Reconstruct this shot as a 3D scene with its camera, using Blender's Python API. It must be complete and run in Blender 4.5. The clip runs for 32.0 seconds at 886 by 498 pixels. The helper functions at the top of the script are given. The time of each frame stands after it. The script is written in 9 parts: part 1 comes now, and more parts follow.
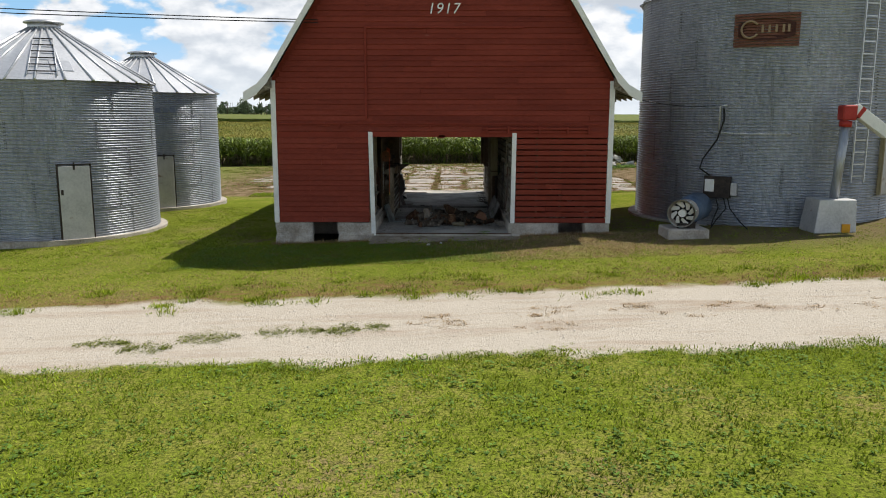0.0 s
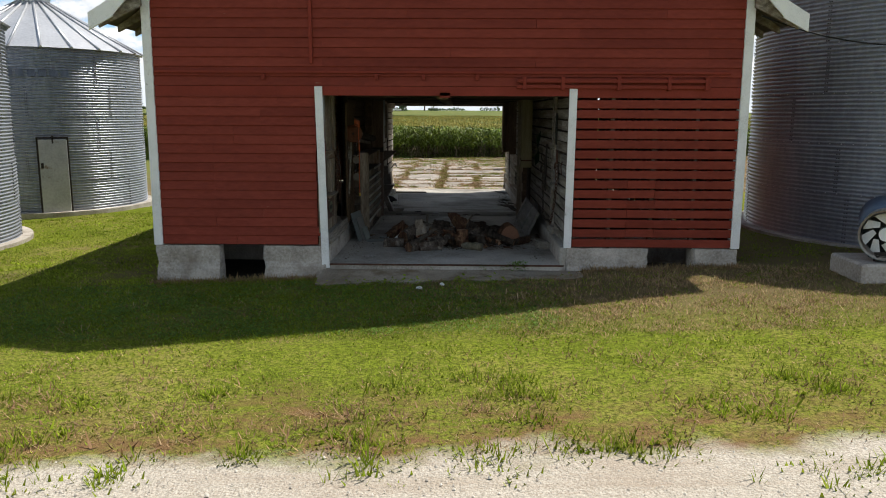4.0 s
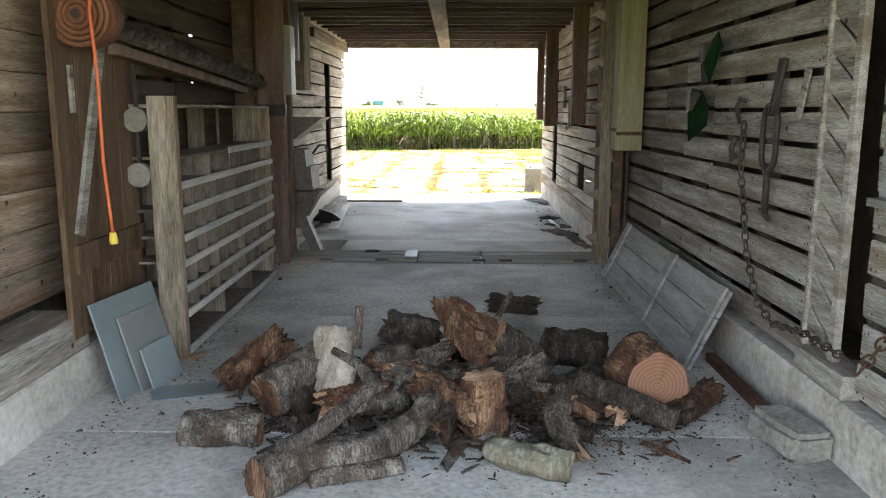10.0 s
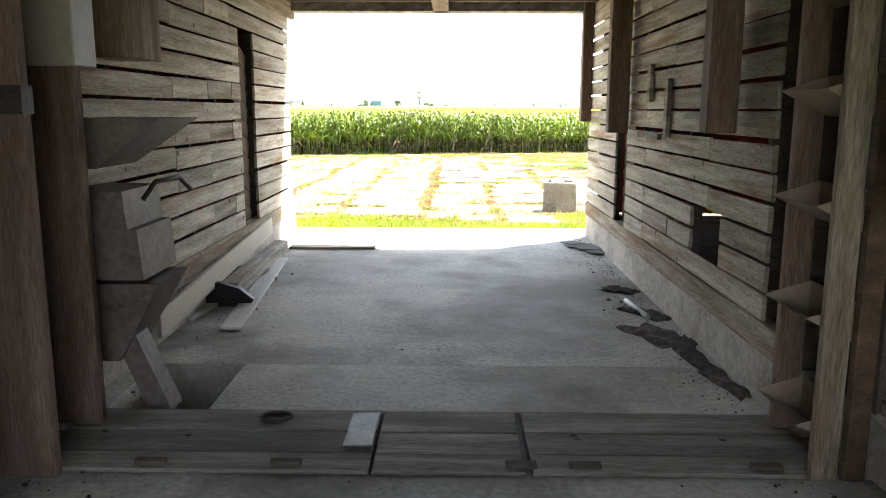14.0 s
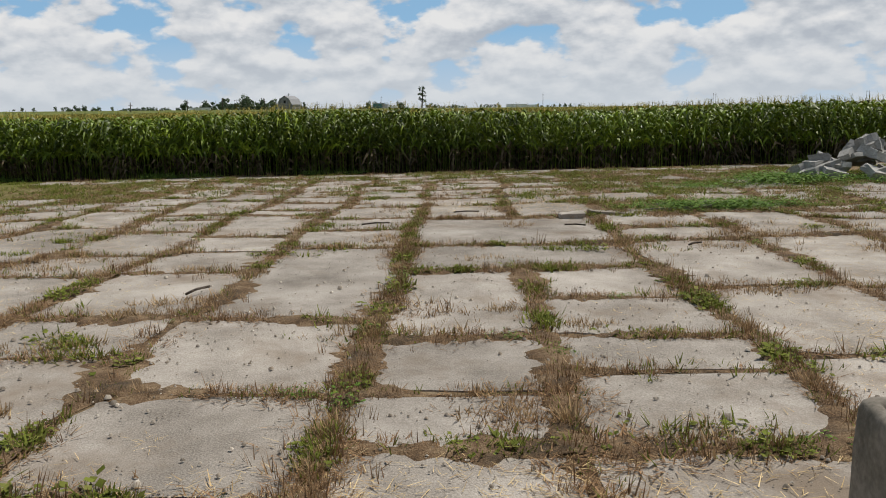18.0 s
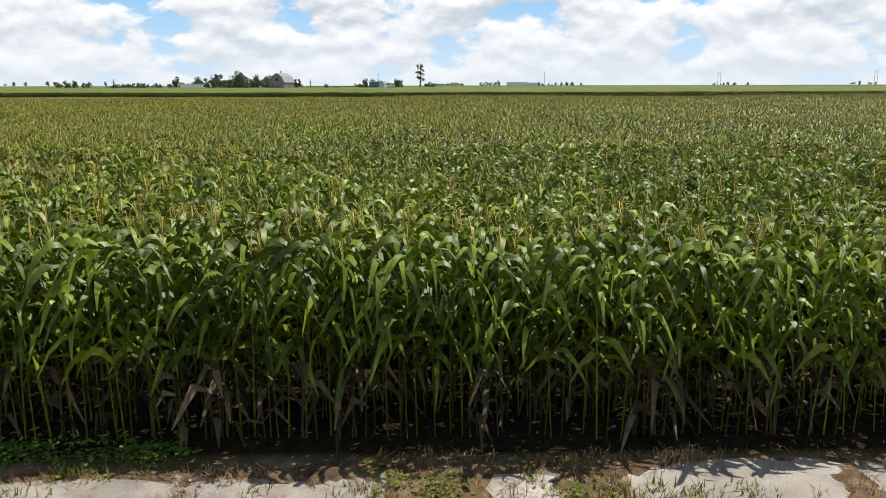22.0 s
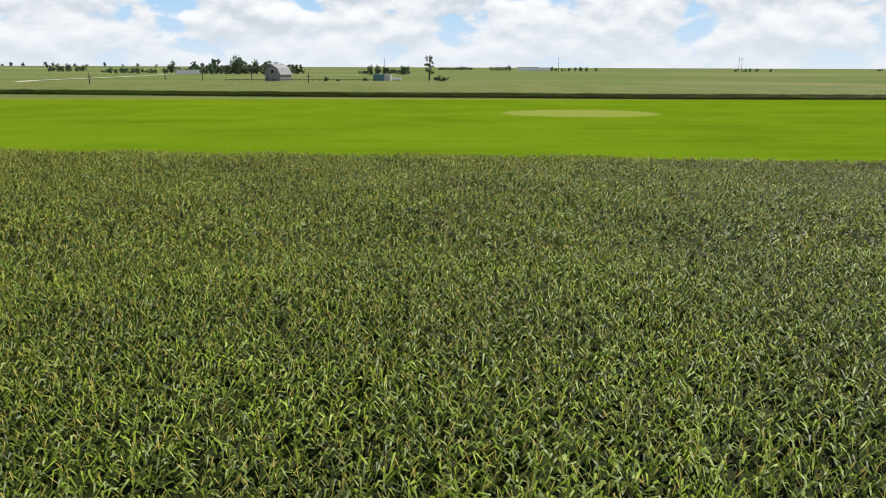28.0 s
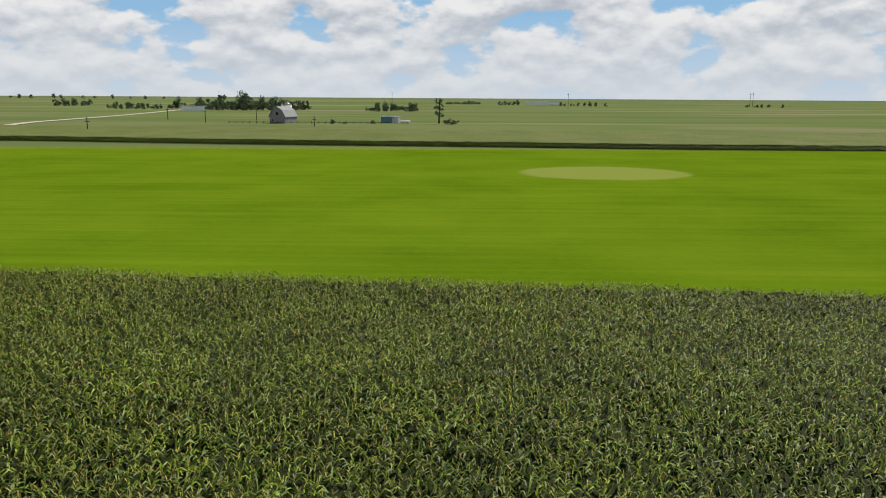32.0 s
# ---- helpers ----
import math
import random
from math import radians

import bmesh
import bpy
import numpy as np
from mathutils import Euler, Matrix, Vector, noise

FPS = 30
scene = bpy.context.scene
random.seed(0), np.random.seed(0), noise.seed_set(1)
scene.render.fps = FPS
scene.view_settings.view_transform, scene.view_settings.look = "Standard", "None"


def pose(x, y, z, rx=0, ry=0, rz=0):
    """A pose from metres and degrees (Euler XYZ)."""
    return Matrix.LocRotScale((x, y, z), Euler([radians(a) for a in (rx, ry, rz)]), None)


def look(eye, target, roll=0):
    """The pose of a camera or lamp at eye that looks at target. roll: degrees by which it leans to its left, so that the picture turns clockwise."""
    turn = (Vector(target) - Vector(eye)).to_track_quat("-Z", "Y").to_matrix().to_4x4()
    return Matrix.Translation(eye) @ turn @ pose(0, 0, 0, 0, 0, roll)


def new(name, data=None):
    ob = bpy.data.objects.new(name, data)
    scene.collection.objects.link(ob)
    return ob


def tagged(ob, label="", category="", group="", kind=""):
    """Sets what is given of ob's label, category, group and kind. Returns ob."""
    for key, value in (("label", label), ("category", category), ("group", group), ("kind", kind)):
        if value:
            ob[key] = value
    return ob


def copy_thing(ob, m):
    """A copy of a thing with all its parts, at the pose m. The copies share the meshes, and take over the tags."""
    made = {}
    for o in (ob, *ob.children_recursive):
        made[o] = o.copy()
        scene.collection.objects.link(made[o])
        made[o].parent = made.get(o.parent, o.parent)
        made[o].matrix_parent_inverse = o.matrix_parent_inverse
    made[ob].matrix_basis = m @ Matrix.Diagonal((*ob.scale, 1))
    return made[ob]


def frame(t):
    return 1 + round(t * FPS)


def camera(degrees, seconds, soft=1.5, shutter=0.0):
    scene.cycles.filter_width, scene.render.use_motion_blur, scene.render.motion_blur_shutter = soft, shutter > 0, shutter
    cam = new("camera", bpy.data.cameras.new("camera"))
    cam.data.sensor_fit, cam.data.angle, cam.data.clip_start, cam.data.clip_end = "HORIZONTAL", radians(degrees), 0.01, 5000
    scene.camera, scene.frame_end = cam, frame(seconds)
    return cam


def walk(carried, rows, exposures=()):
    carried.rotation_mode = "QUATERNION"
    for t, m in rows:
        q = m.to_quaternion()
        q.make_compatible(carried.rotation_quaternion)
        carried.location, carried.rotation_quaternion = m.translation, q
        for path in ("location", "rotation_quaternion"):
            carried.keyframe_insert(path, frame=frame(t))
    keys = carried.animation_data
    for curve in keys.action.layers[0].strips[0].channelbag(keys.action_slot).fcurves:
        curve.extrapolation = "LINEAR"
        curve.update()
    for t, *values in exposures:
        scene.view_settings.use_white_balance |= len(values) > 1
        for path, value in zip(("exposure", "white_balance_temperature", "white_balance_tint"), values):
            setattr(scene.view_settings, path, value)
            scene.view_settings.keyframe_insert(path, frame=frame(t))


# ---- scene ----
cam = camera(59.6, 32.0, soft=1.0)
PATH = [
    (0, (0.150, -19.550, 2.945), (0.137, -17.580, 2.606), 0.10),
    (1, (0.150, -17.418, 2.746), (0.139, -15.448, 2.405), 0.10),
    (2, (0.190, -15.318, 2.445), (0.159, -13.348, 2.103), 0.10),
    (3, (0.170, -13.157, 2.290), (0.139, -11.187, 1.946), 0.15),
    (3.5, (0.190, -12.158, 2.230), (0.154, -10.188, 1.884), 0.15),
    (5.5, (0.109, -7.974, 2.056), (0.081, -6.004, 1.711), 0.60),
    (6, (0.093, -6.856, 1.963), (0.067, -4.887, 1.614), 0.20),
    (6.5, (0.053, -5.914, 1.774), (0.037, -3.944, 1.428), -0.00),
    (7, (0.120, -4.850, 1.601), (0.086, -2.881, 1.251), -0.00),
    (7.5, (0.141, -3.950, 1.516), (0.100, -1.981, 1.166), -0.10),
    (8, (0.122, -3.230, 1.474), (0.089, -1.262, 1.121), 0.20),
    (8.5, (0.123, -2.659, 1.432), (0.090, -0.691, 1.079), 0.10),
    (9, (0.135, -2.254, 1.421), (0.101, -0.286, 1.066), 0.20),
    (9.5, (0.141, -1.943, 1.415), (0.104, 0.025, 1.062), 0.10),
    (10, (0.131, -1.680, 1.424), (0.100, 0.288, 1.068), 0.20),
    (10.5, (0.149, -1.424, 1.424), (0.109, 0.544, 1.070), 0.20),
    (11, (0.117, -1.153, 1.428), (0.088, 0.815, 1.072), 0.20),
    (11.5, (0.109, -0.846, 1.423), (0.080, 1.122, 1.063), 0.30),
    (12, (0.101, -0.392, 1.413), (0.071, 1.576, 1.057), 0.20),
    (12.5, (0.088, 0.183, 1.409), (0.063, 2.151, 1.054), 0.30),
    (13, (0.092, 0.881, 1.404), (0.065, 2.849, 1.049), 0.20),
    (13.5, (0.085, 1.686, 1.402), (0.061, 3.654, 1.044), 0.20),
    (14, (0.090, 2.669, 1.382), (0.064, 4.637, 1.027), 0.20),
    (14.5, (0.098, 3.755, 1.371), (0.072, 5.723, 1.016), 0.30),
    (16.5, (0.244, 10.665, 1.142), (0.199, 12.634, 0.795), -0.90),
    (17, (0.246, 12.393, 1.149), (0.201, 14.361, 0.798), -0.80),
    (17.5, (0.285, 14.078, 1.190), (0.237, 16.046, 0.836), -0.80),
    (18, (0.248, 16.020, 1.187), (0.207, 17.989, 0.837), -0.70),
    (18.5, (0.240, 18.013, 1.332), (0.200, 19.981, 0.979), -0.60),
    (19, (0.228, 20.049, 1.482), (0.192, 22.017, 1.128), -0.70),
    (19.5, (0.222, 22.136, 1.682), (0.182, 24.104, 1.327), -1.00),
    (20, (0.126, 24.130, 1.949), (0.088, 26.098, 1.595), -0.63),
    (20.5, (0.025, 26.767, 2.218), (-0.011, 28.735, 1.865), -0.37),
    (21, (-0.092, 29.198, 2.311), (-0.126, 31.166, 1.957), -0.27),
    (21.5, (-0.181, 32.138, 2.524), (-0.215, 34.101, 2.146), -0.29),
    (22, (-0.200, 35.579, 2.768), (-0.236, 37.537, 2.361), -0.32),
    (22.5, (-0.223, 39.325, 3.531), (-0.264, 41.271, 3.074), -0.32),
    (23, (-0.358, 42.593, 3.864), (-0.399, 44.537, 3.396), -0.29),
    (23.5, (-0.594, 45.994, 4.445), (-0.634, 47.938, 3.979), -0.23),
    (24, (-0.857, 49.512, 5.098), (-0.897, 51.457, 4.632), -0.17),
    (24.5, (-1.102, 52.996, 5.792), (-1.143, 54.940, 5.326), -0.11),
    (25, (-1.314, 56.764, 6.510), (-1.357, 58.708, 6.042), -0.06),
    (25.5, (-1.497, 60.410, 7.199), (-1.541, 62.355, 6.736), 0.00),
    (26, (-1.678, 63.772, 7.960), (-1.721, 65.717, 7.496), 0.12),
    (26.5, (-1.874, 67.358, 8.774), (-1.916, 69.304, 8.316), 0.30),
    (28.5, (-4.016, 83.491, 12.449), (-4.069, 85.437, 11.991), -0.10),
    (29, (-4.325, 86.416, 13.421), (-4.380, 88.362, 12.963), -0.08),
    (29.5, (-4.622, 89.100, 14.262), (-4.679, 91.047, 13.807), -0.06),
    (30, (-4.890, 91.598, 15.341), (-4.950, 93.544, 14.884), -0.03),
    (30.5, (-5.126, 93.859, 16.277), (-5.189, 95.805, 15.821), -0.01),
    (31, (-5.377, 95.825, 17.189), (-5.444, 97.775, 16.751), 0.03),
    (31.5, (-5.759, 97.731, 18.318), (-5.827, 99.684, 17.896), 0.12),
    (32, (-6.141, 99.364, 18.788), (-6.207, 101.326, 18.401), 0.12),
]
EXPOSURE = [(0, 0.1), (3.5, 0.1), (5.5, 1.5), (6, 1.88), (7, 2.42), (7.5, 2.42), (8, 2.48), (9, 2.98), (10, 3.3), (11, 3.55), (12, 3.7), (13, 3.45), (13.5, 3.25), (14, 3.1), (14.5, 2.5),
            (15.5, 0.45), (16.5, -0.36), (18, -0.36), (19, -0.46), (20, -0.48), (21, -0.35), (22, 0.1), (23, 0.2), (24, 0.17), (26, 0.08), (30, 0.0), (31, -0.12), (32, -0.28)]
walk(cam, [(t, look(e, g, r)) for t, e, g, r in PATH], EXPOSURE)

# ---- light ----
SUN_AZ = math.atan2(0.45, 0.35)            # clockwise from +y towards +x
SUN_EL = math.atan2(1.0, math.hypot(0.45, 0.35))
world = bpy.data.worlds.new("world")
scene.world = world
world.use_nodes = True
wt = world.node_tree
wn, wl = wt.nodes, wt.links
wn.clear()
sky = wn.new("ShaderNodeTexSky")
sky.sky_type, sky.sun_disc = "NISHITA", False
sky.sun_elevation, sky.sun_rotation = SUN_EL, SUN_AZ
sky.dust_density, sky.ozone_density = 0.6, 1.5
tc = wn.new("ShaderNodeTexCoord")
sep = wn.new("ShaderNodeSeparateXYZ")
wl.new(tc.outputs["Generated"], sep.inputs[0])


def wmath(op, a, b=None, clamp=False):
    n = wn.new("ShaderNodeMath")
    n.operation, n.use_clamp = op, clamp
    for i, v in enumerate((a, b)):
        if v is None:
            continue
        if isinstance(v, (int, float)):
            n.inputs[i].default_value = v
        else:
            wl.new(v, n.inputs[i])
    return n.outputs[0]




def wramp(fac, stops):
    r = wn.new("ShaderNodeValToRGB")
    r.color_ramp.elements[0].position, r.color_ramp.elements[0].color = stops[0][0], (*stops[0][1], 1)
    r.color_ramp.elements[1].position, r.color_ramp.elements[1].color = stops[-1][0], (*stops[-1][1], 1)
    for p, c in stops[1:-1]:
        e = r.color_ramp.elements.new(p)
        e.color = (*c, 1)
    wl.new(fac, r.inputs[0])
    return r.outputs[0]


def wmix(fac, a, b):
    n = wn.new("ShaderNodeMix")
    n.data_type = "RGBA"
    for k, v in ((0, fac), (6, a), (7, b)):
        if isinstance(v, (int, float)):
            n.inputs[k].default_value = v
        elif isinstance(v, tuple):
            n.inputs[k].default_value = (*v, 1)
        else:
            wl.new(v, n.inputs[k])
    return n.outputs[2]


def wvec(k, dz):
    """The direction with its height stretched by k and moved by dz."""
    c = wn.new("ShaderNodeCombineXYZ")
    wl.new(sep.outputs["X"], c.inputs[0])
    wl.new(sep.outputs["Y"], c.inputs[1])
    wl.new(wmath("ADD", wmath("MULTIPLY", sep.outputs["Z"], k), dz), c.inputs[2])
    return c.outputs[0]


def wpuff(vec, scale, detail, rough):
    n = wn.new("ShaderNodeTexNoise")
    wl.new(vec, n.inputs["Vector"])
    n.inputs["Scale"].default_value, n.inputs["Detail"].default_value, n.inputs["Roughness"].default_value = scale, detail, rough
    return n.outputs["Fac"]


# fair-weather cumulus: crowded towards the horizon, open blue overhead, bright tops over grey bases
thick = wpuff(wvec(1.9, 0.62), 12.5, 9.0, 0.5)
above = wpuff(wvec(1.9, 0.642), 12.5, 9.0, 0.5)
open_sky = wramp(sep.outputs["Z"], [(0.03, (0, 0, 0)), (0.12, (0.02, 0.02, 0.02)), (0.36, (0.10, 0.10, 0.10)), (0.60, (0.19, 0.19, 0.19))])
cover = wramp(wmath("SUBTRACT", thick, open_sky), [(0.375, (0, 0, 0)), (0.44, (1, 1, 1))])
lit = wmath("ADD", wmath("MULTIPLY", wmath("SUBTRACT", thick, above), 4.2), 0.52, clamp=True)
shade = wramp(lit, [(0.0, (9.2, 10.0, 11.2)), (0.34, (11.4, 12.1, 13.0)), (0.60, (13.8, 14.2, 14.8)), (1.0, (16.6, 16.6, 16.6))])
blue = wmix(wramp(sep.outputs["Z"], [(0.0, (0.9, 0.9, 0.9)), (0.25, (0.6, 0.6, 0.6)), (0.5, (0.08, 0.08, 0.08))]), sky.outputs[0], (6.0, 11.2, 17.0))
clouds = wmix(cover, blue, shade)
haze = wramp(sep.outputs["Z"], [(0.0, (0.85, 0.85, 0.85)), (0.035, (0.5, 0.5, 0.5)), (0.10, (0, 0, 0))])
clouds = wmix(haze, clouds, (12.6, 13.6, 14.6))
bg = wn.new("ShaderNodeBackground")
bg.inputs["Strength"].default_value = 0.06
wl.new(clouds, bg.inputs[0])
wo = wn.new("ShaderNodeOutputWorld")
wl.new(bg.outputs[0], wo.inputs[0])
sun = new("sun", bpy.data.lights.new("sun", "SUN"))
sun.data.energy, sun.data.angle, sun.data.color = 5.0, radians(0.5), (1.0, 0.95, 0.87)
sun.matrix_world = look((0.45 * 60, 0.35 * 60, 60), (0, 0, 0))

# ---- materials ----
MATS = {}


def surf(name, cols, scale=3.0, fine=40.0, rough=0.8, bump=0.3, stretch=(1, 1, 1), metal=0.0, vary=0.0, island=False, spots=None, dist=0.02, translucent=0.0, spec=0.16, macro=None, knots=None):
    """A surface with blotches (scale) and grain (fine) between the colours in cols; vary: brightness change from piece to piece."""
    if name in MATS:
        return MATS[name]
    m = bpy.data.materials.new(name)
    m.use_nodes = True
    t = m.node_tree
    n, l = t.nodes, t.links
    b = n["Principled BSDF"]
    co = n.new("ShaderNodeTexCoord")
    mp = n.new("ShaderNodeMapping")
    mp.inputs["Scale"].default_value = stretch
    l.new(co.outputs["Object"], mp.inputs[0])
    oi = n.new("ShaderNodeObjectInfo")
    off = n.new("ShaderNodeVectorMath")
    off.operation = "SCALE"
    off.inputs[0].default_value = (37.0, 53.0, 71.0)
    rnd = oi.outputs["Random"]
    if island:
        gi = n.new("ShaderNodeNewGeometry")
        rnd = gi.outputs["Random Per Island"]
    l.new(rnd, off.inputs["Scale"])
    add = n.new("ShaderNodeVectorMath")
    l.new(mp.outputs[0], add.inputs[0])
    l.new(off.outputs[0], add.inputs[1])

    def noi(s, d, r=0.6):
        k = n.new("ShaderNodeTexNoise")
        k.inputs["Scale"].default_value, k.inputs["Detail"].default_value, k.inputs["Roughness"].default_value = s, d, r
        l.new(add.outputs[0], k.inputs["Vector"])
        return k.outputs["Fac"]

    n1, n2 = noi(scale, 5), noi(fine, 4)
    mx = n.new("ShaderNodeMath")
    mx.operation = "MULTIPLY_ADD"
    l.new(n2, mx.inputs[0])
    mx.inputs[1].default_value = 0.45
    m0 = n.new("ShaderNodeMath")
    m0.operation = "MULTIPLY"
    l.new(n1, m0.inputs[0])
    m0.inputs[1].default_value = 0.55
    l.new(m0.outputs[0], mx.inputs[2])
    rp = n.new("ShaderNodeValToRGB")
    els = rp.color_ramp.elements
    k = len(cols)
    els[0].position, els[0].color = 0.34, (*cols[0], 1)
    els[1].position, els[1].color = 0.66, (*cols[-1], 1)
    for i in range(1, k - 1):
        e = els.new(0.34 + 0.32 * i / (k - 1))
        e.color = (*cols[i], 1)
    l.new(mx.outputs[0], rp.inputs[0])
    colour = rp.outputs[0]
    if spots:
        sc, lo, hi, c = spots
        k3 = noi(sc, 6, 0.65)
        r3 = n.new("ShaderNodeValToRGB")
        r3.color_ramp.elements[0].position, r3.color_ramp.elements[1].position = lo, hi
        l.new(k3, r3.inputs[0])
        m3 = n.new("ShaderNodeMix")
        m3.data_type = "RGBA"
        l.new(r3.outputs[0], m3.inputs[0])
        l.new(colour, m3.inputs[6])
        m3.inputs[7].default_value = (*c, 1)
        colour = m3.outputs[2]
    if knots:
        # small dark knots and nail stains
        vo = n.new("ShaderNodeTexVoronoi")
        vo.inputs["Scale"].default_value = knots[0]
        kv = n.new("ShaderNodeVectorMath")
        l.new(co.outputs["Object"], kv.inputs[0])
        l.new(off.outputs[0], kv.inputs[1])
        l.new(kv.outputs[0], vo.inputs["Vector"])
        rk_ = n.new("ShaderNodeValToRGB")
        rk_.color_ramp.elements[0].position, rk_.color_ramp.elements[1].position = knots[1], knots[1] * 1.9
        rk_.color_ramp.elements[0].color, rk_.color_ramp.elements[1].color = (0.16, 0.12, 0.09, 1), (1, 1, 1, 1)
        l.new(vo.outputs["Distance"], rk_.inputs[0])
        mk = n.new("ShaderNodeMix")
        mk.data_type, mk.blend_type = "RGBA", "MULTIPLY"
        mk.inputs[0].default_value = 0.9
        l.new(colour, mk.inputs[6])
        l.new(rk_.outputs[0], mk.inputs[7])
        colour = mk.outputs[2]
    if vary:
        hs = n.new("ShaderNodeHueSaturation")
        mr = n.new("ShaderNodeMapRange")
        mr.inputs[3].default_value, mr.inputs[4].default_value = 1 - vary, 1 + vary
        l.new(rnd, mr.inputs[0])
        l.new(mr.outputs[0], hs.inputs["Value"])
        l.new(colour, hs.inputs["Color"])
        colour = hs.outputs[0]
    if macro:
        # slow change of brightness over the whole field
        km = n.new("ShaderNodeTexNoise")
        km.inputs["Scale"].default_value, km.inputs["Detail"].default_value = macro[0], 4.0
        l.new(co.outputs["Object"], km.inputs["Vector"])
        mm = n.new("ShaderNodeMapRange")
        mm.inputs[1].default_value, mm.inputs[2].default_value, mm.inputs[3].default_value, mm.inputs[4].default_value = 0.34, 0.66, 1 - macro[1], 1 + macro[1]
        l.new(km.outputs["Fac"], mm.inputs[0])
        hm = n.new("ShaderNodeHueSaturation")
        l.new(mm.outputs[0], hm.inputs["Value"])
        l.new(colour, hm.inputs["Color"])
        colour = hm.outputs[0]
    l.new(colour, b.inputs["Base Color"])
    b.inputs["Roughness"].default_value, b.inputs["Metallic"].default_value = rough, metal
    b.inputs["Specular IOR Level"].default_value = spec
    if bump:
        bp = n.new("ShaderNodeBump")
        bp.inputs["Strength"].default_value, bp.inputs["Distance"].default_value = bump, dist
        l.new(mx.outputs[0], bp.inputs["Height"])
        l.new(bp.outputs[0], b.inputs["Normal"])
    if translucent:
        tr = n.new("ShaderNodeBsdfTranslucent")
        l.new(colour, tr.inputs[0])
        ms = n.new("ShaderNodeMixShader")
        ms.inputs[0].default_value = translucent
        l.new(b.outputs[0], ms.inputs[1])
        l.new(tr.outputs[0], ms.inputs[2])
        l.new(ms.outputs[0], n["Material Output"].inputs[0])
    MATS[name] = m
    return m


RED = surf("red_siding_paint", [(0.145, 0.022, 0.012), (0.20, 0.034, 0.019), (0.25, 0.047, 0.028)], 1.2, 30, 0.6, 0.2, (0.25, 1, 1), vary=0.07, spots=(9, 0.70, 0.76, (0.30, 0.16, 0.12)))
REDDK = surf("red_trim_paint", [(0.17, 0.025, 0.014), (0.25, 0.04, 0.024)], 2, 40, 0.6, 0.15)
WHITE = surf("white_paint", [(0.62, 0.62, 0.60), (0.78, 0.78, 0.76), (0.82, 0.82, 0.80)], 3, 60, 0.5, 0.1, spots=(14, 0.66, 0.72, (0.45, 0.42, 0.38)))
WOOD = surf("weathered_board", [(0.085, 0.062, 0.042), (0.235, 0.19, 0.14), (0.42, 0.36, 0.28)], 2.2, 26, 0.85, 0.6, (5, 0.5, 7), vary=0.3, spots=(1.6, 0.48, 0.66, (0.16, 0.095, 0.05)), knots=(4.2, 0.05))
WOODG = surf("grey_board", [(0.068, 0.058, 0.047), (0.255, 0.228, 0.194), (0.50, 0.462, 0.405)], 2.2, 30, 0.85, 0.7, (5, 0.5, 7), vary=0.28, spots=(1.3, 0.50, 0.68, (0.17, 0.125, 0.085)), knots=(4.6, 0.05))
WOODB = surf("brown_timber", [(0.075, 0.046, 0.034), (0.15, 0.10, 0.075), (0.24, 0.175, 0.14)], 2.0, 24, 0.8, 0.3, (5, 5, 0.6), vary=0.15)
WOODX = surf("plank_crosswise", [(0.085, 0.075, 0.06), (0.20, 0.182, 0.155), (0.34, 0.315, 0.275)], 2.2, 26, 0.85, 0.45, (0.5, 5, 7), vary=0.2, spots=(1.2, 0.5, 0.68, (0.11, 0.095, 0.075)), knots=(4.5, 0.05))
WOODV = surf("upright_board", [(0.085, 0.064, 0.043), (0.23, 0.185, 0.135), (0.41, 0.35, 0.28)], 2.2, 26, 0.85, 0.5, (5, 5, 0.5), vary=0.2, spots=(1.6, 0.52, 0.68, (0.16, 0.10, 0.055)), knots=(4.6, 0.055))
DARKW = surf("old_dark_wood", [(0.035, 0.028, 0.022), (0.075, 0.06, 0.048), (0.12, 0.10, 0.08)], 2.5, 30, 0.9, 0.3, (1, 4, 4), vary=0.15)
CONC = surf("concrete_floor", [(0.205, 0.19, 0.165), (0.43, 0.403, 0.357), (0.60, 0.567, 0.505)], 0.9, 34, 0.7, 0.35, spots=(0.8, 0.46, 0.68, (0.175, 0.158, 0.132)))
CONCW = surf("concrete_foundation", [(0.24, 0.212, 0.176), (0.42, 0.38, 0.33), (0.57, 0.525, 0.465)], 2.0, 30, 0.92, 0.9, spots=(2.2, 0.54, 0.72, (0.24, 0.205, 0.165)))
GALV = surf("galvanised_steel", [(0.235, 0.25, 0.28), (0.325, 0.345, 0.38), (0.43, 0.45, 0.485)], 0.9, 14, 0.42, 0.03, (1, 1, 0.3), metal=0.55, spots=(1.1, 0.68, 0.80, (0.17, 0.14, 0.12)), spec=0.4)
GALVR = surf("galvanised_roof", [(0.45, 0.46, 0.48), (0.55, 0.56, 0.58), (0.62, 0.63, 0.65)], 1.0, 16, 0.38, 0.05, metal=0.5)
RUST = surf("rusty_steel", [(0.04, 0.021, 0.015), (0.08, 0.039, 0.025), (0.135, 0.07, 0.043)], 8, 60, 0.85, 0.4)
IRON = surf("dark_iron", [(0.025, 0.022, 0.02), (0.05, 0.042, 0.037), (0.08, 0.06, 0.05)], 8, 60, 0.6, 0.25, metal=0.5)
BARK = surf("bark", [(0.012, 0.009, 0.007), (0.062, 0.047, 0.036), (0.21, 0.17, 0.135)], 7, 55, 0.92, 1.0, (2.2, 2.2, 0.6), dist=0.05, vary=0.3)
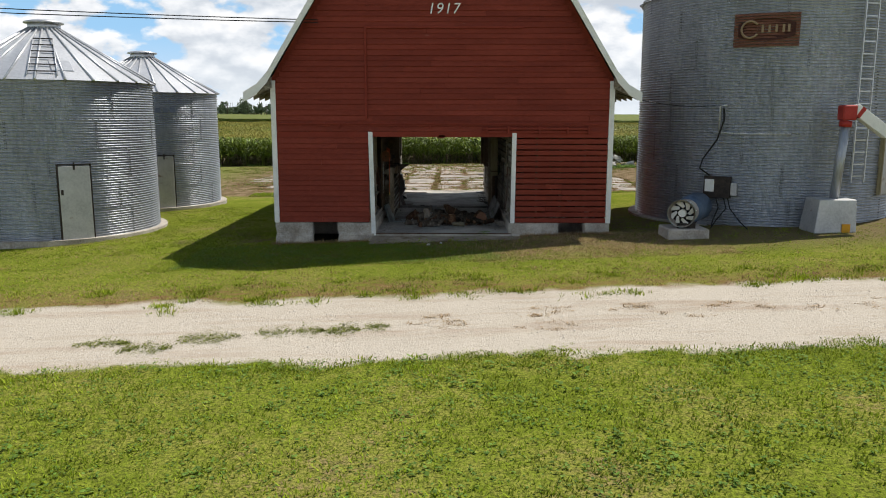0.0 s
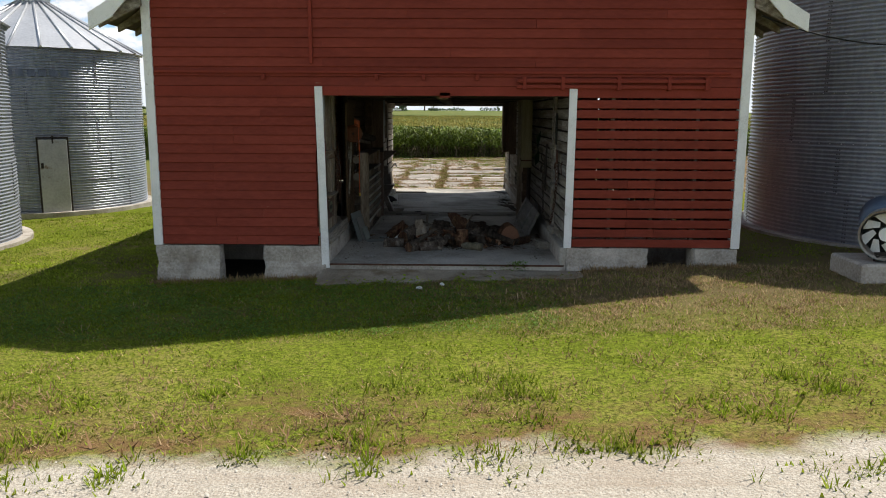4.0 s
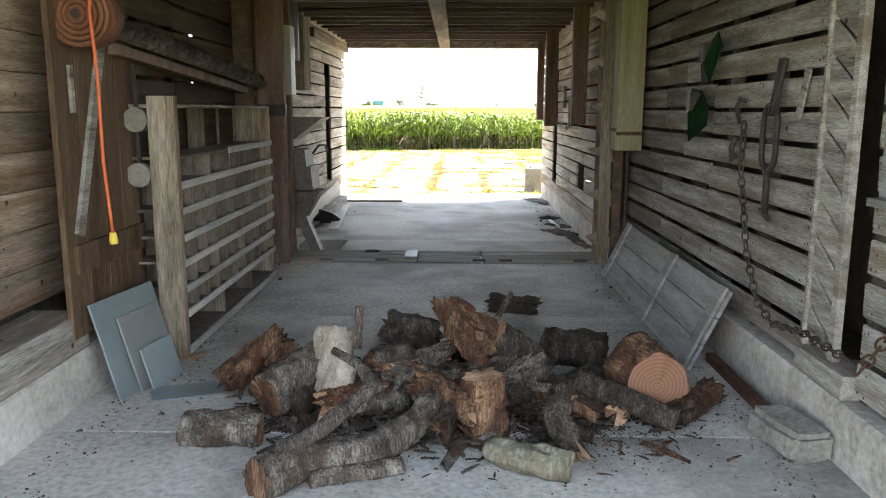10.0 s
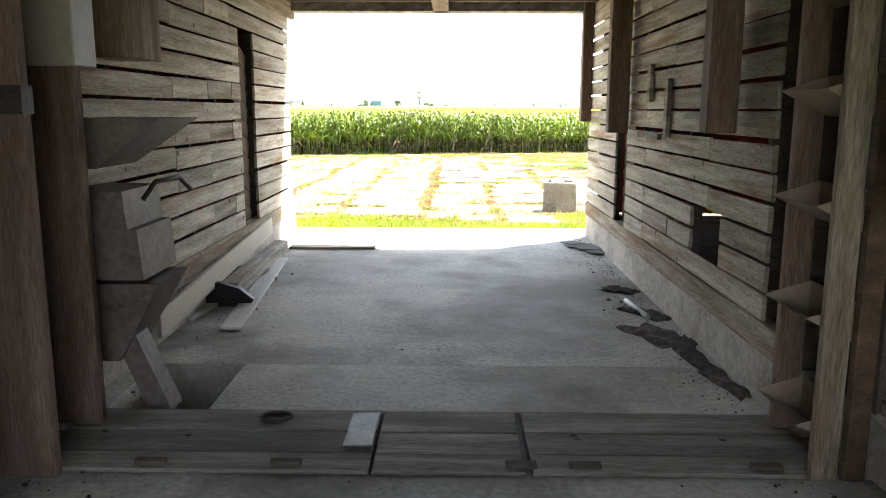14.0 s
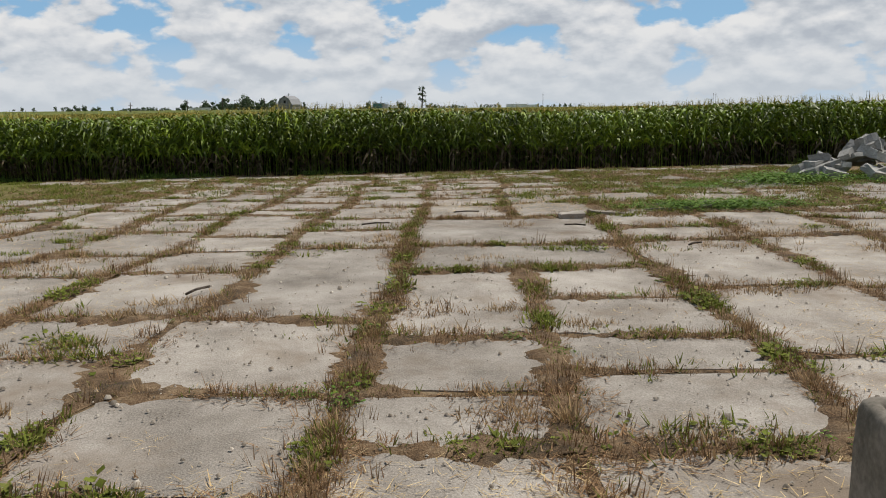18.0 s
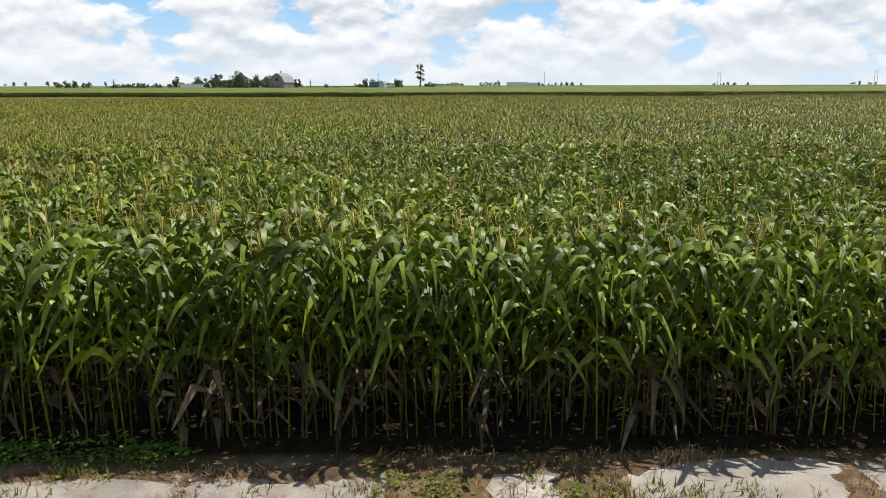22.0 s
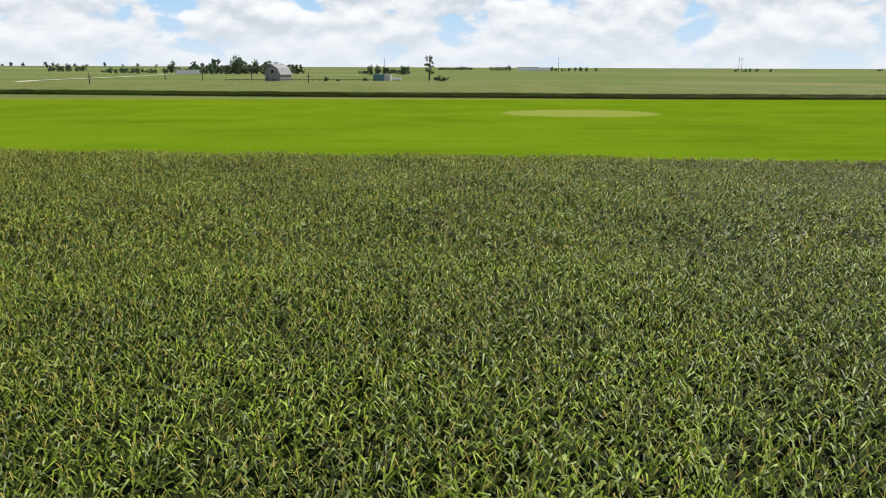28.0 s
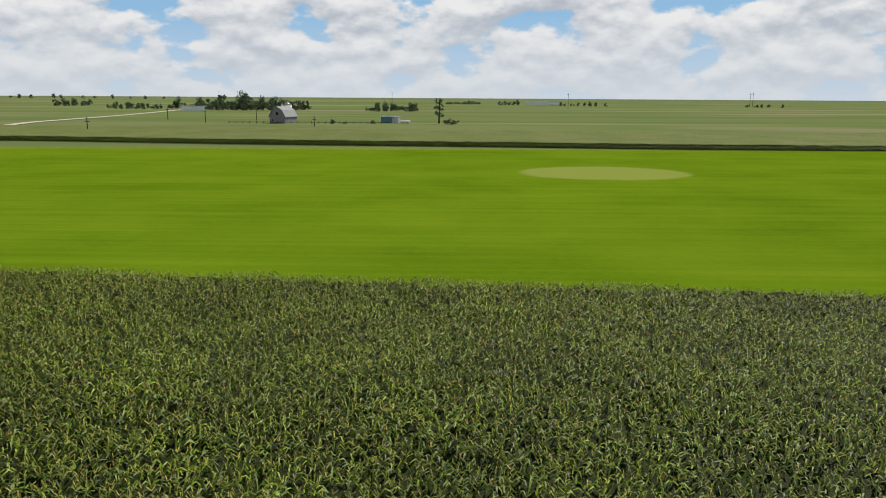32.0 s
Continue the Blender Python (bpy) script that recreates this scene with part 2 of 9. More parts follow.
BARKG = surf("grey_bark", [(0.016, 0.012, 0.010), (0.105, 0.085, 0.068), (0.33, 0.285, 0.235)], 7, 55, 0.92, 1.0, (2.2, 2.2, 0.6), dist=0.05, vary=0.3, spots=(3.0, 0.54, 0.66, (0.065, 0.04, 0.026)))
CUTW = surf("cut_wood", [(0.15, 0.075, 0.042), (0.27, 0.155, 0.092), (0.42, 0.29, 0.195)], 6, 50, 0.85, 0.3, vary=0.25, spots=(5, 0.60, 0.72, (0.08, 0.045, 0.028)))
SPLIT = surf("split_heartwood", [(0.014, 0.008, 0.006), (0.085, 0.044, 0.026), (0.29, 0.175, 0.10)], 4, 30, 0.85, 0.9, (4, 4, 0.5), dist=0.03, vary=0.3, spots=(3.0, 0.53, 0.66, (0.075, 0.026, 0.015)))

LEAFC = surf("corn_leaf", [(0.036, 0.066, 0.004), (0.112, 0.166, 0.008), (0.245, 0.285, 0.032)], 0.25, 8, 0.48, 0.0, island=True, vary=0.65, translucent=0.10, spec=0.33, macro=(0.13, 0.25))
TASSEL = surf("corn_tassel", [(0.27, 0.225, 0.045), (0.42, 0.345, 0.09)], 2, 8, 0.8, 0.0, island=True, vary=0.35)
GRASSB = surf("grass_blade", [(0.105, 0.165, 0.009), (0.195, 0.258, 0.014), (0.32, 0.335, 0.042)], 0.35, 6, 0.7, 0.0, island=True, vary=0.5, translucent=0.30, spec=0.12, macro=(0.5, 0.25))
YARDG = surf("yard_grass", [(0.085, 0.115, 0.016), (0.16, 0.185, 0.030), (0.27, 0.265, 0.080)], 1, 6, 0.75, 0.0, island=True, vary=0.5, translucent=0.28, spec=0.12)
DRYG = surf("dry_weed", [(0.20, 0.12, 0.06), (0.30, 0.20, 0.105), (0.26, 0.23, 0.09)], 1, 8, 0.8, 0.0, island=True, vary=0.35, translucent=0.15)
WEED = surf("green_weed", [(0.07, 0.14, 0.022), (0.12, 0.21, 0.03), (0.20, 0.27, 0.06)], 1, 8, 0.7, 0.0, island=True, vary=0.4, translucent=0.28, spec=0.15)
SLAB = surf("yard_slab", [(0.165, 0.143, 0.118), (0.33, 0.295, 0.252), (0.49, 0.445, 0.39)], 1.3, 75, 0.95, 0.7, vary=0.12, spots=(1.1, 0.52, 0.72, (0.225, 0.18, 0.135)))
THATCH = surf("dead_thatch", [(0.22, 0.14, 0.07), (0.36, 0.25, 0.135), (0.52, 0.40, 0.235)], 1, 8, 0.9, 0.0, island=True, vary=0.45, translucent=0.2, spec=0.1)
RUSTW = surf("rust_brown_weed", [(0.14, 0.075, 0.038), (0.26, 0.16, 0.085), (0.40, 0.29, 0.165)], 1, 8, 0.9, 0.0, island=True, vary=0.45, translucent=0.12, spec=0.1)
BLACK = surf("black_rubber", [(0.012, 0.012, 0.012), (0.025, 0.025, 0.025)], 5, 40, 0.5, 0.05)


# ---- builders ----
def box(bm, x0, x1, y0, y1, z0, z1, m=None):
    vs = [bm.verts.new((x, y, z)) for z in (z0, z1) for x, y in ((x0, y0), (x1, y0), (x1, y1), (x0, y1))]
    if m is not None:
        for v in vs:
            v.co = m @ v.co
    for f in ((3, 2, 1, 0), (4, 5, 6, 7), (0, 1, 5, 4), (1, 2, 6, 5), (2, 3, 7, 6), (3, 0, 4, 7)):
        bm.faces.new([vs[i] for i in f])
    return vs


def tube(bm, pts, rad, seg=8, caps=True, jit=0.0, rng=None):
    """A tube along pts; rad: one radius or one a point."""
    pts = [Vector(p) for p in pts]
    rads = rad if isinstance(rad, (list, tuple)) else [rad] * len(pts)
    rings = []
    ref = None
    for i, p in enumerate(pts):
        d = (pts[min(i + 1, len(pts) - 1)] - pts[max(i - 1, 0)]).normalized()
        if ref is None:
            ref = Vector((0, 0, 1)) if abs(d.z) < 0.9 else Vector((1, 0, 0))
        u = d.cross(ref).normalized()
        w = u.cross(d).normalized()
        ref = w
        ring = []
        for k in range(seg):
            a = 2 * math.pi * k / seg
            r = rads[i] * (1 + (rng.uniform(-jit, jit) if rng else 0))
            ring.append(bm.verts.new(p + u * math.cos(a) * r + w * math.sin(a) * r))
        rings.append(ring)
    for a, b in zip(rings, rings[1:]):
        for k in range(seg):
            f = bm.faces.new((a[k], a[(k + 1) % seg], b[(k + 1) % seg], b[k]))
            f.smooth = True
    if caps:
        bm.faces.new(rings[0][::-1])
        bm.faces.new(rings[-1])
    return rings


def mesh_from(bm, name, *mats):
    bmesh.ops.recalc_face_normals(bm, faces=bm.faces[:])
    me = bpy.data.meshes.new(name)
    bm.to_mesh(me)
    bm.free()
    for m in mats:
        me.materials.append(m)
    return me


def part(name, bm, material, parent=None, label="", kind=""):
    mats = material if isinstance(material, (list, tuple)) else (material,)
    ob = new(name, mesh_from(bm, name, *mats))
    ob.parent = parent
    return tagged(ob, label, kind=kind)


def boxpart(name, parent, material, x0, x1, y0, y1, z0, z1, label="", bev=0.0, m=None):
    bm = bmesh.new()
    box(bm, x0, x1, y0, y1, z0, z1, m)
    if bev:
        bmesh.ops.bevel(bm, geom=bm.edges[:], offset=bev, segments=1, affect="EDGES")
    return part(name, bm, material, parent, label)


def holder(name, label, category, at=(0, 0, 0), group="", kind="", rz=0.0):
    ob = new(name)
    ob.matrix_world = pose(*at, 0, 0, rz)
    ob.empty_display_size = 0.1
    return tagged(ob, label, category, group, kind)


def structure(name, label, category=""):
    return tagged(new(name), label, category or name.split("_")[0], kind="structure")


def big(name, verts, faces, material, label, category, kind="stuff", smooth=False):
    """One mesh from arrays of places and of corner numbers (all faces alike)."""
    verts, faces = np.asarray(verts, np.float32), np.asarray(faces, np.int32)
    me = bpy.data.meshes.new(name)
    k = faces.shape[1]
    me.vertices.add(len(verts))
    me.vertices.foreach_set("co", verts.ravel())
    me.loops.add(faces.size)
    me.loops.foreach_set("vertex_index", faces.ravel())
    me.polygons.add(len(faces))
    me.polygons.foreach_set("loop_start", np.arange(0, faces.size, k, dtype=np.int32))
    if smooth:
        me.polygons.foreach_set("use_smooth", np.ones(len(faces), dtype=bool))
    me.materials.append(material)
    me.update(calc_edges=True)
    me.validate()
    return tagged(new(name, me), label, category, kind=kind)


def spread(tv, tf, places, turn, size, lean=None):
    """Copies of a small template: its places tv and corners tf, at each place with a turn about z and a size."""
    n = len(places)
    c, s = np.cos(turn), np.sin(turn)
    sz = size if size.ndim == 2 else np.stack([size] * 3, 1)
    p = tv[None] * sz[:, None, :]
    x = p[..., 0] * c[:, None] - p[..., 1] * s[:, None]
    y = p[..., 0] * s[:, None] + p[..., 1] * c[:, None]
    v = np.stack([x, y, p[..., 2]], 2)
    if lean is not None:
        v[..., 0] += lean[:, None, 0] * p[..., 2]
        v[..., 1] += lean[:, None, 1] * p[..., 2]
    v += places[:, None, :]
    f = tf[None] + (np.arange(n) * len(tv))[:, None, None]
    return v.reshape(-1, 3), f.reshape(-1, tf.shape[1])


# ---- ground ----
def smooth(a, b, x):
    t = np.clip((x - a) / (b - a), 0, 1)
    return t * t * (3 - 2 * t)


def ground_z(x, y):
    """The lie of the land."""
    x, y = np.asarray(x, float), np.asarray(y, float)
    front = -0.14 + 0.036 * np.clip(x, -14, 14) - 0.012 * np.clip(-y, 0, 20)
    yard = -0.72 - 0.005 * (y - 14)
    z = front + (yard - front) * smooth(9.0, 16.0, y)
    field = -1.15 + 0.5 * smooth(70, 165, y)
    z = z + (field - z) * smooth(38, 70, y)
    z = z + 0.013 * np.clip(x, -30, 30) * smooth(20, 42, y) * (1 - smooth(120, 200, y))
    z = z + (-2.2 - z) * smooth(170, 330, y)
    z = z + (3.4 - z) * smooth(360, 560, y) * 1.0
    far = 9.0 - 0.004 * x
    return z + (far - z) * smooth(650, 2000, y)
gx = np.concatenate([np.linspace(-2400, -120, 30), np.linspace(-110, -32, 27), np.linspace(-30, 30, 121), np.linspace(32, 110, 27), np.linspace(120, 2400, 30)])
gy = np.concatenate([np.linspace(-400, -40, 12), np.linspace(-36, 60, 193), np.linspace(62, 200, 60), np.linspace(205, 700, 60), np.linspace(720, 4500, 40)])
GX, GY = np.meshgrid(gx, gy)
rg = np.random.RandomState(5)
GZ = ground_z(GX, GY) + rg.uniform(-0.012, 0.012, GX.shape) * (np.abs(GX) < 30) * np.where((GY > 17) & (GY < 43), 0.2, 1.0)
inside = (np.abs(GX) < 4.3) & (GY > 0.35) & (GY < 11.0)
GZ = np.where(inside, np.minimum(GZ, -0.62), GZ)
nx, ny = len(gx), len(gy)
idx = np.arange(nx * ny).reshape(ny, nx)
gf = np.stack([idx[:-1, :-1], idx[:-1, 1:], idx[1:, 1:], idx[1:, :-1]], 2).reshape(-1, 4)


def ground_material():
    m = bpy.data.materials.new("ground_cover")
    m.use_nodes = True
    t = m.node_tree
    n, l = t.nodes, t.links
    b = n["Principled BSDF"]
    co = n.new("ShaderNodeTexCoord")
    sp = n.new("ShaderNodeSeparateXYZ")
    l.new(co.outputs["Object"], sp.inputs[0])

    def noi(s, d, stretch=(1, 1, 1), r=0.6):
        mp = n.new("ShaderNodeMapping")
        mp.inputs["Scale"].default_value = stretch
        l.new(co.outputs["Object"], mp.inputs[0])
        k = n.new("ShaderNodeTexNoise")
        k.inputs["Scale"].default_value, k.inputs["Detail"].default_value, k.inputs["Roughness"].default_value = s, d, r
        l.new(mp.outputs[0], k.inputs["Vector"])
        return k.outputs["Fac"]

    def math2(op, a, b2, c=None, clamp=False):
        k = n.new("ShaderNodeMath")
        k.operation, k.use_clamp = op, clamp
        for i, v in enumerate((a, b2, c)):
            if v is None:
                continue
            if isinstance(v, (int, float)):
                k.inputs[i].default_value = v
            else:
                l.new(v, k.inputs[i])
        return k.outputs[0]

    def ramp(f, stops):
        r = n.new("ShaderNodeValToRGB")
        e = r.color_ramp.elements
        e[0].position, e[0].color = stops[0][0], (*stops[0][1], 1)
        e[1].position, e[1].color = stops[-1][0], (*stops[-1][1], 1)
        for p, c in stops[1:-1]:
            q = e.new(p)
            q.color = (*c, 1)
        l.new(f, r.inputs[0])
        return r.outputs[0]

    def mix(f, a, b2):
        k = n.new("ShaderNodeMix")
        k.data_type = "RGBA"
        l.new(f, k.inputs[0])
        for i, v in ((6, a), (7, b2)):
            if isinstance(v, tuple):
                k.inputs[i].default_value = (*v, 1)
            else:
                l.new(v, k.inputs[i])
        return k.outputs[2]

    def step(v, a, b2):
        return math2("MULTIPLY", math2("SUBTRACT", v, a), 1.0 / (b2 - a), clamp=True)

    X, Y = sp.outputs[0], sp.outputs[1]
    wob = noi(0.45, 5)
    fine = noi(9, 5)
    lawn = ramp(math2("ADD", math2("MULTIPLY", wob, 0.6), math2("MULTIPLY", fine, 0.4)), [(0.36, (0.13, 0.165, 0.017)), (0.46, (0.19, 0.235, 0.026)), (0.57, (0.26, 0.255, 0.055)), (0.65, (0.27, 0.20, 0.095))])
    lawn = mix(step(noi(26, 5, (1, 1, 1), 0.7), 0.42, 0.62), lawn, (0.075, 0.088, 0.016))
    # browner strip between the lawn and the road
    strip = math2("MULTIPLY", step(Y, -6.8, -6.0), math2("SUBTRACT", 1.0, step(math2("ADD", Y, math2("MULTIPLY", math2("SUBTRACT", wob, 0.5), 2.4)), -5.5, -4.6)))
    lawn = mix(math2("MULTIPLY", strip, step(noi(3.4, 8, (0.6, 1, 1), 0.75), 0.42, 0.60)), lawn, (0.19, 0.115, 0.055))
    worn = math2("MULTIPLY", step(Y, -3.4, -1.6), step(math2("ADD", noi(0.9, 6), math2("MULTIPLY", X, 0.03)), 0.33, 0.50))
    lawn = mix(math2("MULTIPLY", worn, math2("SUBTRACT", 1.0, step(Y, 2.0, 6.0))), lawn, (0.15, 0.12, 0.06))
    # gravel lane
    edge = math2("ADD", Y, math2("MULTIPLY", math2("SUBTRACT", noi(0.9, 6), 0.5), 1.5))
    edge = math2("ADD", edge, math2("MULTIPLY", X, -0.012))
    road = math2("MULTIPLY", step(edge, -9.65, -9.45), math2("SUBTRACT", 1.0, step(edge, -6.15, -5.8)))
    stones = ramp(noi(55, 3), [(0.3, (0.33, 0.285, 0.225)), (0.5, (0.47, 0.42, 0.35)), (0.7, (0.60, 0.55, 0.47))])
    stones = mix(step(noi(1.6, 8, (0.18, 1, 1), 0.7), 0.50, 0.70), stones, (0.36, 0.29, 0.22))
    col = mix(road, lawn, stones)
    # yard: dry earth and thin weeds between the slabs
    yardm = math2("MULTIPLY", step(Y, 15.0, 16.5), math2("SUBTRACT", 1.0, step(Y, 42.75, 43.0)))
    earth = ramp(noi(2.3, 6), [(0.36, (0.10, 0.088, 0.035)), (0.46, (0.15, 0.108, 0.062)), (0.57, (0.21, 0.152, 0.092)), (0.68, (0.29, 0.23, 0.155))])
    leftlawn = math2("SUBTRACT", 1.0, step(math2("ADD", X, math2("MULTIPLY", wob, 6)), -13.0, -8.0))
    earth = mix(leftlawn, earth, (0.155, 0.165, 0.05))
    col = mix(yardm, col, earth)
    # field soil kept near black, so shade under the maize sits in its colour
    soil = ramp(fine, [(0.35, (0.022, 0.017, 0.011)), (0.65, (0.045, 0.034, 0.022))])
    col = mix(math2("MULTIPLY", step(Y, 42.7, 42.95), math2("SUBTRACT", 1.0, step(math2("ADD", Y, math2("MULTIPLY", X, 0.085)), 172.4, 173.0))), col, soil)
    # low bean field with its faint rows and one pale round patch
    bean = ramp(math2("ADD", math2("MULTIPLY", noi(0.03, 4), 0.4), math2("ADD", math2("MULTIPLY", noi(0.42, 5, (0.03, 1, 1)), 0.35), math2("MULTIPLY", noi(1.3, 6, (0.5, 1, 1), 0.75), 0.25))), [(0.38, (0.080, 0.140, 0.005)), (0.50, (0.108, 0.178, 0.007)), (0.62, (0.138, 0.205, 0.010))])
    ex = math2("MULTIPLY", math2("SUBTRACT", X, 31.5), 1.0 / 24.0)
    ey = math2("MULTIPLY", math2("SUBTRACT", Y, 318.0), 1.0 / 21.0)
    rr = math2("ADD", math2("ADD", math2("MULTIPLY", ex, ex), math2("MULTIPLY", ey, ey)), math2("MULTIPLY", noi(0.12, 5), 0.5))
    bean = mix(math2("SUBTRACT", 1.0, step(rr, 1.1, 1.32)), bean, (0.20, 0.235, 0.045))
    isbean = math2("MULTIPLY", step(math2("ADD", Y, math2("MULTIPLY", X, 0.085)), 172.4, 173.0), math2("SUBTRACT", 1.0, step(Y, 400, 404)))
    col = mix(isbean, col, bean)
    # far crops in long strips
    far = ramp(noi(0.0035, 3, (0.5, 1.6, 1)), [(0.36, (0.115, 0.145, 0.05)), (0.46, (0.155, 0.175, 0.07)), (0.54, (0.12, 0.165, 0.05)), (0.64, (0.20, 0.19, 0.10))])
    far = mix(step(noi(0.011, 4, (0.16, 1, 1), 0.55), 0.48, 0.60), far, (0.115, 0.15, 0.05))
    far = mix(step(noi(0.017, 3, (0.10, 1, 1), 0.5), 0.59, 0.66), far, (0.22, 0.205, 0.11))
    # the farthest ground turns bluer with distance, haze mixed into the colour
    far = mix(math2("MULTIPLY", step(Y, 1500, 3600), 0.5), far, (0.11, 0.14, 0.085))
    col = mix(step(Y, 404, 410), col, far)
    l.new(col, b.inputs["Base Color"])
    b.inputs["Roughness"].default_value = 0.95
    b.inputs["Specular IOR Level"].default_value = 0.0
    bp = n.new("ShaderNodeBump")
    bp.inputs["Strength"].default_value, bp.inputs["Distance"].default_value = 0.6, 0.05
    l.new(math2("ADD", fine, noi(40, 3)), bp.inputs["Height"])
    l.new(bp.outputs[0], b.inputs["Normal"])
    return m


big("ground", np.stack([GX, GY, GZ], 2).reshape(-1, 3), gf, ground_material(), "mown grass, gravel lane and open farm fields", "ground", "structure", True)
# ---- crib barn: shell ----
BACK = 11.2


def half_width(z):
    """Half the width of the gable at a height: straight wall, steep lower roof, flatter upper roof."""
    if z < 3.79:
        return 4.21
    if z < 6.45:
        return 4.21 - (z - 3.79) * 0.62
    return max(0.02, 2.56 - (z - 6.45) * 1.45)


def board_mesh(length, height, thick, axis, rng, lap=0.0, slope=0.0):
    """A plank with uneven ends and softened edges, its low inner corner at the origin, lying along axis."""
    bm = bmesh.new()
    d = 0.006
    prof = [(0, d), (d, 0), (thick - d, 0), (thick, d), (thick - lap, height - d), (thick - lap - d, height), (d, height), (0, height - d)]
    a, b = [], []
    for u, w in prof:
        e0, e1 = rng.uniform(-0.006, 0.006), rng.uniform(-0.006, 0.006)
        if axis == "x":
            a.append(bm.verts.new((e0, -u, w)))
            b.append(bm.verts.new((length + e1, -u, w + slope)))
        else:
            a.append(bm.verts.new((u, e0, w)))
            b.append(bm.verts.new((u, length + e1, w + slope)))
    for k in range(8):
        bm.faces.new((a[k], a[(k + 1) % 8], b[(k + 1) % 8], b[k]))
    bm.faces.new(a[::-1])
    bm.faces.new(b)
    return bm


def plank(parent, axis, at, length, height, thick, mat, rng, name="board", flip=False, lap=0.0, slope=0.0):
    bm = board_mesh(length, height, thick, axis, rng, lap, slope)
    if flip:
        for v in bm.verts:
            if axis == "x":
                v.co.y *= -1
            else:
                v.co.x *= -1
    ob = part(name, bm, mat, parent)
    ob.location = at
    return ob


rb = random.Random(3)
wall_front = structure("wall_front", "red-painted gable wall of horizontal drop siding", "wall")
PITCH = 0.1325
# left of the drive: close drop siding in two lengths
for i in range(17):
    z = 0.275 + i * PITCH
    cut = rb.choice([0.8, 1.1, 1.5, 1.75, 2.4])
    for x0, x1 in ((-4.14, -4.14 + cut), (-4.14 + cut, -1.855)):
        if x1 - x0 > 0.05:
            plank(wall_front, "x", (x0, 0, z), x1 - x0 - 0.003, PITCH + 0.004, 0.032, RED, rb, lap=0.022)
# right of the drive: open crib boards with gaps
for i in range(16):
    z = 0.275 + i * 0.1418
    cuts = [1.855, 2.62, 3.02, 4.14] if 1 <= i <= 6 else [1.855, 4.14]
    for x0, x1 in zip(cuts, cuts[1:]):
        plank(wall_front, "x", (x0, 0, z + rb.uniform(-0.004, 0.004)), x1 - x0 - 0.004, 0.118, 0.024, RED, rb, slope=rb.uniform(-0.004, 0.004))
# the gable above
z = 2.555
k = 0
while z < 8.1:
    hw = half_width(z + PITCH) - 0.03
    if z < 3.7:
        hw = 4.14
    x = -hw
    while x < hw - 0.01:
        ln = min(hw - x, rb.choice([2.4, 3.0, 3.6, 4.2]))
        if hw - x - ln < 0.4:
            ln = hw - x
        plank(wall_front, "x", (x, 0, z), ln - 0.003, PITCH + 0.004, 0.032, RED, rb, lap=0.022)
        x += ln
    z += PITCH
    k += 1
bm = bmesh.new()
pr = [(-4.24, 3.86), (-2.66, 6.44), (-0.1, 8.25), (0.1, 8.25), (2.66, 6.44), (4.24, 3.86), (4.12, 2.58), (-4.12, 2.58)]
fa = [bm.verts.new((x, 0.012, z)) for x, z in pr]
fb = [bm.verts.new((x, 0.05, z)) for x, z in pr]
bm.faces.new(fa[::-1])
bm.faces.new(fb)
for i in range(8):
    bm.faces.new((fa[i], fa[(i + 1) % 8], fb[(i + 1) % 8], fb[i]))
part("sheathing", bm, RED, wall_front)
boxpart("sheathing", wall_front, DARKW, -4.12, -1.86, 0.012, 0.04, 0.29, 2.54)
boxpart("lintel_board", wall_front, REDDK, -4.13, 4.13, -0.030, 0.010, 2.425, 2.552)
# studs behind the open boards
for x in (2.35, 2.95, 3.55):
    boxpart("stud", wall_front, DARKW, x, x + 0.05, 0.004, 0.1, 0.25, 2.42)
for x0, x1, z0, nm in ((-1.855, -1.745, -0.06, "door_trim"), (1.745, 1.855, 0.26, "door_trim"), (-4.265, -4.14, 0.262, "corner_trim"), (4.14, 4.265, 0.262, "corner_trim")):
    top = 2.55 if nm == "door_trim" else 3.80
    tb = boxpart(nm, wall_front, WHITE, x0, x1, -0.062 if nm == "door_trim" else -0.05, -0.028 if nm == "door_trim" else 0.10, z0, top, "white-painted trim board", 0.004)
    if nm == "door_trim":
        lean = 0.055 if x0 < 0 else -0.02
        for v in tb.data.vertices:
            v.co.x += lean * (1 - (v.co.z - z0) / (top - z0))

foundation = structure("foundation_wall", "rough weathered concrete footing with low vent holes", "foundation")
for x0, x1, zb in ((-4.24, -3.32, -0.6), (-2.66, -1.76, -0.5), (1.78, 2.95, -0.4), (3.62, 4.24, -0.4)):
    bm = bmesh.new()
    box(bm, x0, x1, -0.045, 0.25, zb, 0.258)
    bmesh.ops.subdivide_edges(bm, edges=bm.edges[:], cuts=9, use_grid_fill=True)
    for v in bm.verts:
        q = noise.noise_vector(v.co * 5.0) * 0.016 + noise.noise_vector(v.co * 17.0) * 0.008
        edge = min(abs(v.co.x - x0), abs(v.co.x - x1)) < 0.06 and v.co.z < 0.2
        v.co.x += q.x * (3 if edge else 1)
        v.co.y += q.y - (0.02 if v.co.y < 0 and v.co.z < -0.02 else 0)
        v.co.z += min(q.z, 0.002)
    part("footing", bm, CONCW, foundation)
boxpart("footing", foundation, CONCW, -4.04, -2.01, 1.8, 1.9, -0.5, 0.25)
boxpart("footing", foundation, CONCW, 2.01, 4.04, 1.8, 1.9, -0.4, 0.25)
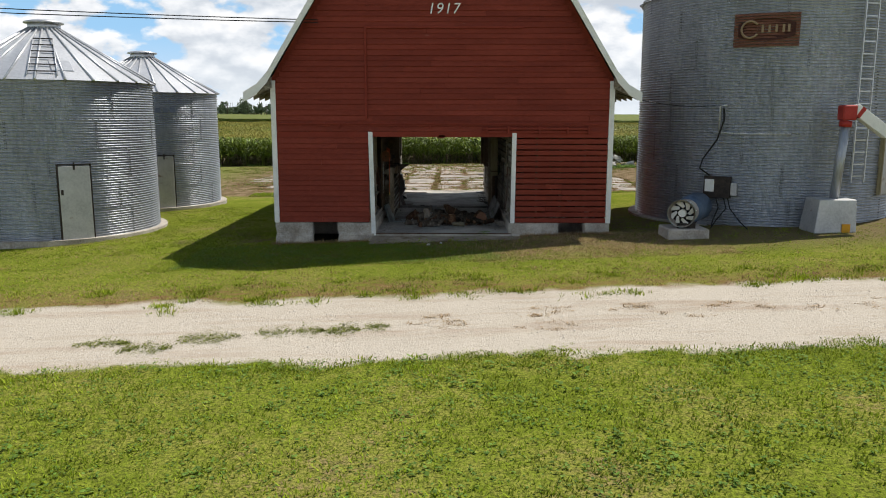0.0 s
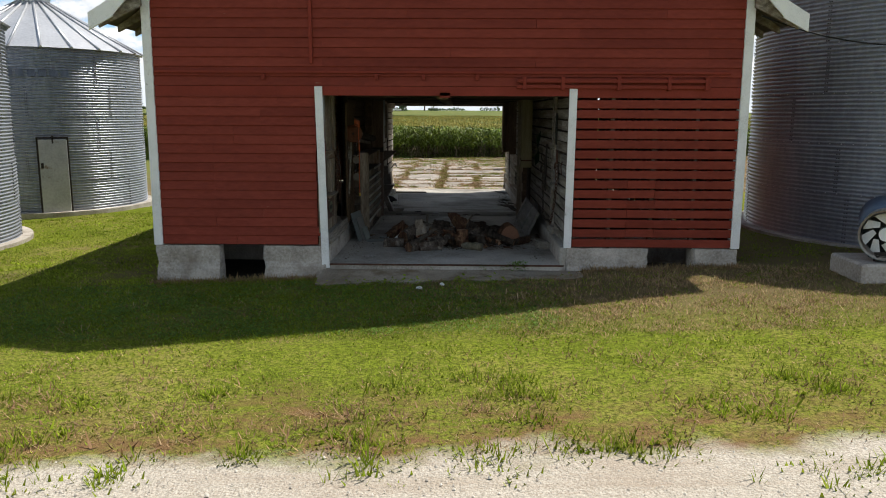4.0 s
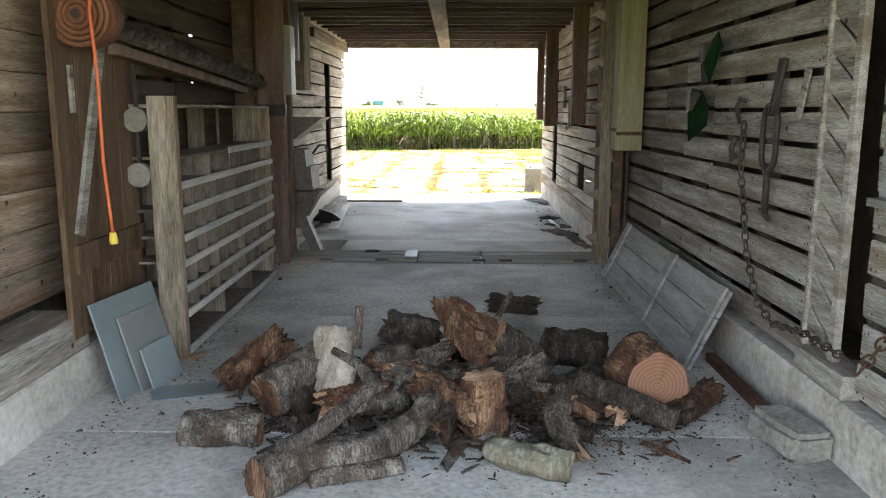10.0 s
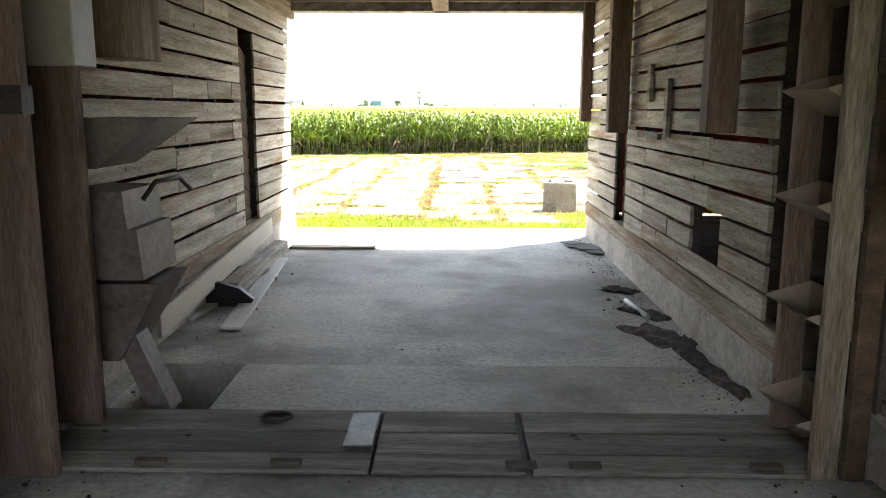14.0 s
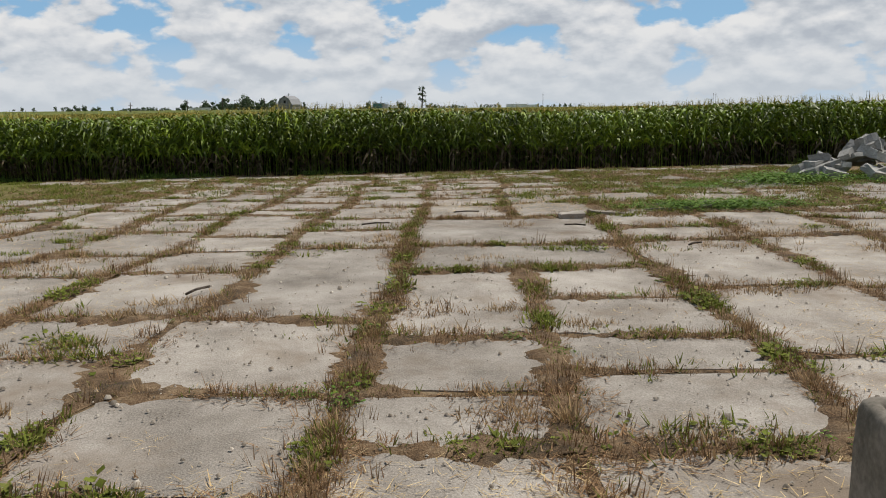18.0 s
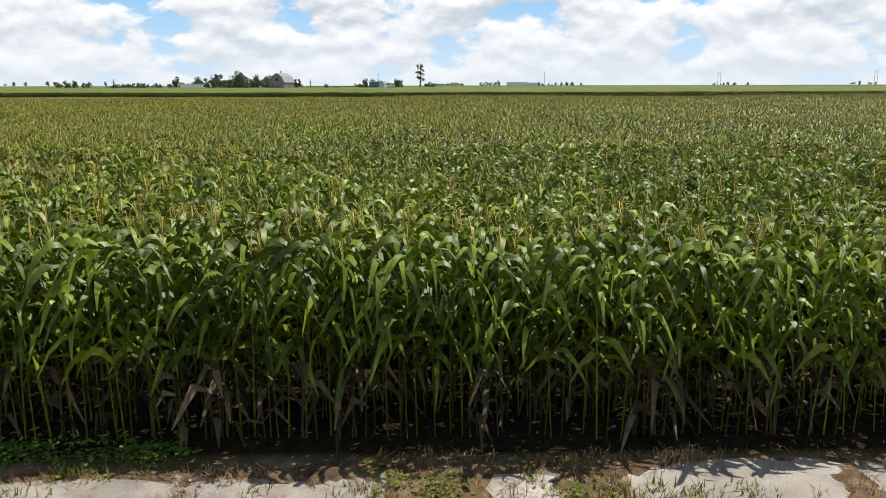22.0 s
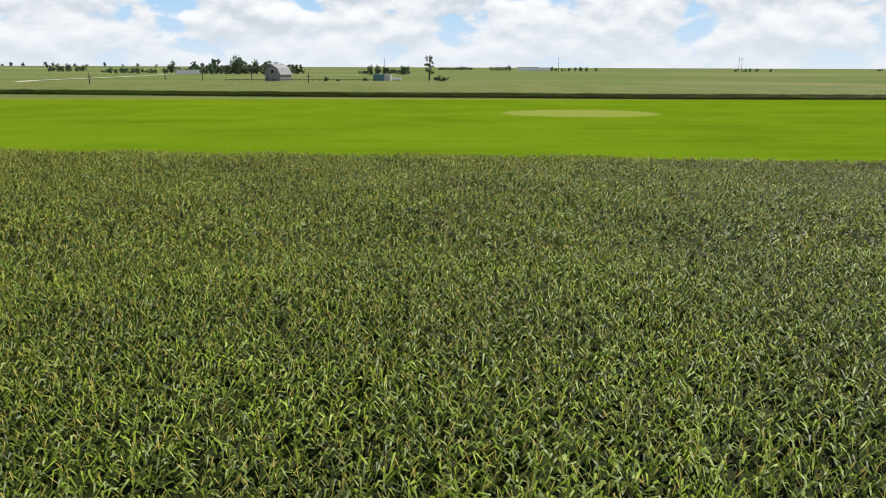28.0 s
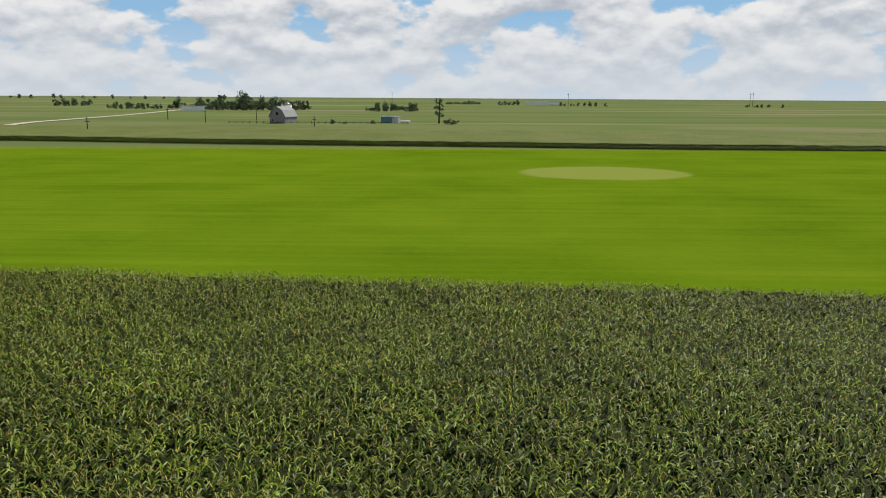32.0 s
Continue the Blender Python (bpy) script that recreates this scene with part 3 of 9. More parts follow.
for s in (-1, 1):
    xa, xb = sorted((s * 4.24, s * 4.05))
    boxpart("footing", foundation, CONCW, xa, xb, 0.26, BACK, -0.9, 0.25, bev=0.02)
    xa, xb = sorted((s * 1.69, s * 2.0))
    boxpart("curb", foundation, CONCW, xa, xb, 0.11 if s < 0 else 0.02, 5.93, -0.3, 0.255, bev=0.015)
    xa, xb = sorted((-1.66 if s < 0 else 1.56, s * 2.0))
    boxpart("curb", foundation, CONCW, xa, xb, 5.935, BACK, -0.3, 0.262, bev=0.015)
    xa, xb = sorted((s * 2.0, s * 4.24))
    boxpart("footing", foundation, CONCW, xa, xb, BACK - 0.2, BACK, -0.9, 0.25, bev=0.02)

crib_floor = structure("floor_crib", "dusty dark board floor of the cribs", "floor")
for s in (-1, 1):
    xa, xb = sorted((s * 2.0, s * 4.05))
    boxpart("crib_slab", crib_floor, DARKW, xa, xb, 1.9, BACK - 0.2, 0.10, 0.2)
    boxpart("crib_slab", crib_floor, surf("dark_earth", [(0.03, 0.025, 0.02), (0.06, 0.05, 0.04)], 4, 30, 0.95, 0.3), xa, xb, 0.0, 1.8, -0.45, -0.30)
floor = structure("floor", "worn grey concrete drive floor with dust and stains", "floor")
for x0, x1, y0, y1 in ((-1.70, 1.70, -0.03, 1.55), (-1.70, 1.70, 1.562, 3.55), (-1.70, 1.70, 3.562, 5.44), (-1.70, 1.70, 6.73, BACK + 0.05), (-1.05, 1.70, 6.07, 6.728), (-1.70, -1.53, 6.07, 6.728)):
    boxpart("slab", floor, CONC, x0, x1, y0, y1, -0.6, rb.uniform(-0.002, 0.002), bev=0.004)
boxpart("slab", floor, CONC, -1.70, 1.70, 5.44, 6.07, -0.6, -0.05)
bm = bmesh.new()
ra = random.Random(17)
lines = []
for j in range(5):
    f = j / 4
    lines.append([])
    for i in range(25):
        x = -1.80 + 3.76 * i / 24
        y = -0.05 - f * (0.52 + 0.05 * math.sin(i * 0.9) + 0.03 * math.sin(i * 2.3) + ra.uniform(-0.02, 0.02))
        g = -0.14 + 0.036 * x
        lines[-1].append(bm.verts.new((x + ra.uniform(-0.02, 0.02), y, -0.075 + (g + 0.012 + 0.075) * f + ra.uniform(-0.003, 0.003))))
for a, b in zip(lines, lines[1:]):
    for i in range(24):
        bm.faces.new((a[i], b[i], b[i + 1], a[i + 1]))
ext = bmesh.ops.extrude_face_region(bm, geom=bm.faces[:])
for g in ext["geom"]:
    if isinstance(g, bmesh.types.BMVert):
        g.co.z -= 0.25
apron = part("pavement_front", bm, surf("sandy_concrete", [(0.16, 0.13, 0.095), (0.30, 0.255, 0.195), (0.46, 0.41, 0.33)], 1.6, 60, 0.95, 0.9, spots=(2.6, 0.50, 0.68, (0.17, 0.125, 0.075))))
tagged(apron, "low worn concrete apron before the drive door", "pavement", kind="structure")
boxpart("door_sill", floor, RUST, -1.69, 1.74, -0.046, -0.032, -0.022, 0.003, "rusty iron sill edge")

# side walls of spaced boards, outer and inner
wall_left = structure("wall_left", "outer crib wall of spaced red boards", "wall")
wall_right = structure("wall_right", "outer crib wall of spaced red boards", "wall")
for s, w in ((-1, wall_left), (1, wall_right)):
    for i in range(25):
        plank(w, "y", (s * 4.17, 0.11, 0.275 + i * 0.1418), BACK - 0.2, rb.choice([0.148, 0.148, 0.148, 0.148, 0.148, 0.148, 0.139]), 0.024, RED, rb, flip=s < 0)
    for y in np.arange(0.7, BACK, 0.62):
        xa, xb = sorted((s * 4.08, s * 4.17))
        boxpart("stud", w, DARKW, xa, xb, y, y + 0.05, 0.25, 3.8)

roof = structure("roof", "steep gambrel roof with white rake boards and open eaves", "roof")
prof = [(4.86, 3.42), (4.52, 3.62), (4.25, 3.92), (2.68, 6.45), (0, 8.35)]
for s in (-1, 1):
    bm = bmesh.new()
    pts = [(s * x, z) for x, z in prof]
    out = [[bm.verts.new((x, y, z + dz)) for x, z in pts] for y, dz in ((-0.34, 0), (BACK + 0.34, 0), (-0.34, 0.07), (BACK + 0.34, 0.07))]
    for a, b in ((0, 1), (2, 3)):
        for i in range(4):
            bm.faces.new((out[a][i], out[a][i + 1], out[b][i + 1], out[b][i]))
    for a, b in ((0, 2), (1, 3)):
        for i in range(4):
            bm.faces.new((out[a][i], out[a][i + 1], out[b][i + 1], out[b][i]))
    bm.faces.new((out[0][0], out[2][0], out[3][0], out[1][0]))
    part("roof_slope", bm, surf("asphalt_shingle", [(0.10, 0.095, 0.09), (0.17, 0.165, 0.155)], 2, 30, 0.9, 0.4), roof)
    bm = bmesh.new()
    for (x0, z0), (x1, z1) in zip(prof, prof[1:]):
        vs = []
        for y in (-0.37, -0.345):
            for x, z, dz in ((x0, z0, 0.09), (x1, z1, 0.09), (x1, z1, -0.16), (x0, z0, -0.14)):
                vs.append(bm.verts.new((s * x, y, z + dz)))
        for f in ((0, 1, 2, 3), (7, 6, 5, 4), (0, 4, 5, 1), (1, 5, 6, 2), (2, 6, 7, 3), (3, 7, 4, 0)):
            bm.faces.new([vs[i] for i in f])
    part("rake_board", bm, WHITE, roof, "white-painted rake board")
    for y in np.arange(-0.2, BACK, 0.62):
        bm = bmesh.new()
        vs = [bm.verts.new((s * x, yy, z)) for yy in (y, y + 0.05) for x, z in ((4.2, 3.62), (4.8, 3.33), (4.8, 3.42), (4.52, 3.60), (4.2, 3.88))]
        bm.faces.new(vs[:5])
        bm.faces.new(vs[5:][::-1])
        for i in range(5):
            bm.faces.new((vs[i], vs[(i + 1) % 5], vs[5 + (i + 1) % 5], vs[5 + i]))
        part("rafter_tail", bm, WOODG, roof)

# ---- grain bins ----
def bin_wall(R, z0, z1, ring_h, seg=104):
    """Corrugated shell of stacked rings."""
    pitch = 0.068
    n = int((z1 - z0) / pitch * 6)
    zs = z0 + np.arange(n + 1) * (z1 - z0) / n
    ph = (zs - z0) / pitch * 2 * math.pi
    rr = R + 0.0165 * np.cos(ph) + 0.004 * (((zs - z0) / ring_h).astype(int) % 2)
    a = np.arange(seg) * 2 * math.pi / seg
    v = np.stack([rr[:, None] * np.cos(a)[None], rr[:, None] * np.sin(a)[None], np.repeat(zs[:, None], seg, 1)], 2).reshape(-1, 3)
    i = np.arange(n * seg).reshape(n, seg)
    f = np.stack([i, np.roll(i, -1, 1), np.roll(i, -1, 1) + seg, i + seg], 2).reshape(-1, 4)
    return v, f


def grain_bin(label, at, R, H, apex, ring_h, ribs, zb):
    b = holder("grain_bin", label, "grain bin", at)
    v, f = bin_wall(R, 0.12, H, ring_h)
    w = big("shell", v, f, GALV, "", "", "", True)
    for k in ("label", "category"):
        if k in w:
            del w[k]
    w.parent = b
    bm = bmesh.new()
    for r, z0, z1 in ((R + 0.22, zb, 0.13),):
        tube(bm, [(0, 0, z0), (0, 0, z1)], r, 64)
    for fc in bm.faces:
        fc.smooth = False
    part("footing", bm, CONCW, b, "round concrete footing")
    # seams: bolted ring joints and upright laps
    rs = random.Random(int(R * 100))
    k = 0
    z = 0.12 + ring_h
    while z < H - 0.1:
        bm = bmesh.new()
        for j in range(110):
            a = 2 * math.pi * j / 110
            c = Vector(((R + 0.016) * math.cos(a), (R + 0.016) * math.sin(a), z))
            box(bm, -0.008, 0.008, -0.006, 0.010, -0.008, 0.008, Matrix.Translation(c) @ Matrix.Rotation(a - math.pi / 2, 4, "Z"))
        tagged(part("bolt_row", bm, GALVR, b), kind="stuff")
        z += ring_h
    z = 0.12
    while z < H - 0.1:
        h = min(ring_h, H - z)
        a0 = rs.uniform(0, 0.7)
        for j in range(8):
            a = a0 + j * 2 * math.pi / 8
            bm = bmesh.new()
            for q in range(int(h / 0.068)):
                for off in (-0.02, 0.02):
                    c = Vector(((R + 0.018) * math.cos(a + off / R), (R + 0.018) * math.sin(a + off / R), z + 0.034 + q * 0.068))
                    box(bm, -0.008, 0.008, -0.006, 0.008, -0.008, 0.008, Matrix.Translation(c) @ Matrix.Rotation(a - math.pi / 2, 4, "Z"))
            tagged(part("lap_bolts", bm, IRON, b), kind="stuff")
        z += ring_h
    # roof of pressed sectors with raised ribs
    bm = bmesh.new()
    n = ribs
    Re, rt, zt = R + 0.10, 0.42, H + apex
    low = [bm.verts.new((Re * math.cos(2 * math.pi * i / n), Re * math.sin(2 * math.pi * i / n), H - 0.04)) for i in range(n)]
    top = [bm.verts.new((rt * math.cos(2 * math.pi * i / n), rt * math.sin(2 * math.pi * i / n), zt)) for i in range(n)]
    for i in range(n):
        bm.faces.new((low[i], low[(i + 1) % n], top[(i + 1) % n], top[i]))
    part("roof_cone", bm, GALVR, b)
    for i in range(n):
        a = 2 * math.pi * i / n
        d = Vector((math.cos(a), math.sin(a), 0))
        bm = bmesh.new()
        tube(bm, [d * (Re + 0.02) + Vector((0, 0, H - 0.03)), d * rt + Vector((0, 0, zt + 0.02))], 0.032, 5)
        part("roof_rib", bm, GALVR, b)
    bm = bmesh.new()
    tube(bm, [(0, 0, zt - 0.05), (0, 0, zt + 0.16)], 0.44, 24)
    tube(bm, [(0, 0, zt + 0.16), (0, 0, zt + 0.20), (0, 0, zt + 0.26)], [0.54, 0.54, 0.30], 24)
    part("roof_vent", bm, GALVR, b)
    return b


bin1 = grain_bin("round corrugated galvanised grain bin with ribbed cone roof", (-11.6, 3.6, -0.5), 2.85, 4.40, 1.5, 0.81, 26, -0.4)
bin2 = grain_bin("smaller corrugated galvanised grain bin behind another", (-11.55, 10.75, -0.5), 2.65, 4.3, 1.3, 0.81, 24, -0.4)
bin3 = grain_bin("tall corrugated galvanised grain bin with rusty sign", (9.35, 3.5, -0.02), 3.5, 6.2, 1.7, 0.81, 28, -0.5)

# ---- standing corn ----
def corn_plant(seed, leaves, seg, tall, reach=1.0, low=0.27, broad=0.040):
    """A maize plant: thin stalk, arching strap leaves, tassel."""
    r = np.random.RandomState(seed)
    v, f = [], []

    def quadstrip(cs, half, side):
        b = len(v)
        sides = side if isinstance(side, list) else [side] * len(cs)
        for c, h, s_ in zip(cs, half, sides):
            v.append(c - s_ * h)
            v.append(c + s_ * h)
        for i in range(len(cs) - 1):
            f.append((b + 2 * i, b + 2 * i + 1, b + 2 * i + 3, b + 2 * i + 2))

    for a in (0, math.pi / 2) if low < 0.5 else ():
        s = np.array([math.cos(a), math.sin(a), 0])
        quadstrip([np.array([0, 0, 0.0]), np.array([0, 0, tall * 0.74])], [0.010, 0.006], s)
    ang = r.uniform(0, 6.28)
    for i in range(leaves):
        h = tall * (low + (0.85 - low) * ((i + 0.5) / leaves) ** 0.8)
        ang += math.pi + r.uniform(-0.9, 0.9)
        d = np.array([math.cos(ang), math.sin(ang), 0])
        ln = reach * r.uniform(0.45, 0.80) * (1.0 if i < leaves - 2 else 0.8)
        rise = r.uniform(0.35, 0.75)
        tw = r.normal(0, 0.9)
        side = np.array([-d[1], d[0], r.uniform(-0.9, 0.9)])
        bend = np.array([-d[1], d[0], 0]) * r.normal(0, 0.28)
        t = np.linspace(0, 1, seg + 1)
        cs = [np.array([0, 0, h]) + d * ln * (q * 0.85) + bend * ln * q * q + np.array([0, 0, 1]) * ln * (rise * 2.2 * q - (rise * 1.7 + 0.7) * q * q) for q in t]
        wd = [broad * (0.55 + 1.6 * q - 2.1 * q * q) + 0.004 for q in t]
        quadstrip(cs, wd, [side * math.cos(tw * q) + np.array([d[0] * 0.5, d[1] * 0.5, 0.85]) * math.sin(tw * q) for q in t])
    return np.array(v), np.array(f)


def tassel(seed, tall, n=5, w=0.006):
    """A tassel: a straight spike and side branches that arch outwards."""
    r = np.random.RandomState(seed)
    v, f = [], []
    for i in range(n):
        a, sp = r.uniform(0, 6.28), 0.03 if i == 0 else r.uniform(0.08, 0.22)
        d = np.array([math.cos(a), math.sin(a), 0])
        s = np.array([-d[1], d[0], 0.3]) * w
        b = len(v)
        h0, h1 = tall * 0.85 + r.uniform(0.0, 0.08), r.uniform(0.20, 0.30)
        p0 = np.array([0, 0, h0])
        p1 = p0 + np.array([0, 0, h1 * 0.75]) + d * sp * 0.5
        p2 = p0 + np.array([0, 0, h1 * (1.0 if i == 0 else 0.78)]) + d * sp * 1.15
        if n < 4:
            v += [p0 - s, p0 + s, p2 + s, p2 - s]
            f.append((b, b + 1, b + 2, b + 3))
            continue
        v += [p0 - s, p0 + s, p1 + s, p1 - s, p2 + s * 0.6, p2 - s * 0.6]
        f += [(b, b + 1, b + 2, b + 3), (b + 3, b + 2, b + 4, b + 5)]
    return np.array(v), np.array(f)


CORN_Y0, CORN_Y1 = 43.3, 184.0


def corn_band(name, y0, y1, hw0, hw1, row, gap, leaves, seg, seed, wide=1.0, tall=2.25, tass=0.55, low=0.27, reach=1.0, broad=0.040, spikes=(5, 0.004)):
    r = np.random.RandomState(seed)
    ys = np.arange(y0, y1, row)
    P = []
    for y in ys:
        hw = hw0 + (hw1 - hw0) * (y - y0) / max(y1 - y0, 1)
        x = np.arange(-hw, hw, gap)
        P.append(np.stack([x + r.uniform(-gap * 0.4, gap * 0.4, len(x)), np.full(len(x), y) + r.normal(0, 0.05, len(x))], 1))
    P = np.concatenate(P)
    P = P[(r.rand(len(P)) > 0.04) & (P[:, 1] + 0.085 * P[:, 0] < 172.6)]
    z = ground_z(P[:, 0], P[:, 1])
    P = np.column_stack([P, z])
    kind = r.randint(0, 4, len(P))
    # height swells slowly over the field
    sw = 1 + 0.05 * np.sin(P[:, 0] * 0.11 + 1) * np.sin(P[:, 1] * 0.09) + 0.04 * np.sin(P[:, 0] * 0.37 + P[:, 1] * 0.21)
    sz = sw * r.uniform(0.92, 1.06, len(P)) * (1 - 0.004 * np.clip(P[:, 0], 0, 30))
    V, F, TV, TF = [], [], [], []
    nv = nt = 0
    for k in range(4):
        q = kind == k
        tv, tf = corn_plant(seed * 10 + k, leaves, seg, tall, reach, low, broad)
        tv = tv.copy()
        sc = np.stack([sz[q] * wide, sz[q] * wide, sz[q]], 1)
        tu = r.uniform(0, 6.28, q.sum())
        ln = r.normal(0, 0.04, (q.sum(), 2))
        v, f = spread(tv, tf, P[q], tu, sc, ln)
        V.append(v)
        F.append(f + nv)
        nv += len(v)
        q2 = np.where(q)[0]
        keep = r.rand(len(q2)) < tass
        tv, tf = tassel(seed * 10 + k, tall, *spikes)
        sc2 = np.stack([sz[q2] * wide, sz[q2] * wide, sz[q2]], 1)[keep]
        v, f = spread(tv, tf, P[q2][keep], tu[keep], sc2, ln[keep])
        TV.append(v)
        TF.append(f + nt)
        nt += len(v)
    big(name, np.concatenate(V), np.concatenate(F), LEAFC, "tall green maize standing in rows", "corn field", "stuff", True)
    if tass > 0:
        big("tassels", np.concatenate(TV), np.concatenate(TF), TASSEL, "pale straw-coloured tassels above the maize", "corn tassels")


corn_band("corn", CORN_Y0, 44.4, 22, 23, 0.50, 0.14, 12, 4, 11, tall=2.45, tass=0.6, reach=0.82, broad=0.034, low=0.30)
corn_band("corn", 44.9, 46.4, 22, 23, 0.70, 0.14, 10, 4, 16, tall=2.45, tass=0.6, reach=0.88, broad=0.033, low=0.40)
corn_band("corn", 46.9, 60, 23, 28, 0.74, 0.15, 8, 4, 15, tall=2.45, tass=0.6, reach=0.90, low=0.52, broad=0.027)
corn_band("corn", 60.2, 84, 30, 40, 0.76, 0.21, 6, 2, 12, 1.0, tall=2.38, tass=0.8, low=0.58, broad=0.032, spikes=(4, 0.007))
corn_band("corn", 84.2, 124, 38, 58, 0.78, 0.27, 5, 2, 13, 1.05, tall=2.3, tass=0.8, low=0.62, broad=0.036, spikes=(3, 0.012))
corn_band("corn", 124.4, CORN_Y1, 60, 92, 0.80, 0.38, 4, 2, 14, 1.2, tall=2.25, tass=0.8, low=0.66, broad=0.040, spikes=(3, 0.018))
# near-black sheet among the lower leaves: shade between rows put into colour
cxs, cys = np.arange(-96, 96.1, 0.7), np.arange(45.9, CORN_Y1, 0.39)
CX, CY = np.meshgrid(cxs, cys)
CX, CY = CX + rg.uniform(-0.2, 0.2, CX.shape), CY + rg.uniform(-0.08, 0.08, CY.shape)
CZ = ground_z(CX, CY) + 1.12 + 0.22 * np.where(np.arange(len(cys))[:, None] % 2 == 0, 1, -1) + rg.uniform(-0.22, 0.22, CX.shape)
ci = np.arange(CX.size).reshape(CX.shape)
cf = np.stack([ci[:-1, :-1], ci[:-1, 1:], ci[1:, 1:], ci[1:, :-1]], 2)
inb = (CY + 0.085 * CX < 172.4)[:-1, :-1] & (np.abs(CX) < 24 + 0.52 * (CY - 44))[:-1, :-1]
big("corn_lower_leaves", np.stack([CX, CY, CZ], 2).reshape(-1, 3), cf[inb], surf("leaf_shade_colour", [(0.008, 0.012, 0.002), (0.018, 0.026, 0.003), (0.040, 0.048, 0.006)], 3.5, 14, 0.7, 0.8, (1, 2, 1), dist=0.12), "near-black sheet standing for shade among the lower maize leaves", "corn field", "stuff")

# the field goes on to both sides
wx_, wy_ = np.arange(-176, 176.1, 2.0), np.arange(CORN_Y0 + 0.4, 190, 0.76)
WX, WY = np.meshgrid(wx_, wy_)
WX = WX + rg.uniform(-0.7, 0.7, WX.shape)
WZ = ground_z(WX, WY) + 1.75 + rg.uniform(-0.35, 0.35, WX.shape)
WZ[0] -= 1.7
wi = np.arange(WX.size).reshape(WX.shape)
wf = np.stack([wi[:-1, :-1], wi[:-1, 1:], wi[1:, 1:], wi[1:, :-1]], 2)
side_ = ((np.abs(WX) > 21.5 + 0.50 * (WY - 44)) & (WY + 0.085 * WX < 172.4))[:-1, :-1]
big("corn_field_sides", np.stack([WX, WY, WZ], 2).reshape(-1, 3), wf[side_], surf("corn_tops", [(0.05, 0.085, 0.01), (0.10, 0.14, 0.018), (0.19, 0.20, 0.05)], 1.2, 7, 0.85, 0.9, (1, 1.6, 1), dist=0.2), "tops of the maize field beside the rows", "corn field", "stuff")

# brown dead lower leaves along the edge of the field
rd = np.random.RandomState(77)
V, F, n = [], [], 0
for k in range(4):
    tv, tf = corn_plant(900 + k, 5, 2, 0.95, 0.75, 0.12)
    q = 90
    P = np.column_stack([rd.uniform(-20, 20, q), CORN_Y0 + 0.52 * rd.randint(0, 3, q) - 0.02, np.zeros(q)])
    P[:, 2] = ground_z(P[:, 0], P[:, 1])
    v, f = spread(tv, tf, P, rd.uniform(0, 6.28, q), rd.uniform(0.7, 1.25, q), rd.normal(0, 0.06, (q, 2)))
    V.append(v)
    F.append(f + n)
    n += len(v)
big("dry_leaves", np.concatenate(V), np.concatenate(F), surf("dead_corn_leaf", [(0.05, 0.038, 0.02), (0.10, 0.075, 0.042), (0.19, 0.15, 0.09)], 0.6, 8, 0.8, 0.0, island=True, vary=0.5), "brown dead lower leaves at the foot of the maize", "corn leaves", "stuff", True)
# ---- drive: inner walls, posts, ceiling ----
ri = random.Random(21)
# paler copy of the wall board; daylight from the rear door is in its colour
WOODL = surf("daylit_rear_board", [(0.15, 0.12, 0.088), (0.37, 0.325, 0.26), (0.58, 0.535, 0.455)], 2.2, 26, 0.85, 0.55, (5, 0.5, 7), vary=0.25, spots=(1.4, 0.52, 0.68, (0.20, 0.13, 0.075)), knots=(4.4, 0.05))
# these two browns are deepened for the shade high on the left wall
WOODD = surf("dark_brown_board", [(0.042, 0.026, 0.017), (0.088, 0.057, 0.036), (0.15, 0.102, 0.068)], 2.2, 26, 0.85, 0.45, (5, 0.5, 7), vary=0.25)
DOORW = surf("brown_door_plank", [(0.045, 0.027, 0.016), (0.092, 0.058, 0.034), (0.165, 0.112, 0.07)], 2.2, 26, 0.85, 0.4, (5, 5, 0.5), vary=0.18)
WOODW = surf("tan_brown_board", [(0.11, 0.074, 0.048), (0.31, 0.232, 0.162), (0.52, 0.425, 0.325)], 2.2, 30, 0.85, 0.6, (5, 0.5, 7), vary=0.3, spots=(1.5, 0.50, 0.66, (0.19, 0.10, 0.05)), knots=(5.0, 0.055))


def slat_wall(parent, s, y0, y1, z0, z1, pitch, h, mat, holes=(), joints=(), x=1.75, wob=0.006):
    """Horizontal boards with gaps on the drive side of a crib; s: -1 left, 1 right. holes: (y0, y1, z0, z1) left open."""
    z = z0
    while z < z1 - 0.03:
        hh = min(h, z1 - z)
        cuts = sorted({y0, y1, *[j for j in joints if y0 + 0.2 < j < y1 - 0.2 and ri.random() < 0.55]})
        for a, b in zip(cuts, cuts[1:]):
            pieces = [(a, b)]
            for h0, h1, hz0, hz1 in holes:
                if z + hh > hz0 + 0.02 and z < hz1 - 0.02:
                    pieces = [q for p0, p1 in pieces for q in ((p0, min(p1, h0)), (max(p0, h1), p1)) if q[1] - q[0] > 0.04]
            for p0, p1 in pieces:
                plank(parent, "y", (s * (x + ri.uniform(0, 0.008)), p0 + 0.003, z + ri.uniform(-wob, wob)), p1 - p0 - 0.006, hh, 0.022, mat, ri, flip=s < 0, slope=ri.uniform(-wob, wob))
        z += pitch
    for y in np.arange(y0 + 0.1, y1, 0.61):
        xa, xb = sorted((s * (x + 0.034), s * (x + 0.125)))
        if not any(h0 - 0.03 < y < h1 for h0, h1, _, _ in holes):
            boxpart("stud", parent, DARKW, xa, xb, y, y + 0.05, 0.25, z1 + 0.1)


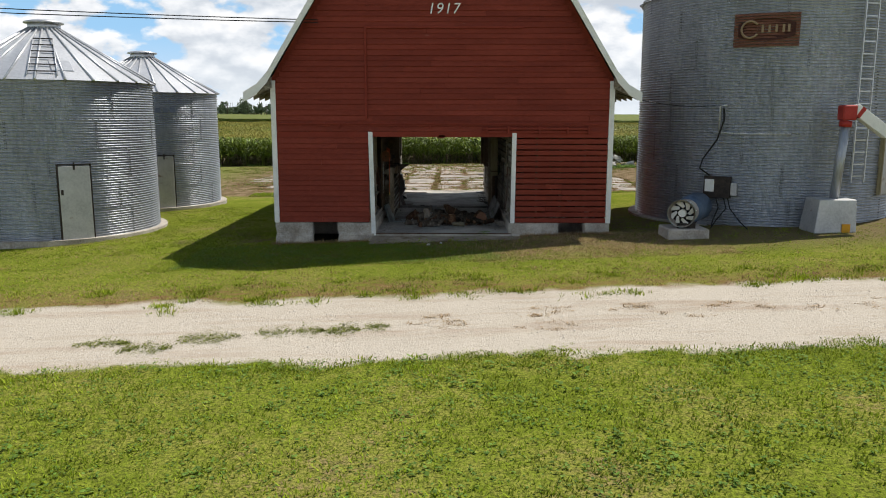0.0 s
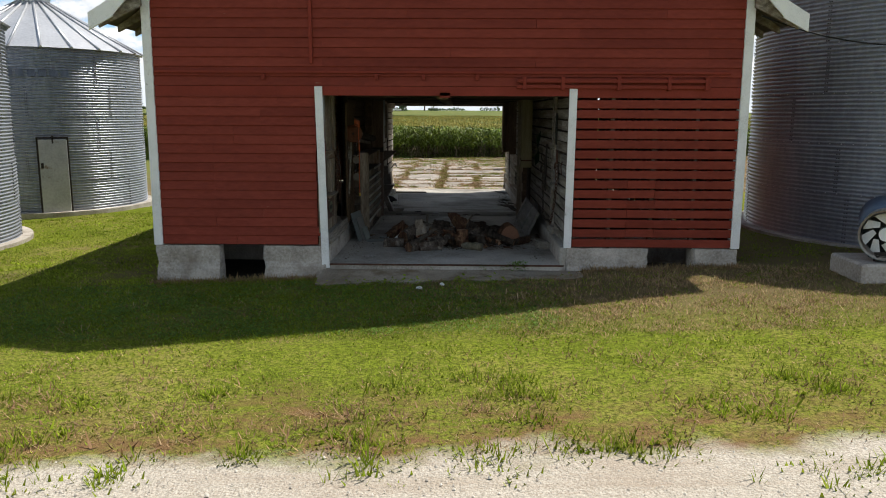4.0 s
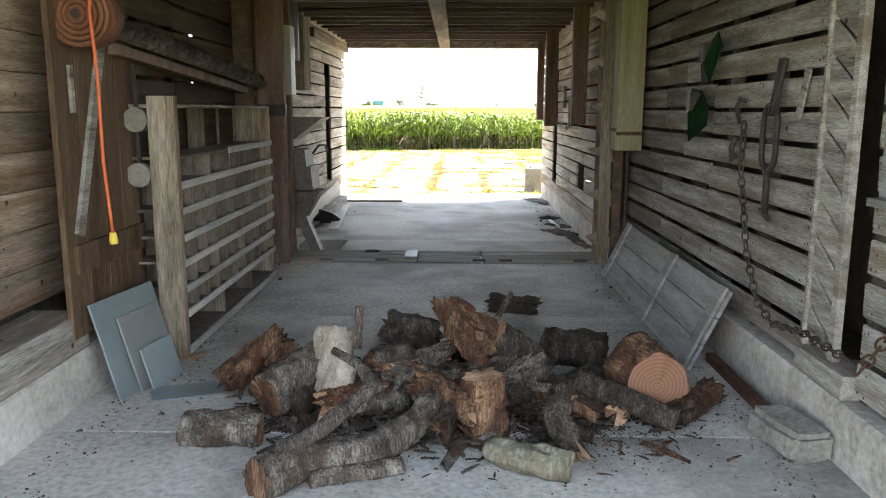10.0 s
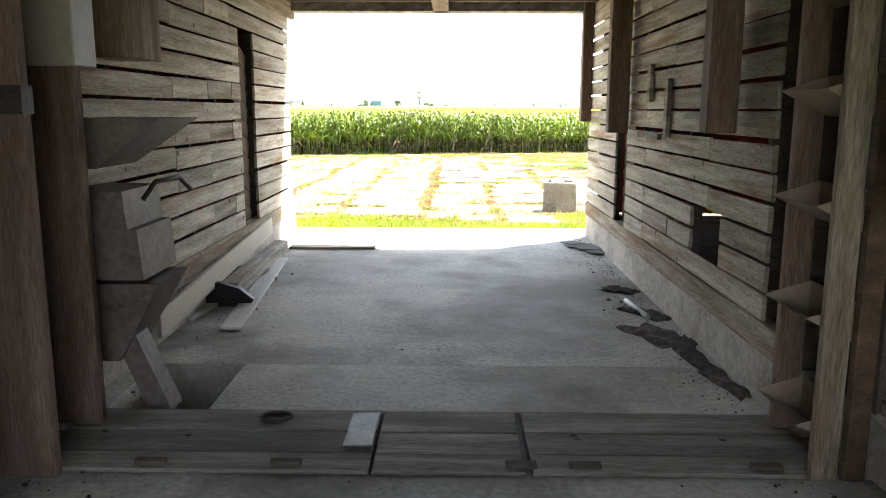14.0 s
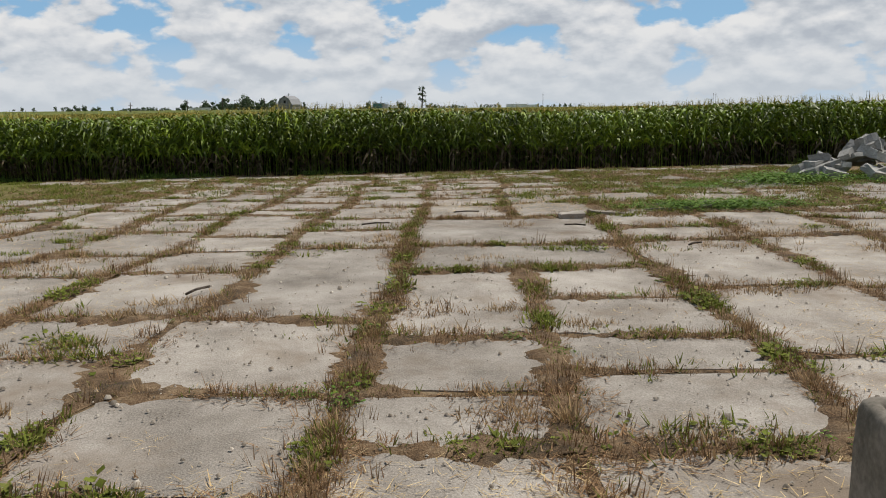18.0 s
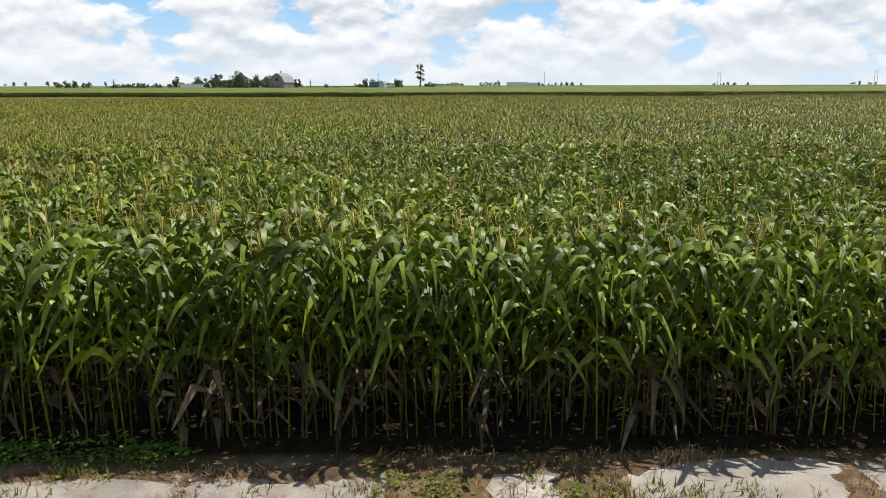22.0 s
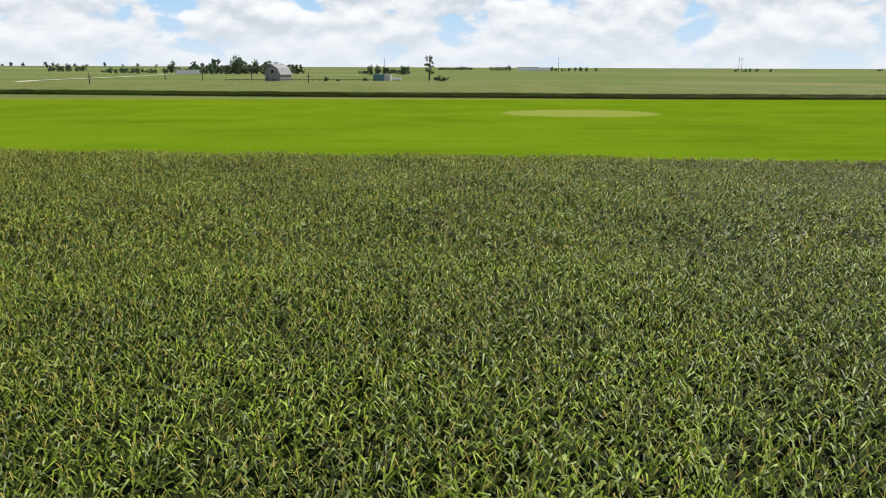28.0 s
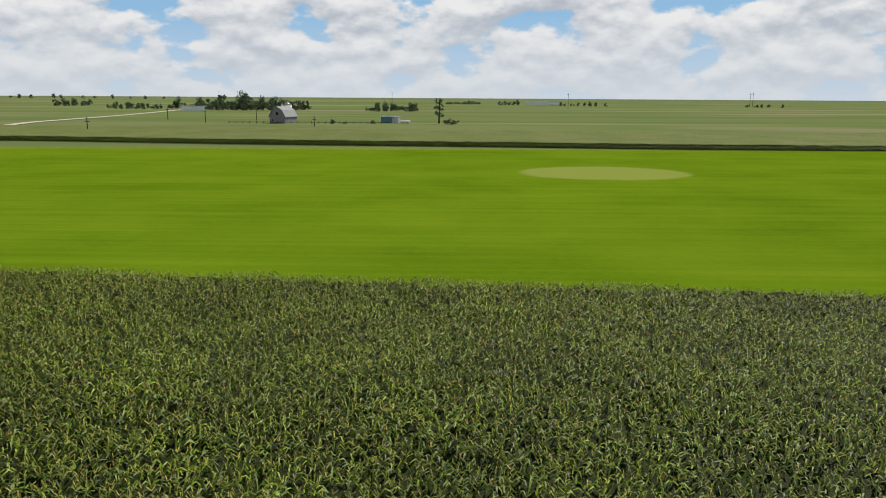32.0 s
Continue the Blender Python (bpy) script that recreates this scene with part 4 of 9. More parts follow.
def nail_heads(name, x, ys, zs, rng):
    """Dark nail heads and stains in rows along the studs."""
    V, F = [], []
    for y in ys:
        for z in zs:
            if rng.random() < 0.12:
                continue
            a, b, r = y + rng.uniform(-0.014, 0.014), z + rng.uniform(-0.012, 0.012), rng.uniform(0.0035, 0.0065)
            k = len(V)
            V += [(x, a - r, b - r * 0.7), (x, a, b - r * 1.5), (x, a + r, b - r * 0.6), (x, a + r * 0.8, b + r), (x, a - r * 0.8, b + r)]
            F.append((k, k + 1, k + 2, k + 3, k + 4))
    me = bpy.data.meshes.new(name)
    me.from_pydata(V, [], F)
    me.materials.append(RUST)
    return tagged(new(name, me), "dark rusty nail heads in the wall boards", "nails", kind="stuff")


nz = [0.285 + 0.166 * i + d for i in range(14) for d in (0.032, 0.106)]
nail_heads("nail_heads", 1.7485, [0.03, 0.10, 0.72, 0.78, 1.26, 1.30, 1.84, 1.88, 2.50, 2.56, 3.16, 3.22, 3.88, 4.40, 4.45], nz, ri)
nail_heads("nail_heads", -1.9265, [1.12, 1.16, 1.64, 1.68, 1.76], [0.47 + 0.187 * i + d for i in range(12) for d in (0.04, 0.14)], ri)
nail_heads("nail_heads", 1.5385, [6.36, 6.40, 7.55, 8.15, 8.78, 9.15, 9.75, 10.4, 10.9], [0.40 + 0.142 * i + d for i in range(16) for d in (0.03, 0.095)], ri)

wall_in_l = structure("wall_drive_left", "weathered board lining of the left crib", "wall")
wall_in_r = structure("wall_drive_right", "weathered spaced boards lining the right crib", "wall")
slat_wall(wall_in_r, 1, -0.024, 1.33, 0.285, 2.66, 0.166, 0.138, WOODG, joints=(0.75,))
slat_wall(wall_in_r, 1, 1.78, 5.62, 0.285, 2.66, 0.166, 0.138, WOODG, joints=(3.3, 3.9, 4.4))
slat_wall(wall_in_r, 1, 6.22, 11.12, 0.40, 2.70, 0.142, 0.124, WOODL, holes=((6.86, 7.40, 0.53, 0.80), (9.22, 9.68, 0.40, 1.9)), joints=(7.1, 7.9, 8.6), x=1.54)
slat_wall(wall_in_l, -1, 2.60, 5.0, 0.285, 2.66, 0.166, 0.150, WOODD, joints=(3.6,))
slat_wall(wall_in_l, -1, 6.0, 11.12, 0.40, 2.70, 0.150, 0.132, WOODL, holes=((9.16, 9.62, 0.48, 1.98),), joints=(7.6, 8.3, 8.9), x=1.67)
for s, w in ((-1, wall_in_l), (1, wall_in_r)):
    xa, xb = (-1.80, -1.665) if s < 0 else (1.535, 1.68)
    boxpart("sill_beam", w, WOOD, xa, xb, 5.94, 11.12, 0.263, 0.40)
# heavy rough boards at the head of the rear walls
plank(wall_in_l, "y", (-1.67, 8.1, 2.30), 3.1, 0.11, 0.06, WOOD, ri, "top_rail", slope=0.02)
plank(wall_in_l, "y", (-1.66, 7.4, 2.43), 3.7, 0.11, 0.05, WOOD, ri, "top_rail")
# jamb of short slanting boards beside the crib door gap
for i in range(15):
    z = 0.22 + i * 0.158
    bm = board_mesh(0.46, 0.119, 0.022, "y", ri)
    bm.transform(Matrix.Translation((1.752, 1.46, z)) @ Matrix.Rotation(radians(30), 4, "X"))
    # cut off upright at both ends
    for v in bm.verts:
        y = min(max(v.co.y, 1.550), 1.785)
        v.co.z = max(0.362, v.co.z + (y - v.co.y) * math.tan(radians(30)))
        v.co.y = y
    part("jamb_board", bm, WOODG, wall_in_r)
for s in (-1, 1):
    xa, xb = sorted((s * 1.775, s * 1.84))
    boxpart("door_post", wall_in_r if s > 0 else wall_in_l, WOODV, xa, xb, -0.026, 0.075, 0.25, 2.60)
boxpart("door_post", wall_in_l, surf("flaked_red_post", [(0.24, 0.215, 0.20), (0.42, 0.39, 0.365), (0.56, 0.53, 0.50)], 2.5, 30, 0.85, 0.5, (5, 5, 0.5), spots=(2.6, 0.50, 0.60, (0.24, 0.06, 0.045))), -1.774, -1.735, -0.026, 0.082, 0.25, 2.55, "weathered post with old red paint")
# dark boards added inside the cribs to stop daylight leaking through gaps
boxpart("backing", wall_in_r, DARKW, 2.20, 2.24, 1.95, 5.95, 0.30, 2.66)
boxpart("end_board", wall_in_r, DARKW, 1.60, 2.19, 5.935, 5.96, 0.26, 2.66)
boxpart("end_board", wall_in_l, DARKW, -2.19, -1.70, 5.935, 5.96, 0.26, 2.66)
boxpart("door_sill", wall_in_r, WOODG, 1.70, 1.86, 1.335, 1.775, 0.258, 0.36, bev=0.006)
# slanting boards seen inside the two tall slots
for xs, y0, z0, n, wl_ in ((1.62, 9.24, 0.42, 10, wall_in_r), (-1.76, 9.18, 0.50, 10, wall_in_l)):
    for i in range(n):
        ob = part("jamb_board", board_mesh(0.42, 0.14, 0.02, "y", ri), WOODD, wl_)
        ob.matrix_world = Matrix.Translation((xs, y0, z0 + 0.15 * i)) @ Matrix.Rotation(radians(-20), 4, "X")
boxpart("jamb_post", wall_in_r, WOODG, 1.741, 1.776, 1.512, 1.556, 0.365, 2.62)
boxpart("jamb_post", wall_in_r, WOODG, 1.735, 1.775, 1.782, 1.800, 0.365, 2.5)
# left front bay: framed niche, panelled foot, recessed boards
for y0, y1, z0, z1, nm in ((0.11, 1.08, 1.50, 1.635, "rail"), (0.11, 0.80, 0.955, 0.99, "ledge"), (0.42, 0.62, 1.637, 2.62, "upright"), (0.76, 1.00, 1.637, 2.62, "upright"), (0.54, 0.72, 0.992, 1.498, "upright")):
    boxpart(nm, wall_in_l, WOODV if nm == "upright" else WOOD, -1.80, -1.73 if nm != "ledge" else -1.66, y0, y1, z0, z1, bev=0.004)
for i, (y0, y1) in enumerate(((0.11, 0.42), (0.425, 0.78), (0.785, 1.12))):
    boxpart("foot_board", wall_in_l, WOODV, -1.79, -1.755, y0, y1, 0.40 if i < 2 else 0.33, 0.955)
boxpart("niche_board", wall_in_l, WOODV, -1.79, -1.765, 0.75, 1.08, 0.96, 1.498)
boxpart("niche_back", wall_in_l, WOOD, -1.98, -1.95, 0.1, 1.0, 0.9, 2.6)
boxpart("niche_side", wall_in_l, REDDK, -1.98, -1.75, 0.085, 0.105, 0.30, 2.55)
for i in range(12):
    plank(wall_in_l, "y", (-1.93, 0.95, 0.47 + i * 0.187), 1.66, 0.183, 0.022, WOODW, ri, flip=True, name="wide_board")
boxpart("ledge_beam", wall_in_l, WOODG, -1.96, -1.68, 0.12, 2.0, 0.258, 0.44, bev=0.01)
# unseen board added to block daylight behind the wide boards
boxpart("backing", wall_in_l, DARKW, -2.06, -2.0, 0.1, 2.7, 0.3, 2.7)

# posts and grain elevator legs
posts = structure("posts", "brown timber posts carrying the drive ceiling", "posts")
for x0, x1, y0, y1, z0, z1 in ((-1.66, -1.41, 5.38, 5.44, 0, 2.55), (-1.68, -1.45, 5.86, 5.92, 0.013, 2.55)):
    boxpart("post", posts, WOODB, x0, x1, y0, y1, z0, z1, bev=0.008)
boxpart("post", posts, WOODD, -1.74, -1.60, 4.95, 5.06, 0, 2.55, bev=0.006)
boxpart("post_back", posts, WOODD, -1.735, -1.662, 5.40, 5.90, 0.258, 2.55)
boxpart("strap", posts, IRON, -1.665, -1.405, 5.372, 5.448, 1.36, 1.46)
for x0, x1, y0, y1, z0, z1 in ((1.43, 1.535, 10.97, 11.10, 1.26, 2.5), (1.35, 1.515, 9.08, 9.20, 1.20, 2.5), (1.345, 1.50, 6.58, 6.70, 1.27, 2.5)):
    boxpart("hanging_post", posts, WOODB, x0, x1, y0, y1, z0, z1, bev=0.008)


def bucket_elevator(x_wall, y0, y1, label):
    """An upright grain elevator leg: two side boards, a back, a chain and cup-shaped scoops."""
    e = holder("bucket_elevator", label, "grain elevator", (x_wall, y0, 0.0))
    d = y1 - y0
    boxpart("side_board", e, WOODV, -0.29, -0.19, 0, 0.04, 0, 2.5, bev=0.004)
    boxpart("side_board", e, WOODD, -0.165, -0.085, 0.0, 0.045, 0, 2.5, bev=0.004)
    boxpart("side_board", e, WOODB, -0.25, -0.14, d - 0.045, d, 0.013, 2.5, bev=0.004)
    boxpart("back_board", e, DARKW, -0.045, -0.025, 0.046, d - 0.046, 0, 2.5)
    for i in range(6):
        bm = bmesh.new()
        z = 0.10 + i * 0.42
        w0, w1 = 0.06, d - 0.06
        vs = [bm.verts.new(p) for p in ((-0.14, w0, z), (-0.335, w0, z + 0.10), (-0.14, w0, z + 0.16), (-0.14, w1, z), (-0.335, w1, z + 0.10), (-0.14, w1, z + 0.16))]
        for f in ((0, 1, 2), (5, 4, 3), (0, 3, 4, 1), (0, 2, 5, 3)):
            bm.faces.new([vs[k] for k in f])
        part("scoop", bm, surf("tan_steel", [(0.26, 0.20, 0.15), (0.36, 0.29, 0.23)], 4, 30, 0.7, 0.1), e, "tan steel scoop")
    bm = bmesh.new()
    for i in range(50):
        box(bm, -0.135, -0.115, d * 0.5 - 0.03, d * 0.5 - 0.008, 0.02 + i * 0.05, 0.055 + i * 0.05)
    tagged(part("chain", bm, IRON, e), kind="stuff")
    return e


bucket_elevator(1.74, 5.42, 5.93, "brown wooden grain elevator leg with steel scoops")
chute = holder("grain_chute", "pale yellow wooden chute box fixed to the crib wall", "chute", (1.62, 4.88, 1.08))
YEL = surf("yellow_wood", [(0.15, 0.125, 0.068), (0.25, 0.215, 0.125), (0.34, 0.30, 0.19)], 2, 24, 0.75, 0.25, (5, 5, 0.5))
boxpart("box", chute, YEL, -0.13, 0.09, 0.08, 0.30, 0, 1.45, bev=0.006)
boxpart("metal_band", chute, RUST, -0.136, -0.131, 0.08, 0.30, 0.16, 0.19)
boxpart("metal_band", chute, RUST, -0.13, 0.09, 0.073, 0.079, 0.13, 0.16)
boxpart("bracket", chute, RUST, -0.10, 0.12, 0.301, 0.33, 0.03, 0.09)

ceiling = structure("ceiling", "dark joists and boards over the drive", "ceiling")
bm = bmesh.new()
box(bm, -1.74, 1.74, 0.05, 11.1, 2.64, 2.67)
for i in range(26):
    y = 0.30 + i * 0.42
    box(bm, -1.74, 1.74, y, y + 0.045, 2.46, 2.64)
for i in range(75):
    y = 0.06 + i * 0.147
    box(bm, -1.74, 1.74, y, y + 0.138, 2.632, 2.641)
ob = part("ceiling_deck", bm, surf("ceiling_boards", [(0.06, 0.045, 0.038), (0.12, 0.09, 0.075), (0.19, 0.15, 0.13)], 2, 24, 0.85, 0.3, (0.6, 5, 5), island=True, vary=0.25), ceiling)
boxpart("centre_beam", ceiling, WOOD, -0.13, 0.03, 0.10, 11.12, 2.385, 2.462, bev=0.004)
boxpart("loft_floor", ceiling, DARKW, -4.1, 4.1, 0.06, 11.1, 2.72, 2.75)
boxpart("beam_end", ceiling, REDDK, -0.085, 0.065, -0.03, 0.10, 2.40, 2.47)
wire_rng = random.Random(8)
for k in range(4):
    bm = bmesh.new()
    pts = [(-1.5 + 0.55 * j + wire_rng.uniform(-0.1, 0.1), 2.0 + 2.2 * k + wire_rng.uniform(-0.5, 0.5), 2.44 + wire_rng.uniform(-0.04, 0.01)) for j in range(6)]
    tube(bm, pts, 0.006, 5)
    tagged(part("cable", bm, BLACK, None), "thin black cable strung under the ceiling joists", "cable", "ceiling cables")

# rear wall: opening, lintel, crib ends
wall_back = structure("wall_back", "rear gable wall of red boards with an open drive door", "wall")
for s in (-1, 1):
    for i in range(16):
        xa = 1.76 if s > 0 else -4.15
        plank(wall_back, "x", (xa, 11.12, 0.275 + i * 0.1418), 2.38, 0.146, 0.024, RED, ri, flip=True)
boxpart("lintel", wall_back, WOODG, -1.76, 1.76, 11.0, 11.12, 2.385, 2.50)
boxpart("track", wall_back, WHITE, -1.76, 1.76, 11.14, 11.2, 2.38, 2.425)
bm = bmesh.new()
pr = [(-4.1, 3.79), (-2.5, 6.45), (-0.1, 8.2), (0.1, 8.2), (2.5, 6.45), (4.1, 3.79), (4.1, 2.51), (-4.1, 2.51)]
fa = [bm.verts.new((x, 11.05, z)) for x, z in pr]
fb = [bm.verts.new((x, 11.13, z)) for x, z in pr]
bm.faces.new(fa[::-1])
bm.faces.new(fb)
for i in range(8):
    bm.faces.new((fa[i], fa[(i + 1) % 8], fb[(i + 1) % 8], fb[i]))
part("gable", bm, RED, wall_back)
boxpart("door_post", wall_back, RED, -1.80, -1.755, 11.13, 11.22, 0.0, 2.5)

# ---- drive floor: timber strip and pit ----
strip = tagged(new("floor_hatch"), "worn timber strip with hinged hatch boards let into the floor", "hatch")
strip.location = (0, 0, 0)
for i, (y0, y1) in enumerate(((5.60, 5.70), (5.705, 5.84), (5.845, 5.99))):
    for x0, x1 in ((-1.58, -0.23), (-0.225, 0.38), (0.40, 1.58)):
        boxpart("hatch_board", strip, WOODX, x0 + 0.004, x1 - 0.004, 5.45 + (y0 - 5.60) * 1.56, 5.445 + (y1 - 5.60) * 1.56, -0.045, ri.uniform(0.004, 0.012), bev=0.003)
boxpart("hinge_plate", strip, surf("dull_plate", [(0.13, 0.125, 0.115), (0.24, 0.23, 0.215)], 6, 40, 0.55, 0.1, metal=0.4), -0.36, -0.24, 5.66, 6.0, 0.0125, 0.02, "rusty hinge plate")
for x in (-1.15, -0.62, 0.30, 0.55, 1.25):
    boxpart("bolt_block", strip, DARKW, x, x + 0.12, 5.475, 5.51, 0.0125, 0.03)
bm = bmesh.new()
tube(bm, [(-0.70 + 0.07 * math.cos(a), 5.96 + 0.05 * math.sin(a), 0.018) for a in np.linspace(0, 6.28, 13)], 0.007, 6, caps=False)
part("lift_ring", bm, IRON, strip, "iron lifting ring")
STL_ = surf("dull_tin", [(0.06, 0.05, 0.045), (0.12, 0.105, 0.095)], 5, 30, 0.6, 0.1)
# plate at the pit bottom, near black so the hole's shade is in its colour
tagged(boxpart("pit_opening", None, surf("pit_black", [(0.006, 0.006, 0.006), (0.015, 0.014, 0.013)], 3, 20, 0.9, 0.1), -1.60, -1.0, 6.0, 6.80, -0.62, -0.57), "near-black bottom of the open floor pit, its shade painted in", "pit")
tin = holder("tin_can", "dull crushed tin drum lying in the pit", "drum", (-1.27, 6.45, -0.565))
bm = bmesh.new()
tube(bm, [(-0.22, -0.05, 0.10), (-0.2, -0.045, 0.10), (0.2, 0.05, 0.16), (0.22, 0.055, 0.16)], [0.09, 0.10, 0.095, 0.08], 16)
part("shell", bm, STL_, tin)

# ---- things on the left side ----
rack = holder("pigeonhole_cabinet", "grey weathered wooden pigeonhole cabinet with many empty compartments", "cabinet", (-1.74, 2.62, 0.0))
boxpart("end_board", rack, WOODV, 0.19, 0.34, -0.06, 0.0, 0.0, 1.49, bev=0.004)
boxpart("end_board", rack, WOODV, 0.02, 0.32, 2.16, 2.20, 0.0, 1.44, bev=0.004)
boxpart("top_board", rack, WOODG, 0.0, 0.31, 0.002, 2.158, 1.425, 1.445)
boxpart("back_board", rack, WOODD, 0.0, 0.02, 0.002, 2.158, 0.03, 1.42)
# CELL carries the shade inside the compartments, EDGE is paled against it
CELL = surf("shaded_cell_board", [(0.07, 0.055, 0.041), (0.15, 0.122, 0.094), (0.24, 0.202, 0.162)], 3, 30, 0.88, 0.3, (5, 5, 1), vary=0.25)
EDGE = surf("pale_edge_strip", [(0.22, 0.205, 0.18), (0.40, 0.378, 0.34), (0.54, 0.515, 0.47)], 2.5, 30, 0.85, 0.4, (5, 0.5, 7), vary=0.15)
levels = [0.045, 0.25, 0.395, 0.545, 0.69, 0.845, 0.99, 1.14]
for i, z in enumerate(levels):
    boxpart("shelf", rack, CELL, 0.022, 0.315, 0.004, 2.156, z, z + 0.014)
    if 0 < i:
        y0 = 0.95 if i == 7 else 0.0
        boxpart("shelf_edge", rack, EDGE, 0.327, 0.345, y0 + 0.004, 2.156, z - 0.014, z + 0.028, bev=0.003)
boxpart("shelf_edge", rack, EDGE, 0.327, 0.345, 0.004, 2.156, 0.02, 0.062, bev=0.003)
for i in range(1, 6):
    n = 10
    for j in range(1, n):
        y = 2.16 * j / n + ri.uniform(-0.006, 0.006)
        boxpart("divider", rack, CELL, 0.022, 0.326, y, y + 0.015, levels[i] + 0.014, levels[i + 1] - 0.001)
for y in (0.62, 1.05, 1.32, 1.60, 1.88):
    boxpart("divider", rack, CELL, 0.022, 0.306, y, y + 0.012, levels[6] + 0.014, levels[7] - 0.001)
for y in (0.8, 1.5):
    boxpart("divider", rack, CELL, 0.022, 0.306, y, y + 0.012, levels[0] + 0.014, levels[1] - 0.001)
for y, dw in ((0.98, 0.30), (1.62, 0.012)):
    boxpart("divider", rack, WOODV, 0.05, 0.07, y, y + dw, levels[7] + 0.014, 1.424)

door = holder("plank_door", "weathered brown plank door leaning against the wall", "door", (-1.70, 1.86, 0.30))
for i in range(4):
    y0 = -0.03 + 0.215 * i
    boxpart("plank", door, DOORW, 0.0, 0.028, y0, y0 + 0.21, 0.03 + 0.015 * (i % 2), 2.05, bev=0.003)
boxpart("batten", door, DOORW, 0.029, 0.05, 0.03, 0.83, 0.34, 0.48, bev=0.003)
boxpart("brace", door, WOODG, 0.029, 0.05, -0.032, 0.032, -0.50, 0.50, "grey diagonal brace", m=Matrix.Translation((0, 0.265, 0.99)) @ Matrix.Rotation(radians(-22), 4, "X"))
boxpart("cleat", door, WOODG, 0.029, 0.045, 0.10, 0.13, 1.10, 1.32)

reel = holder("hose_reel", "orange-brown coiled belt roll hung on the wall", "reel", (-1.575, 1.97, 1.84))
bm = bmesh.new()
OR = surf("orange_coil", [(0.08, 0.032, 0.018), (0.16, 0.065, 0.035), (0.24, 0.105, 0.06)], 6, 60, 0.7, 0.3)
for k in range(5):
    r = 0.135 - 0.026 * k
    tube(bm, [(0.0, -0.0, 0)] and [(r * math.cos(a), -0.06 - 0.004 * k, r * math.sin(a)) for a in np.linspace(0, 6.283, 25)], 0.0135, 6, caps=False)
tube(bm, [(0, -0.055, 0), (0, 0.12, 0)], 0.135, 24)
part("coil", bm, OR, reel)
bm = bmesh.new()
tube(bm, [(0, -0.085, 0), (0, -0.05, 0)], 0.022, 10)
part("hub", bm, IRON, reel)
CORD = surf("orange_cord", [(0.50, 0.10, 0.03), (0.62, 0.14, 0.05)], 4, 30, 0.45, 0.02)
cord = holder("extension_cord", "orange extension cord hanging in loops with a yellow plug", "cord", (-1.475, 1.87, 0.84))
bm = bmesh.new()
tube(bm, [(0, 0.05, 1.02), (0, 0.10, 1.13), (0.01, 0.04, 1.20), (0.01, -0.05, 1.15), (0, -0.06, 1.0), (0.01, -0.05, 0.7), (0.0, -0.035, 0.35), (0.0, -0.0, 0.08), (0, 0.01, 0.0)], 0.0075, 6)
for k in range(4):
    tube(bm, [(0.0 - 0.02 * k, 0.10 * math.cos(a), 1.16 + 0.01 * k + 0.055 * math.sin(a)) for a in np.linspace(0, 6.283, 17)], 0.007, 5, caps=False)
part("cable", bm, CORD, cord)
bm = bmesh.new()
tube(bm, [(0, 0.01, 0.01), (0, 0.014, -0.03), (0, 0.015, -0.045)], [0.014, 0.02, 0.018], 10)
part("plug", bm, surf("yellow_plug", [(0.62, 0.42, 0.06), (0.72, 0.52, 0.10)], 3, 20, 0.4, 0.0), cord, "yellow plug")

auger = holder("grain_auger", "long dark auger screw on a wall bracket", "auger", (-1.60, 2.12, 1.845))
bm = bmesh.new()
tube(bm, [(0, 0, 0), (0, 3.2, -0.19)], 0.018, 8)
part("shaft", bm, IRON, auger)
bm = bmesh.new()
hel = []
for i in range(28 * 8 + 1):
    a = 2 * math.pi * i / 8
    y = 3.17 * i / 224
    c = Vector((0, y, -0.19 * y / 3.2))
    d = Vector((math.cos(a), 0, math.sin(a)))
    hel.append((bm.verts.new(c + d * 0.018), bm.verts.new(c + d * 0.062), bm.verts.new(c + d * 0.062 + Vector((0, 0.006, 0))), bm.verts.new(c + d * 0.018 + Vector((0, 0.006, 0)))))
for p, q in zip(hel, hel[1:]):
    for k in range(3):
        bm.faces.new((p[k], p[k + 1], q[k + 1], q[k]))
part("flighting", bm, surf("worn_auger_steel", [(0.03, 0.021, 0.017), (0.06, 0.045, 0.037), (0.12, 0.10, 0.088)], 9, 50, 0.6, 0.15, metal=0.5), auger, "worn bright steel flighting")
boxpart("trough_board", auger, WOODB, -0.10, -0.02, 0.30, 3.15, -0.13, -0.075, m=Matrix.Rotation(radians(-3.4), 4, "X"))

for k, z in enumerate((1.36, 1.06)):
    ins = holder("pulley", "pale cast pulley hanging on the wall", "pulley", (-1.615, 2.585, z), "wall pulleys")
    bm = bmesh.new()
    tube(bm, [(0, -0.03, 0), (0, -0.018, 0), (0, 0.0, 0), (0, 0.018, 0), (0, 0.03, 0)], [0.066, 0.062, 0.048, 0.062, 0.066], 30)
    part("wheel", bm, surf("pale_casting", [(0.13, 0.115, 0.095), (0.24, 0.215, 0.18)], 6, 40, 0.7, 0.2), ins)
    boxpart("strap", ins, IRON, -0.008, 0.008, -0.012, 0.012, 0.07, 0.30)

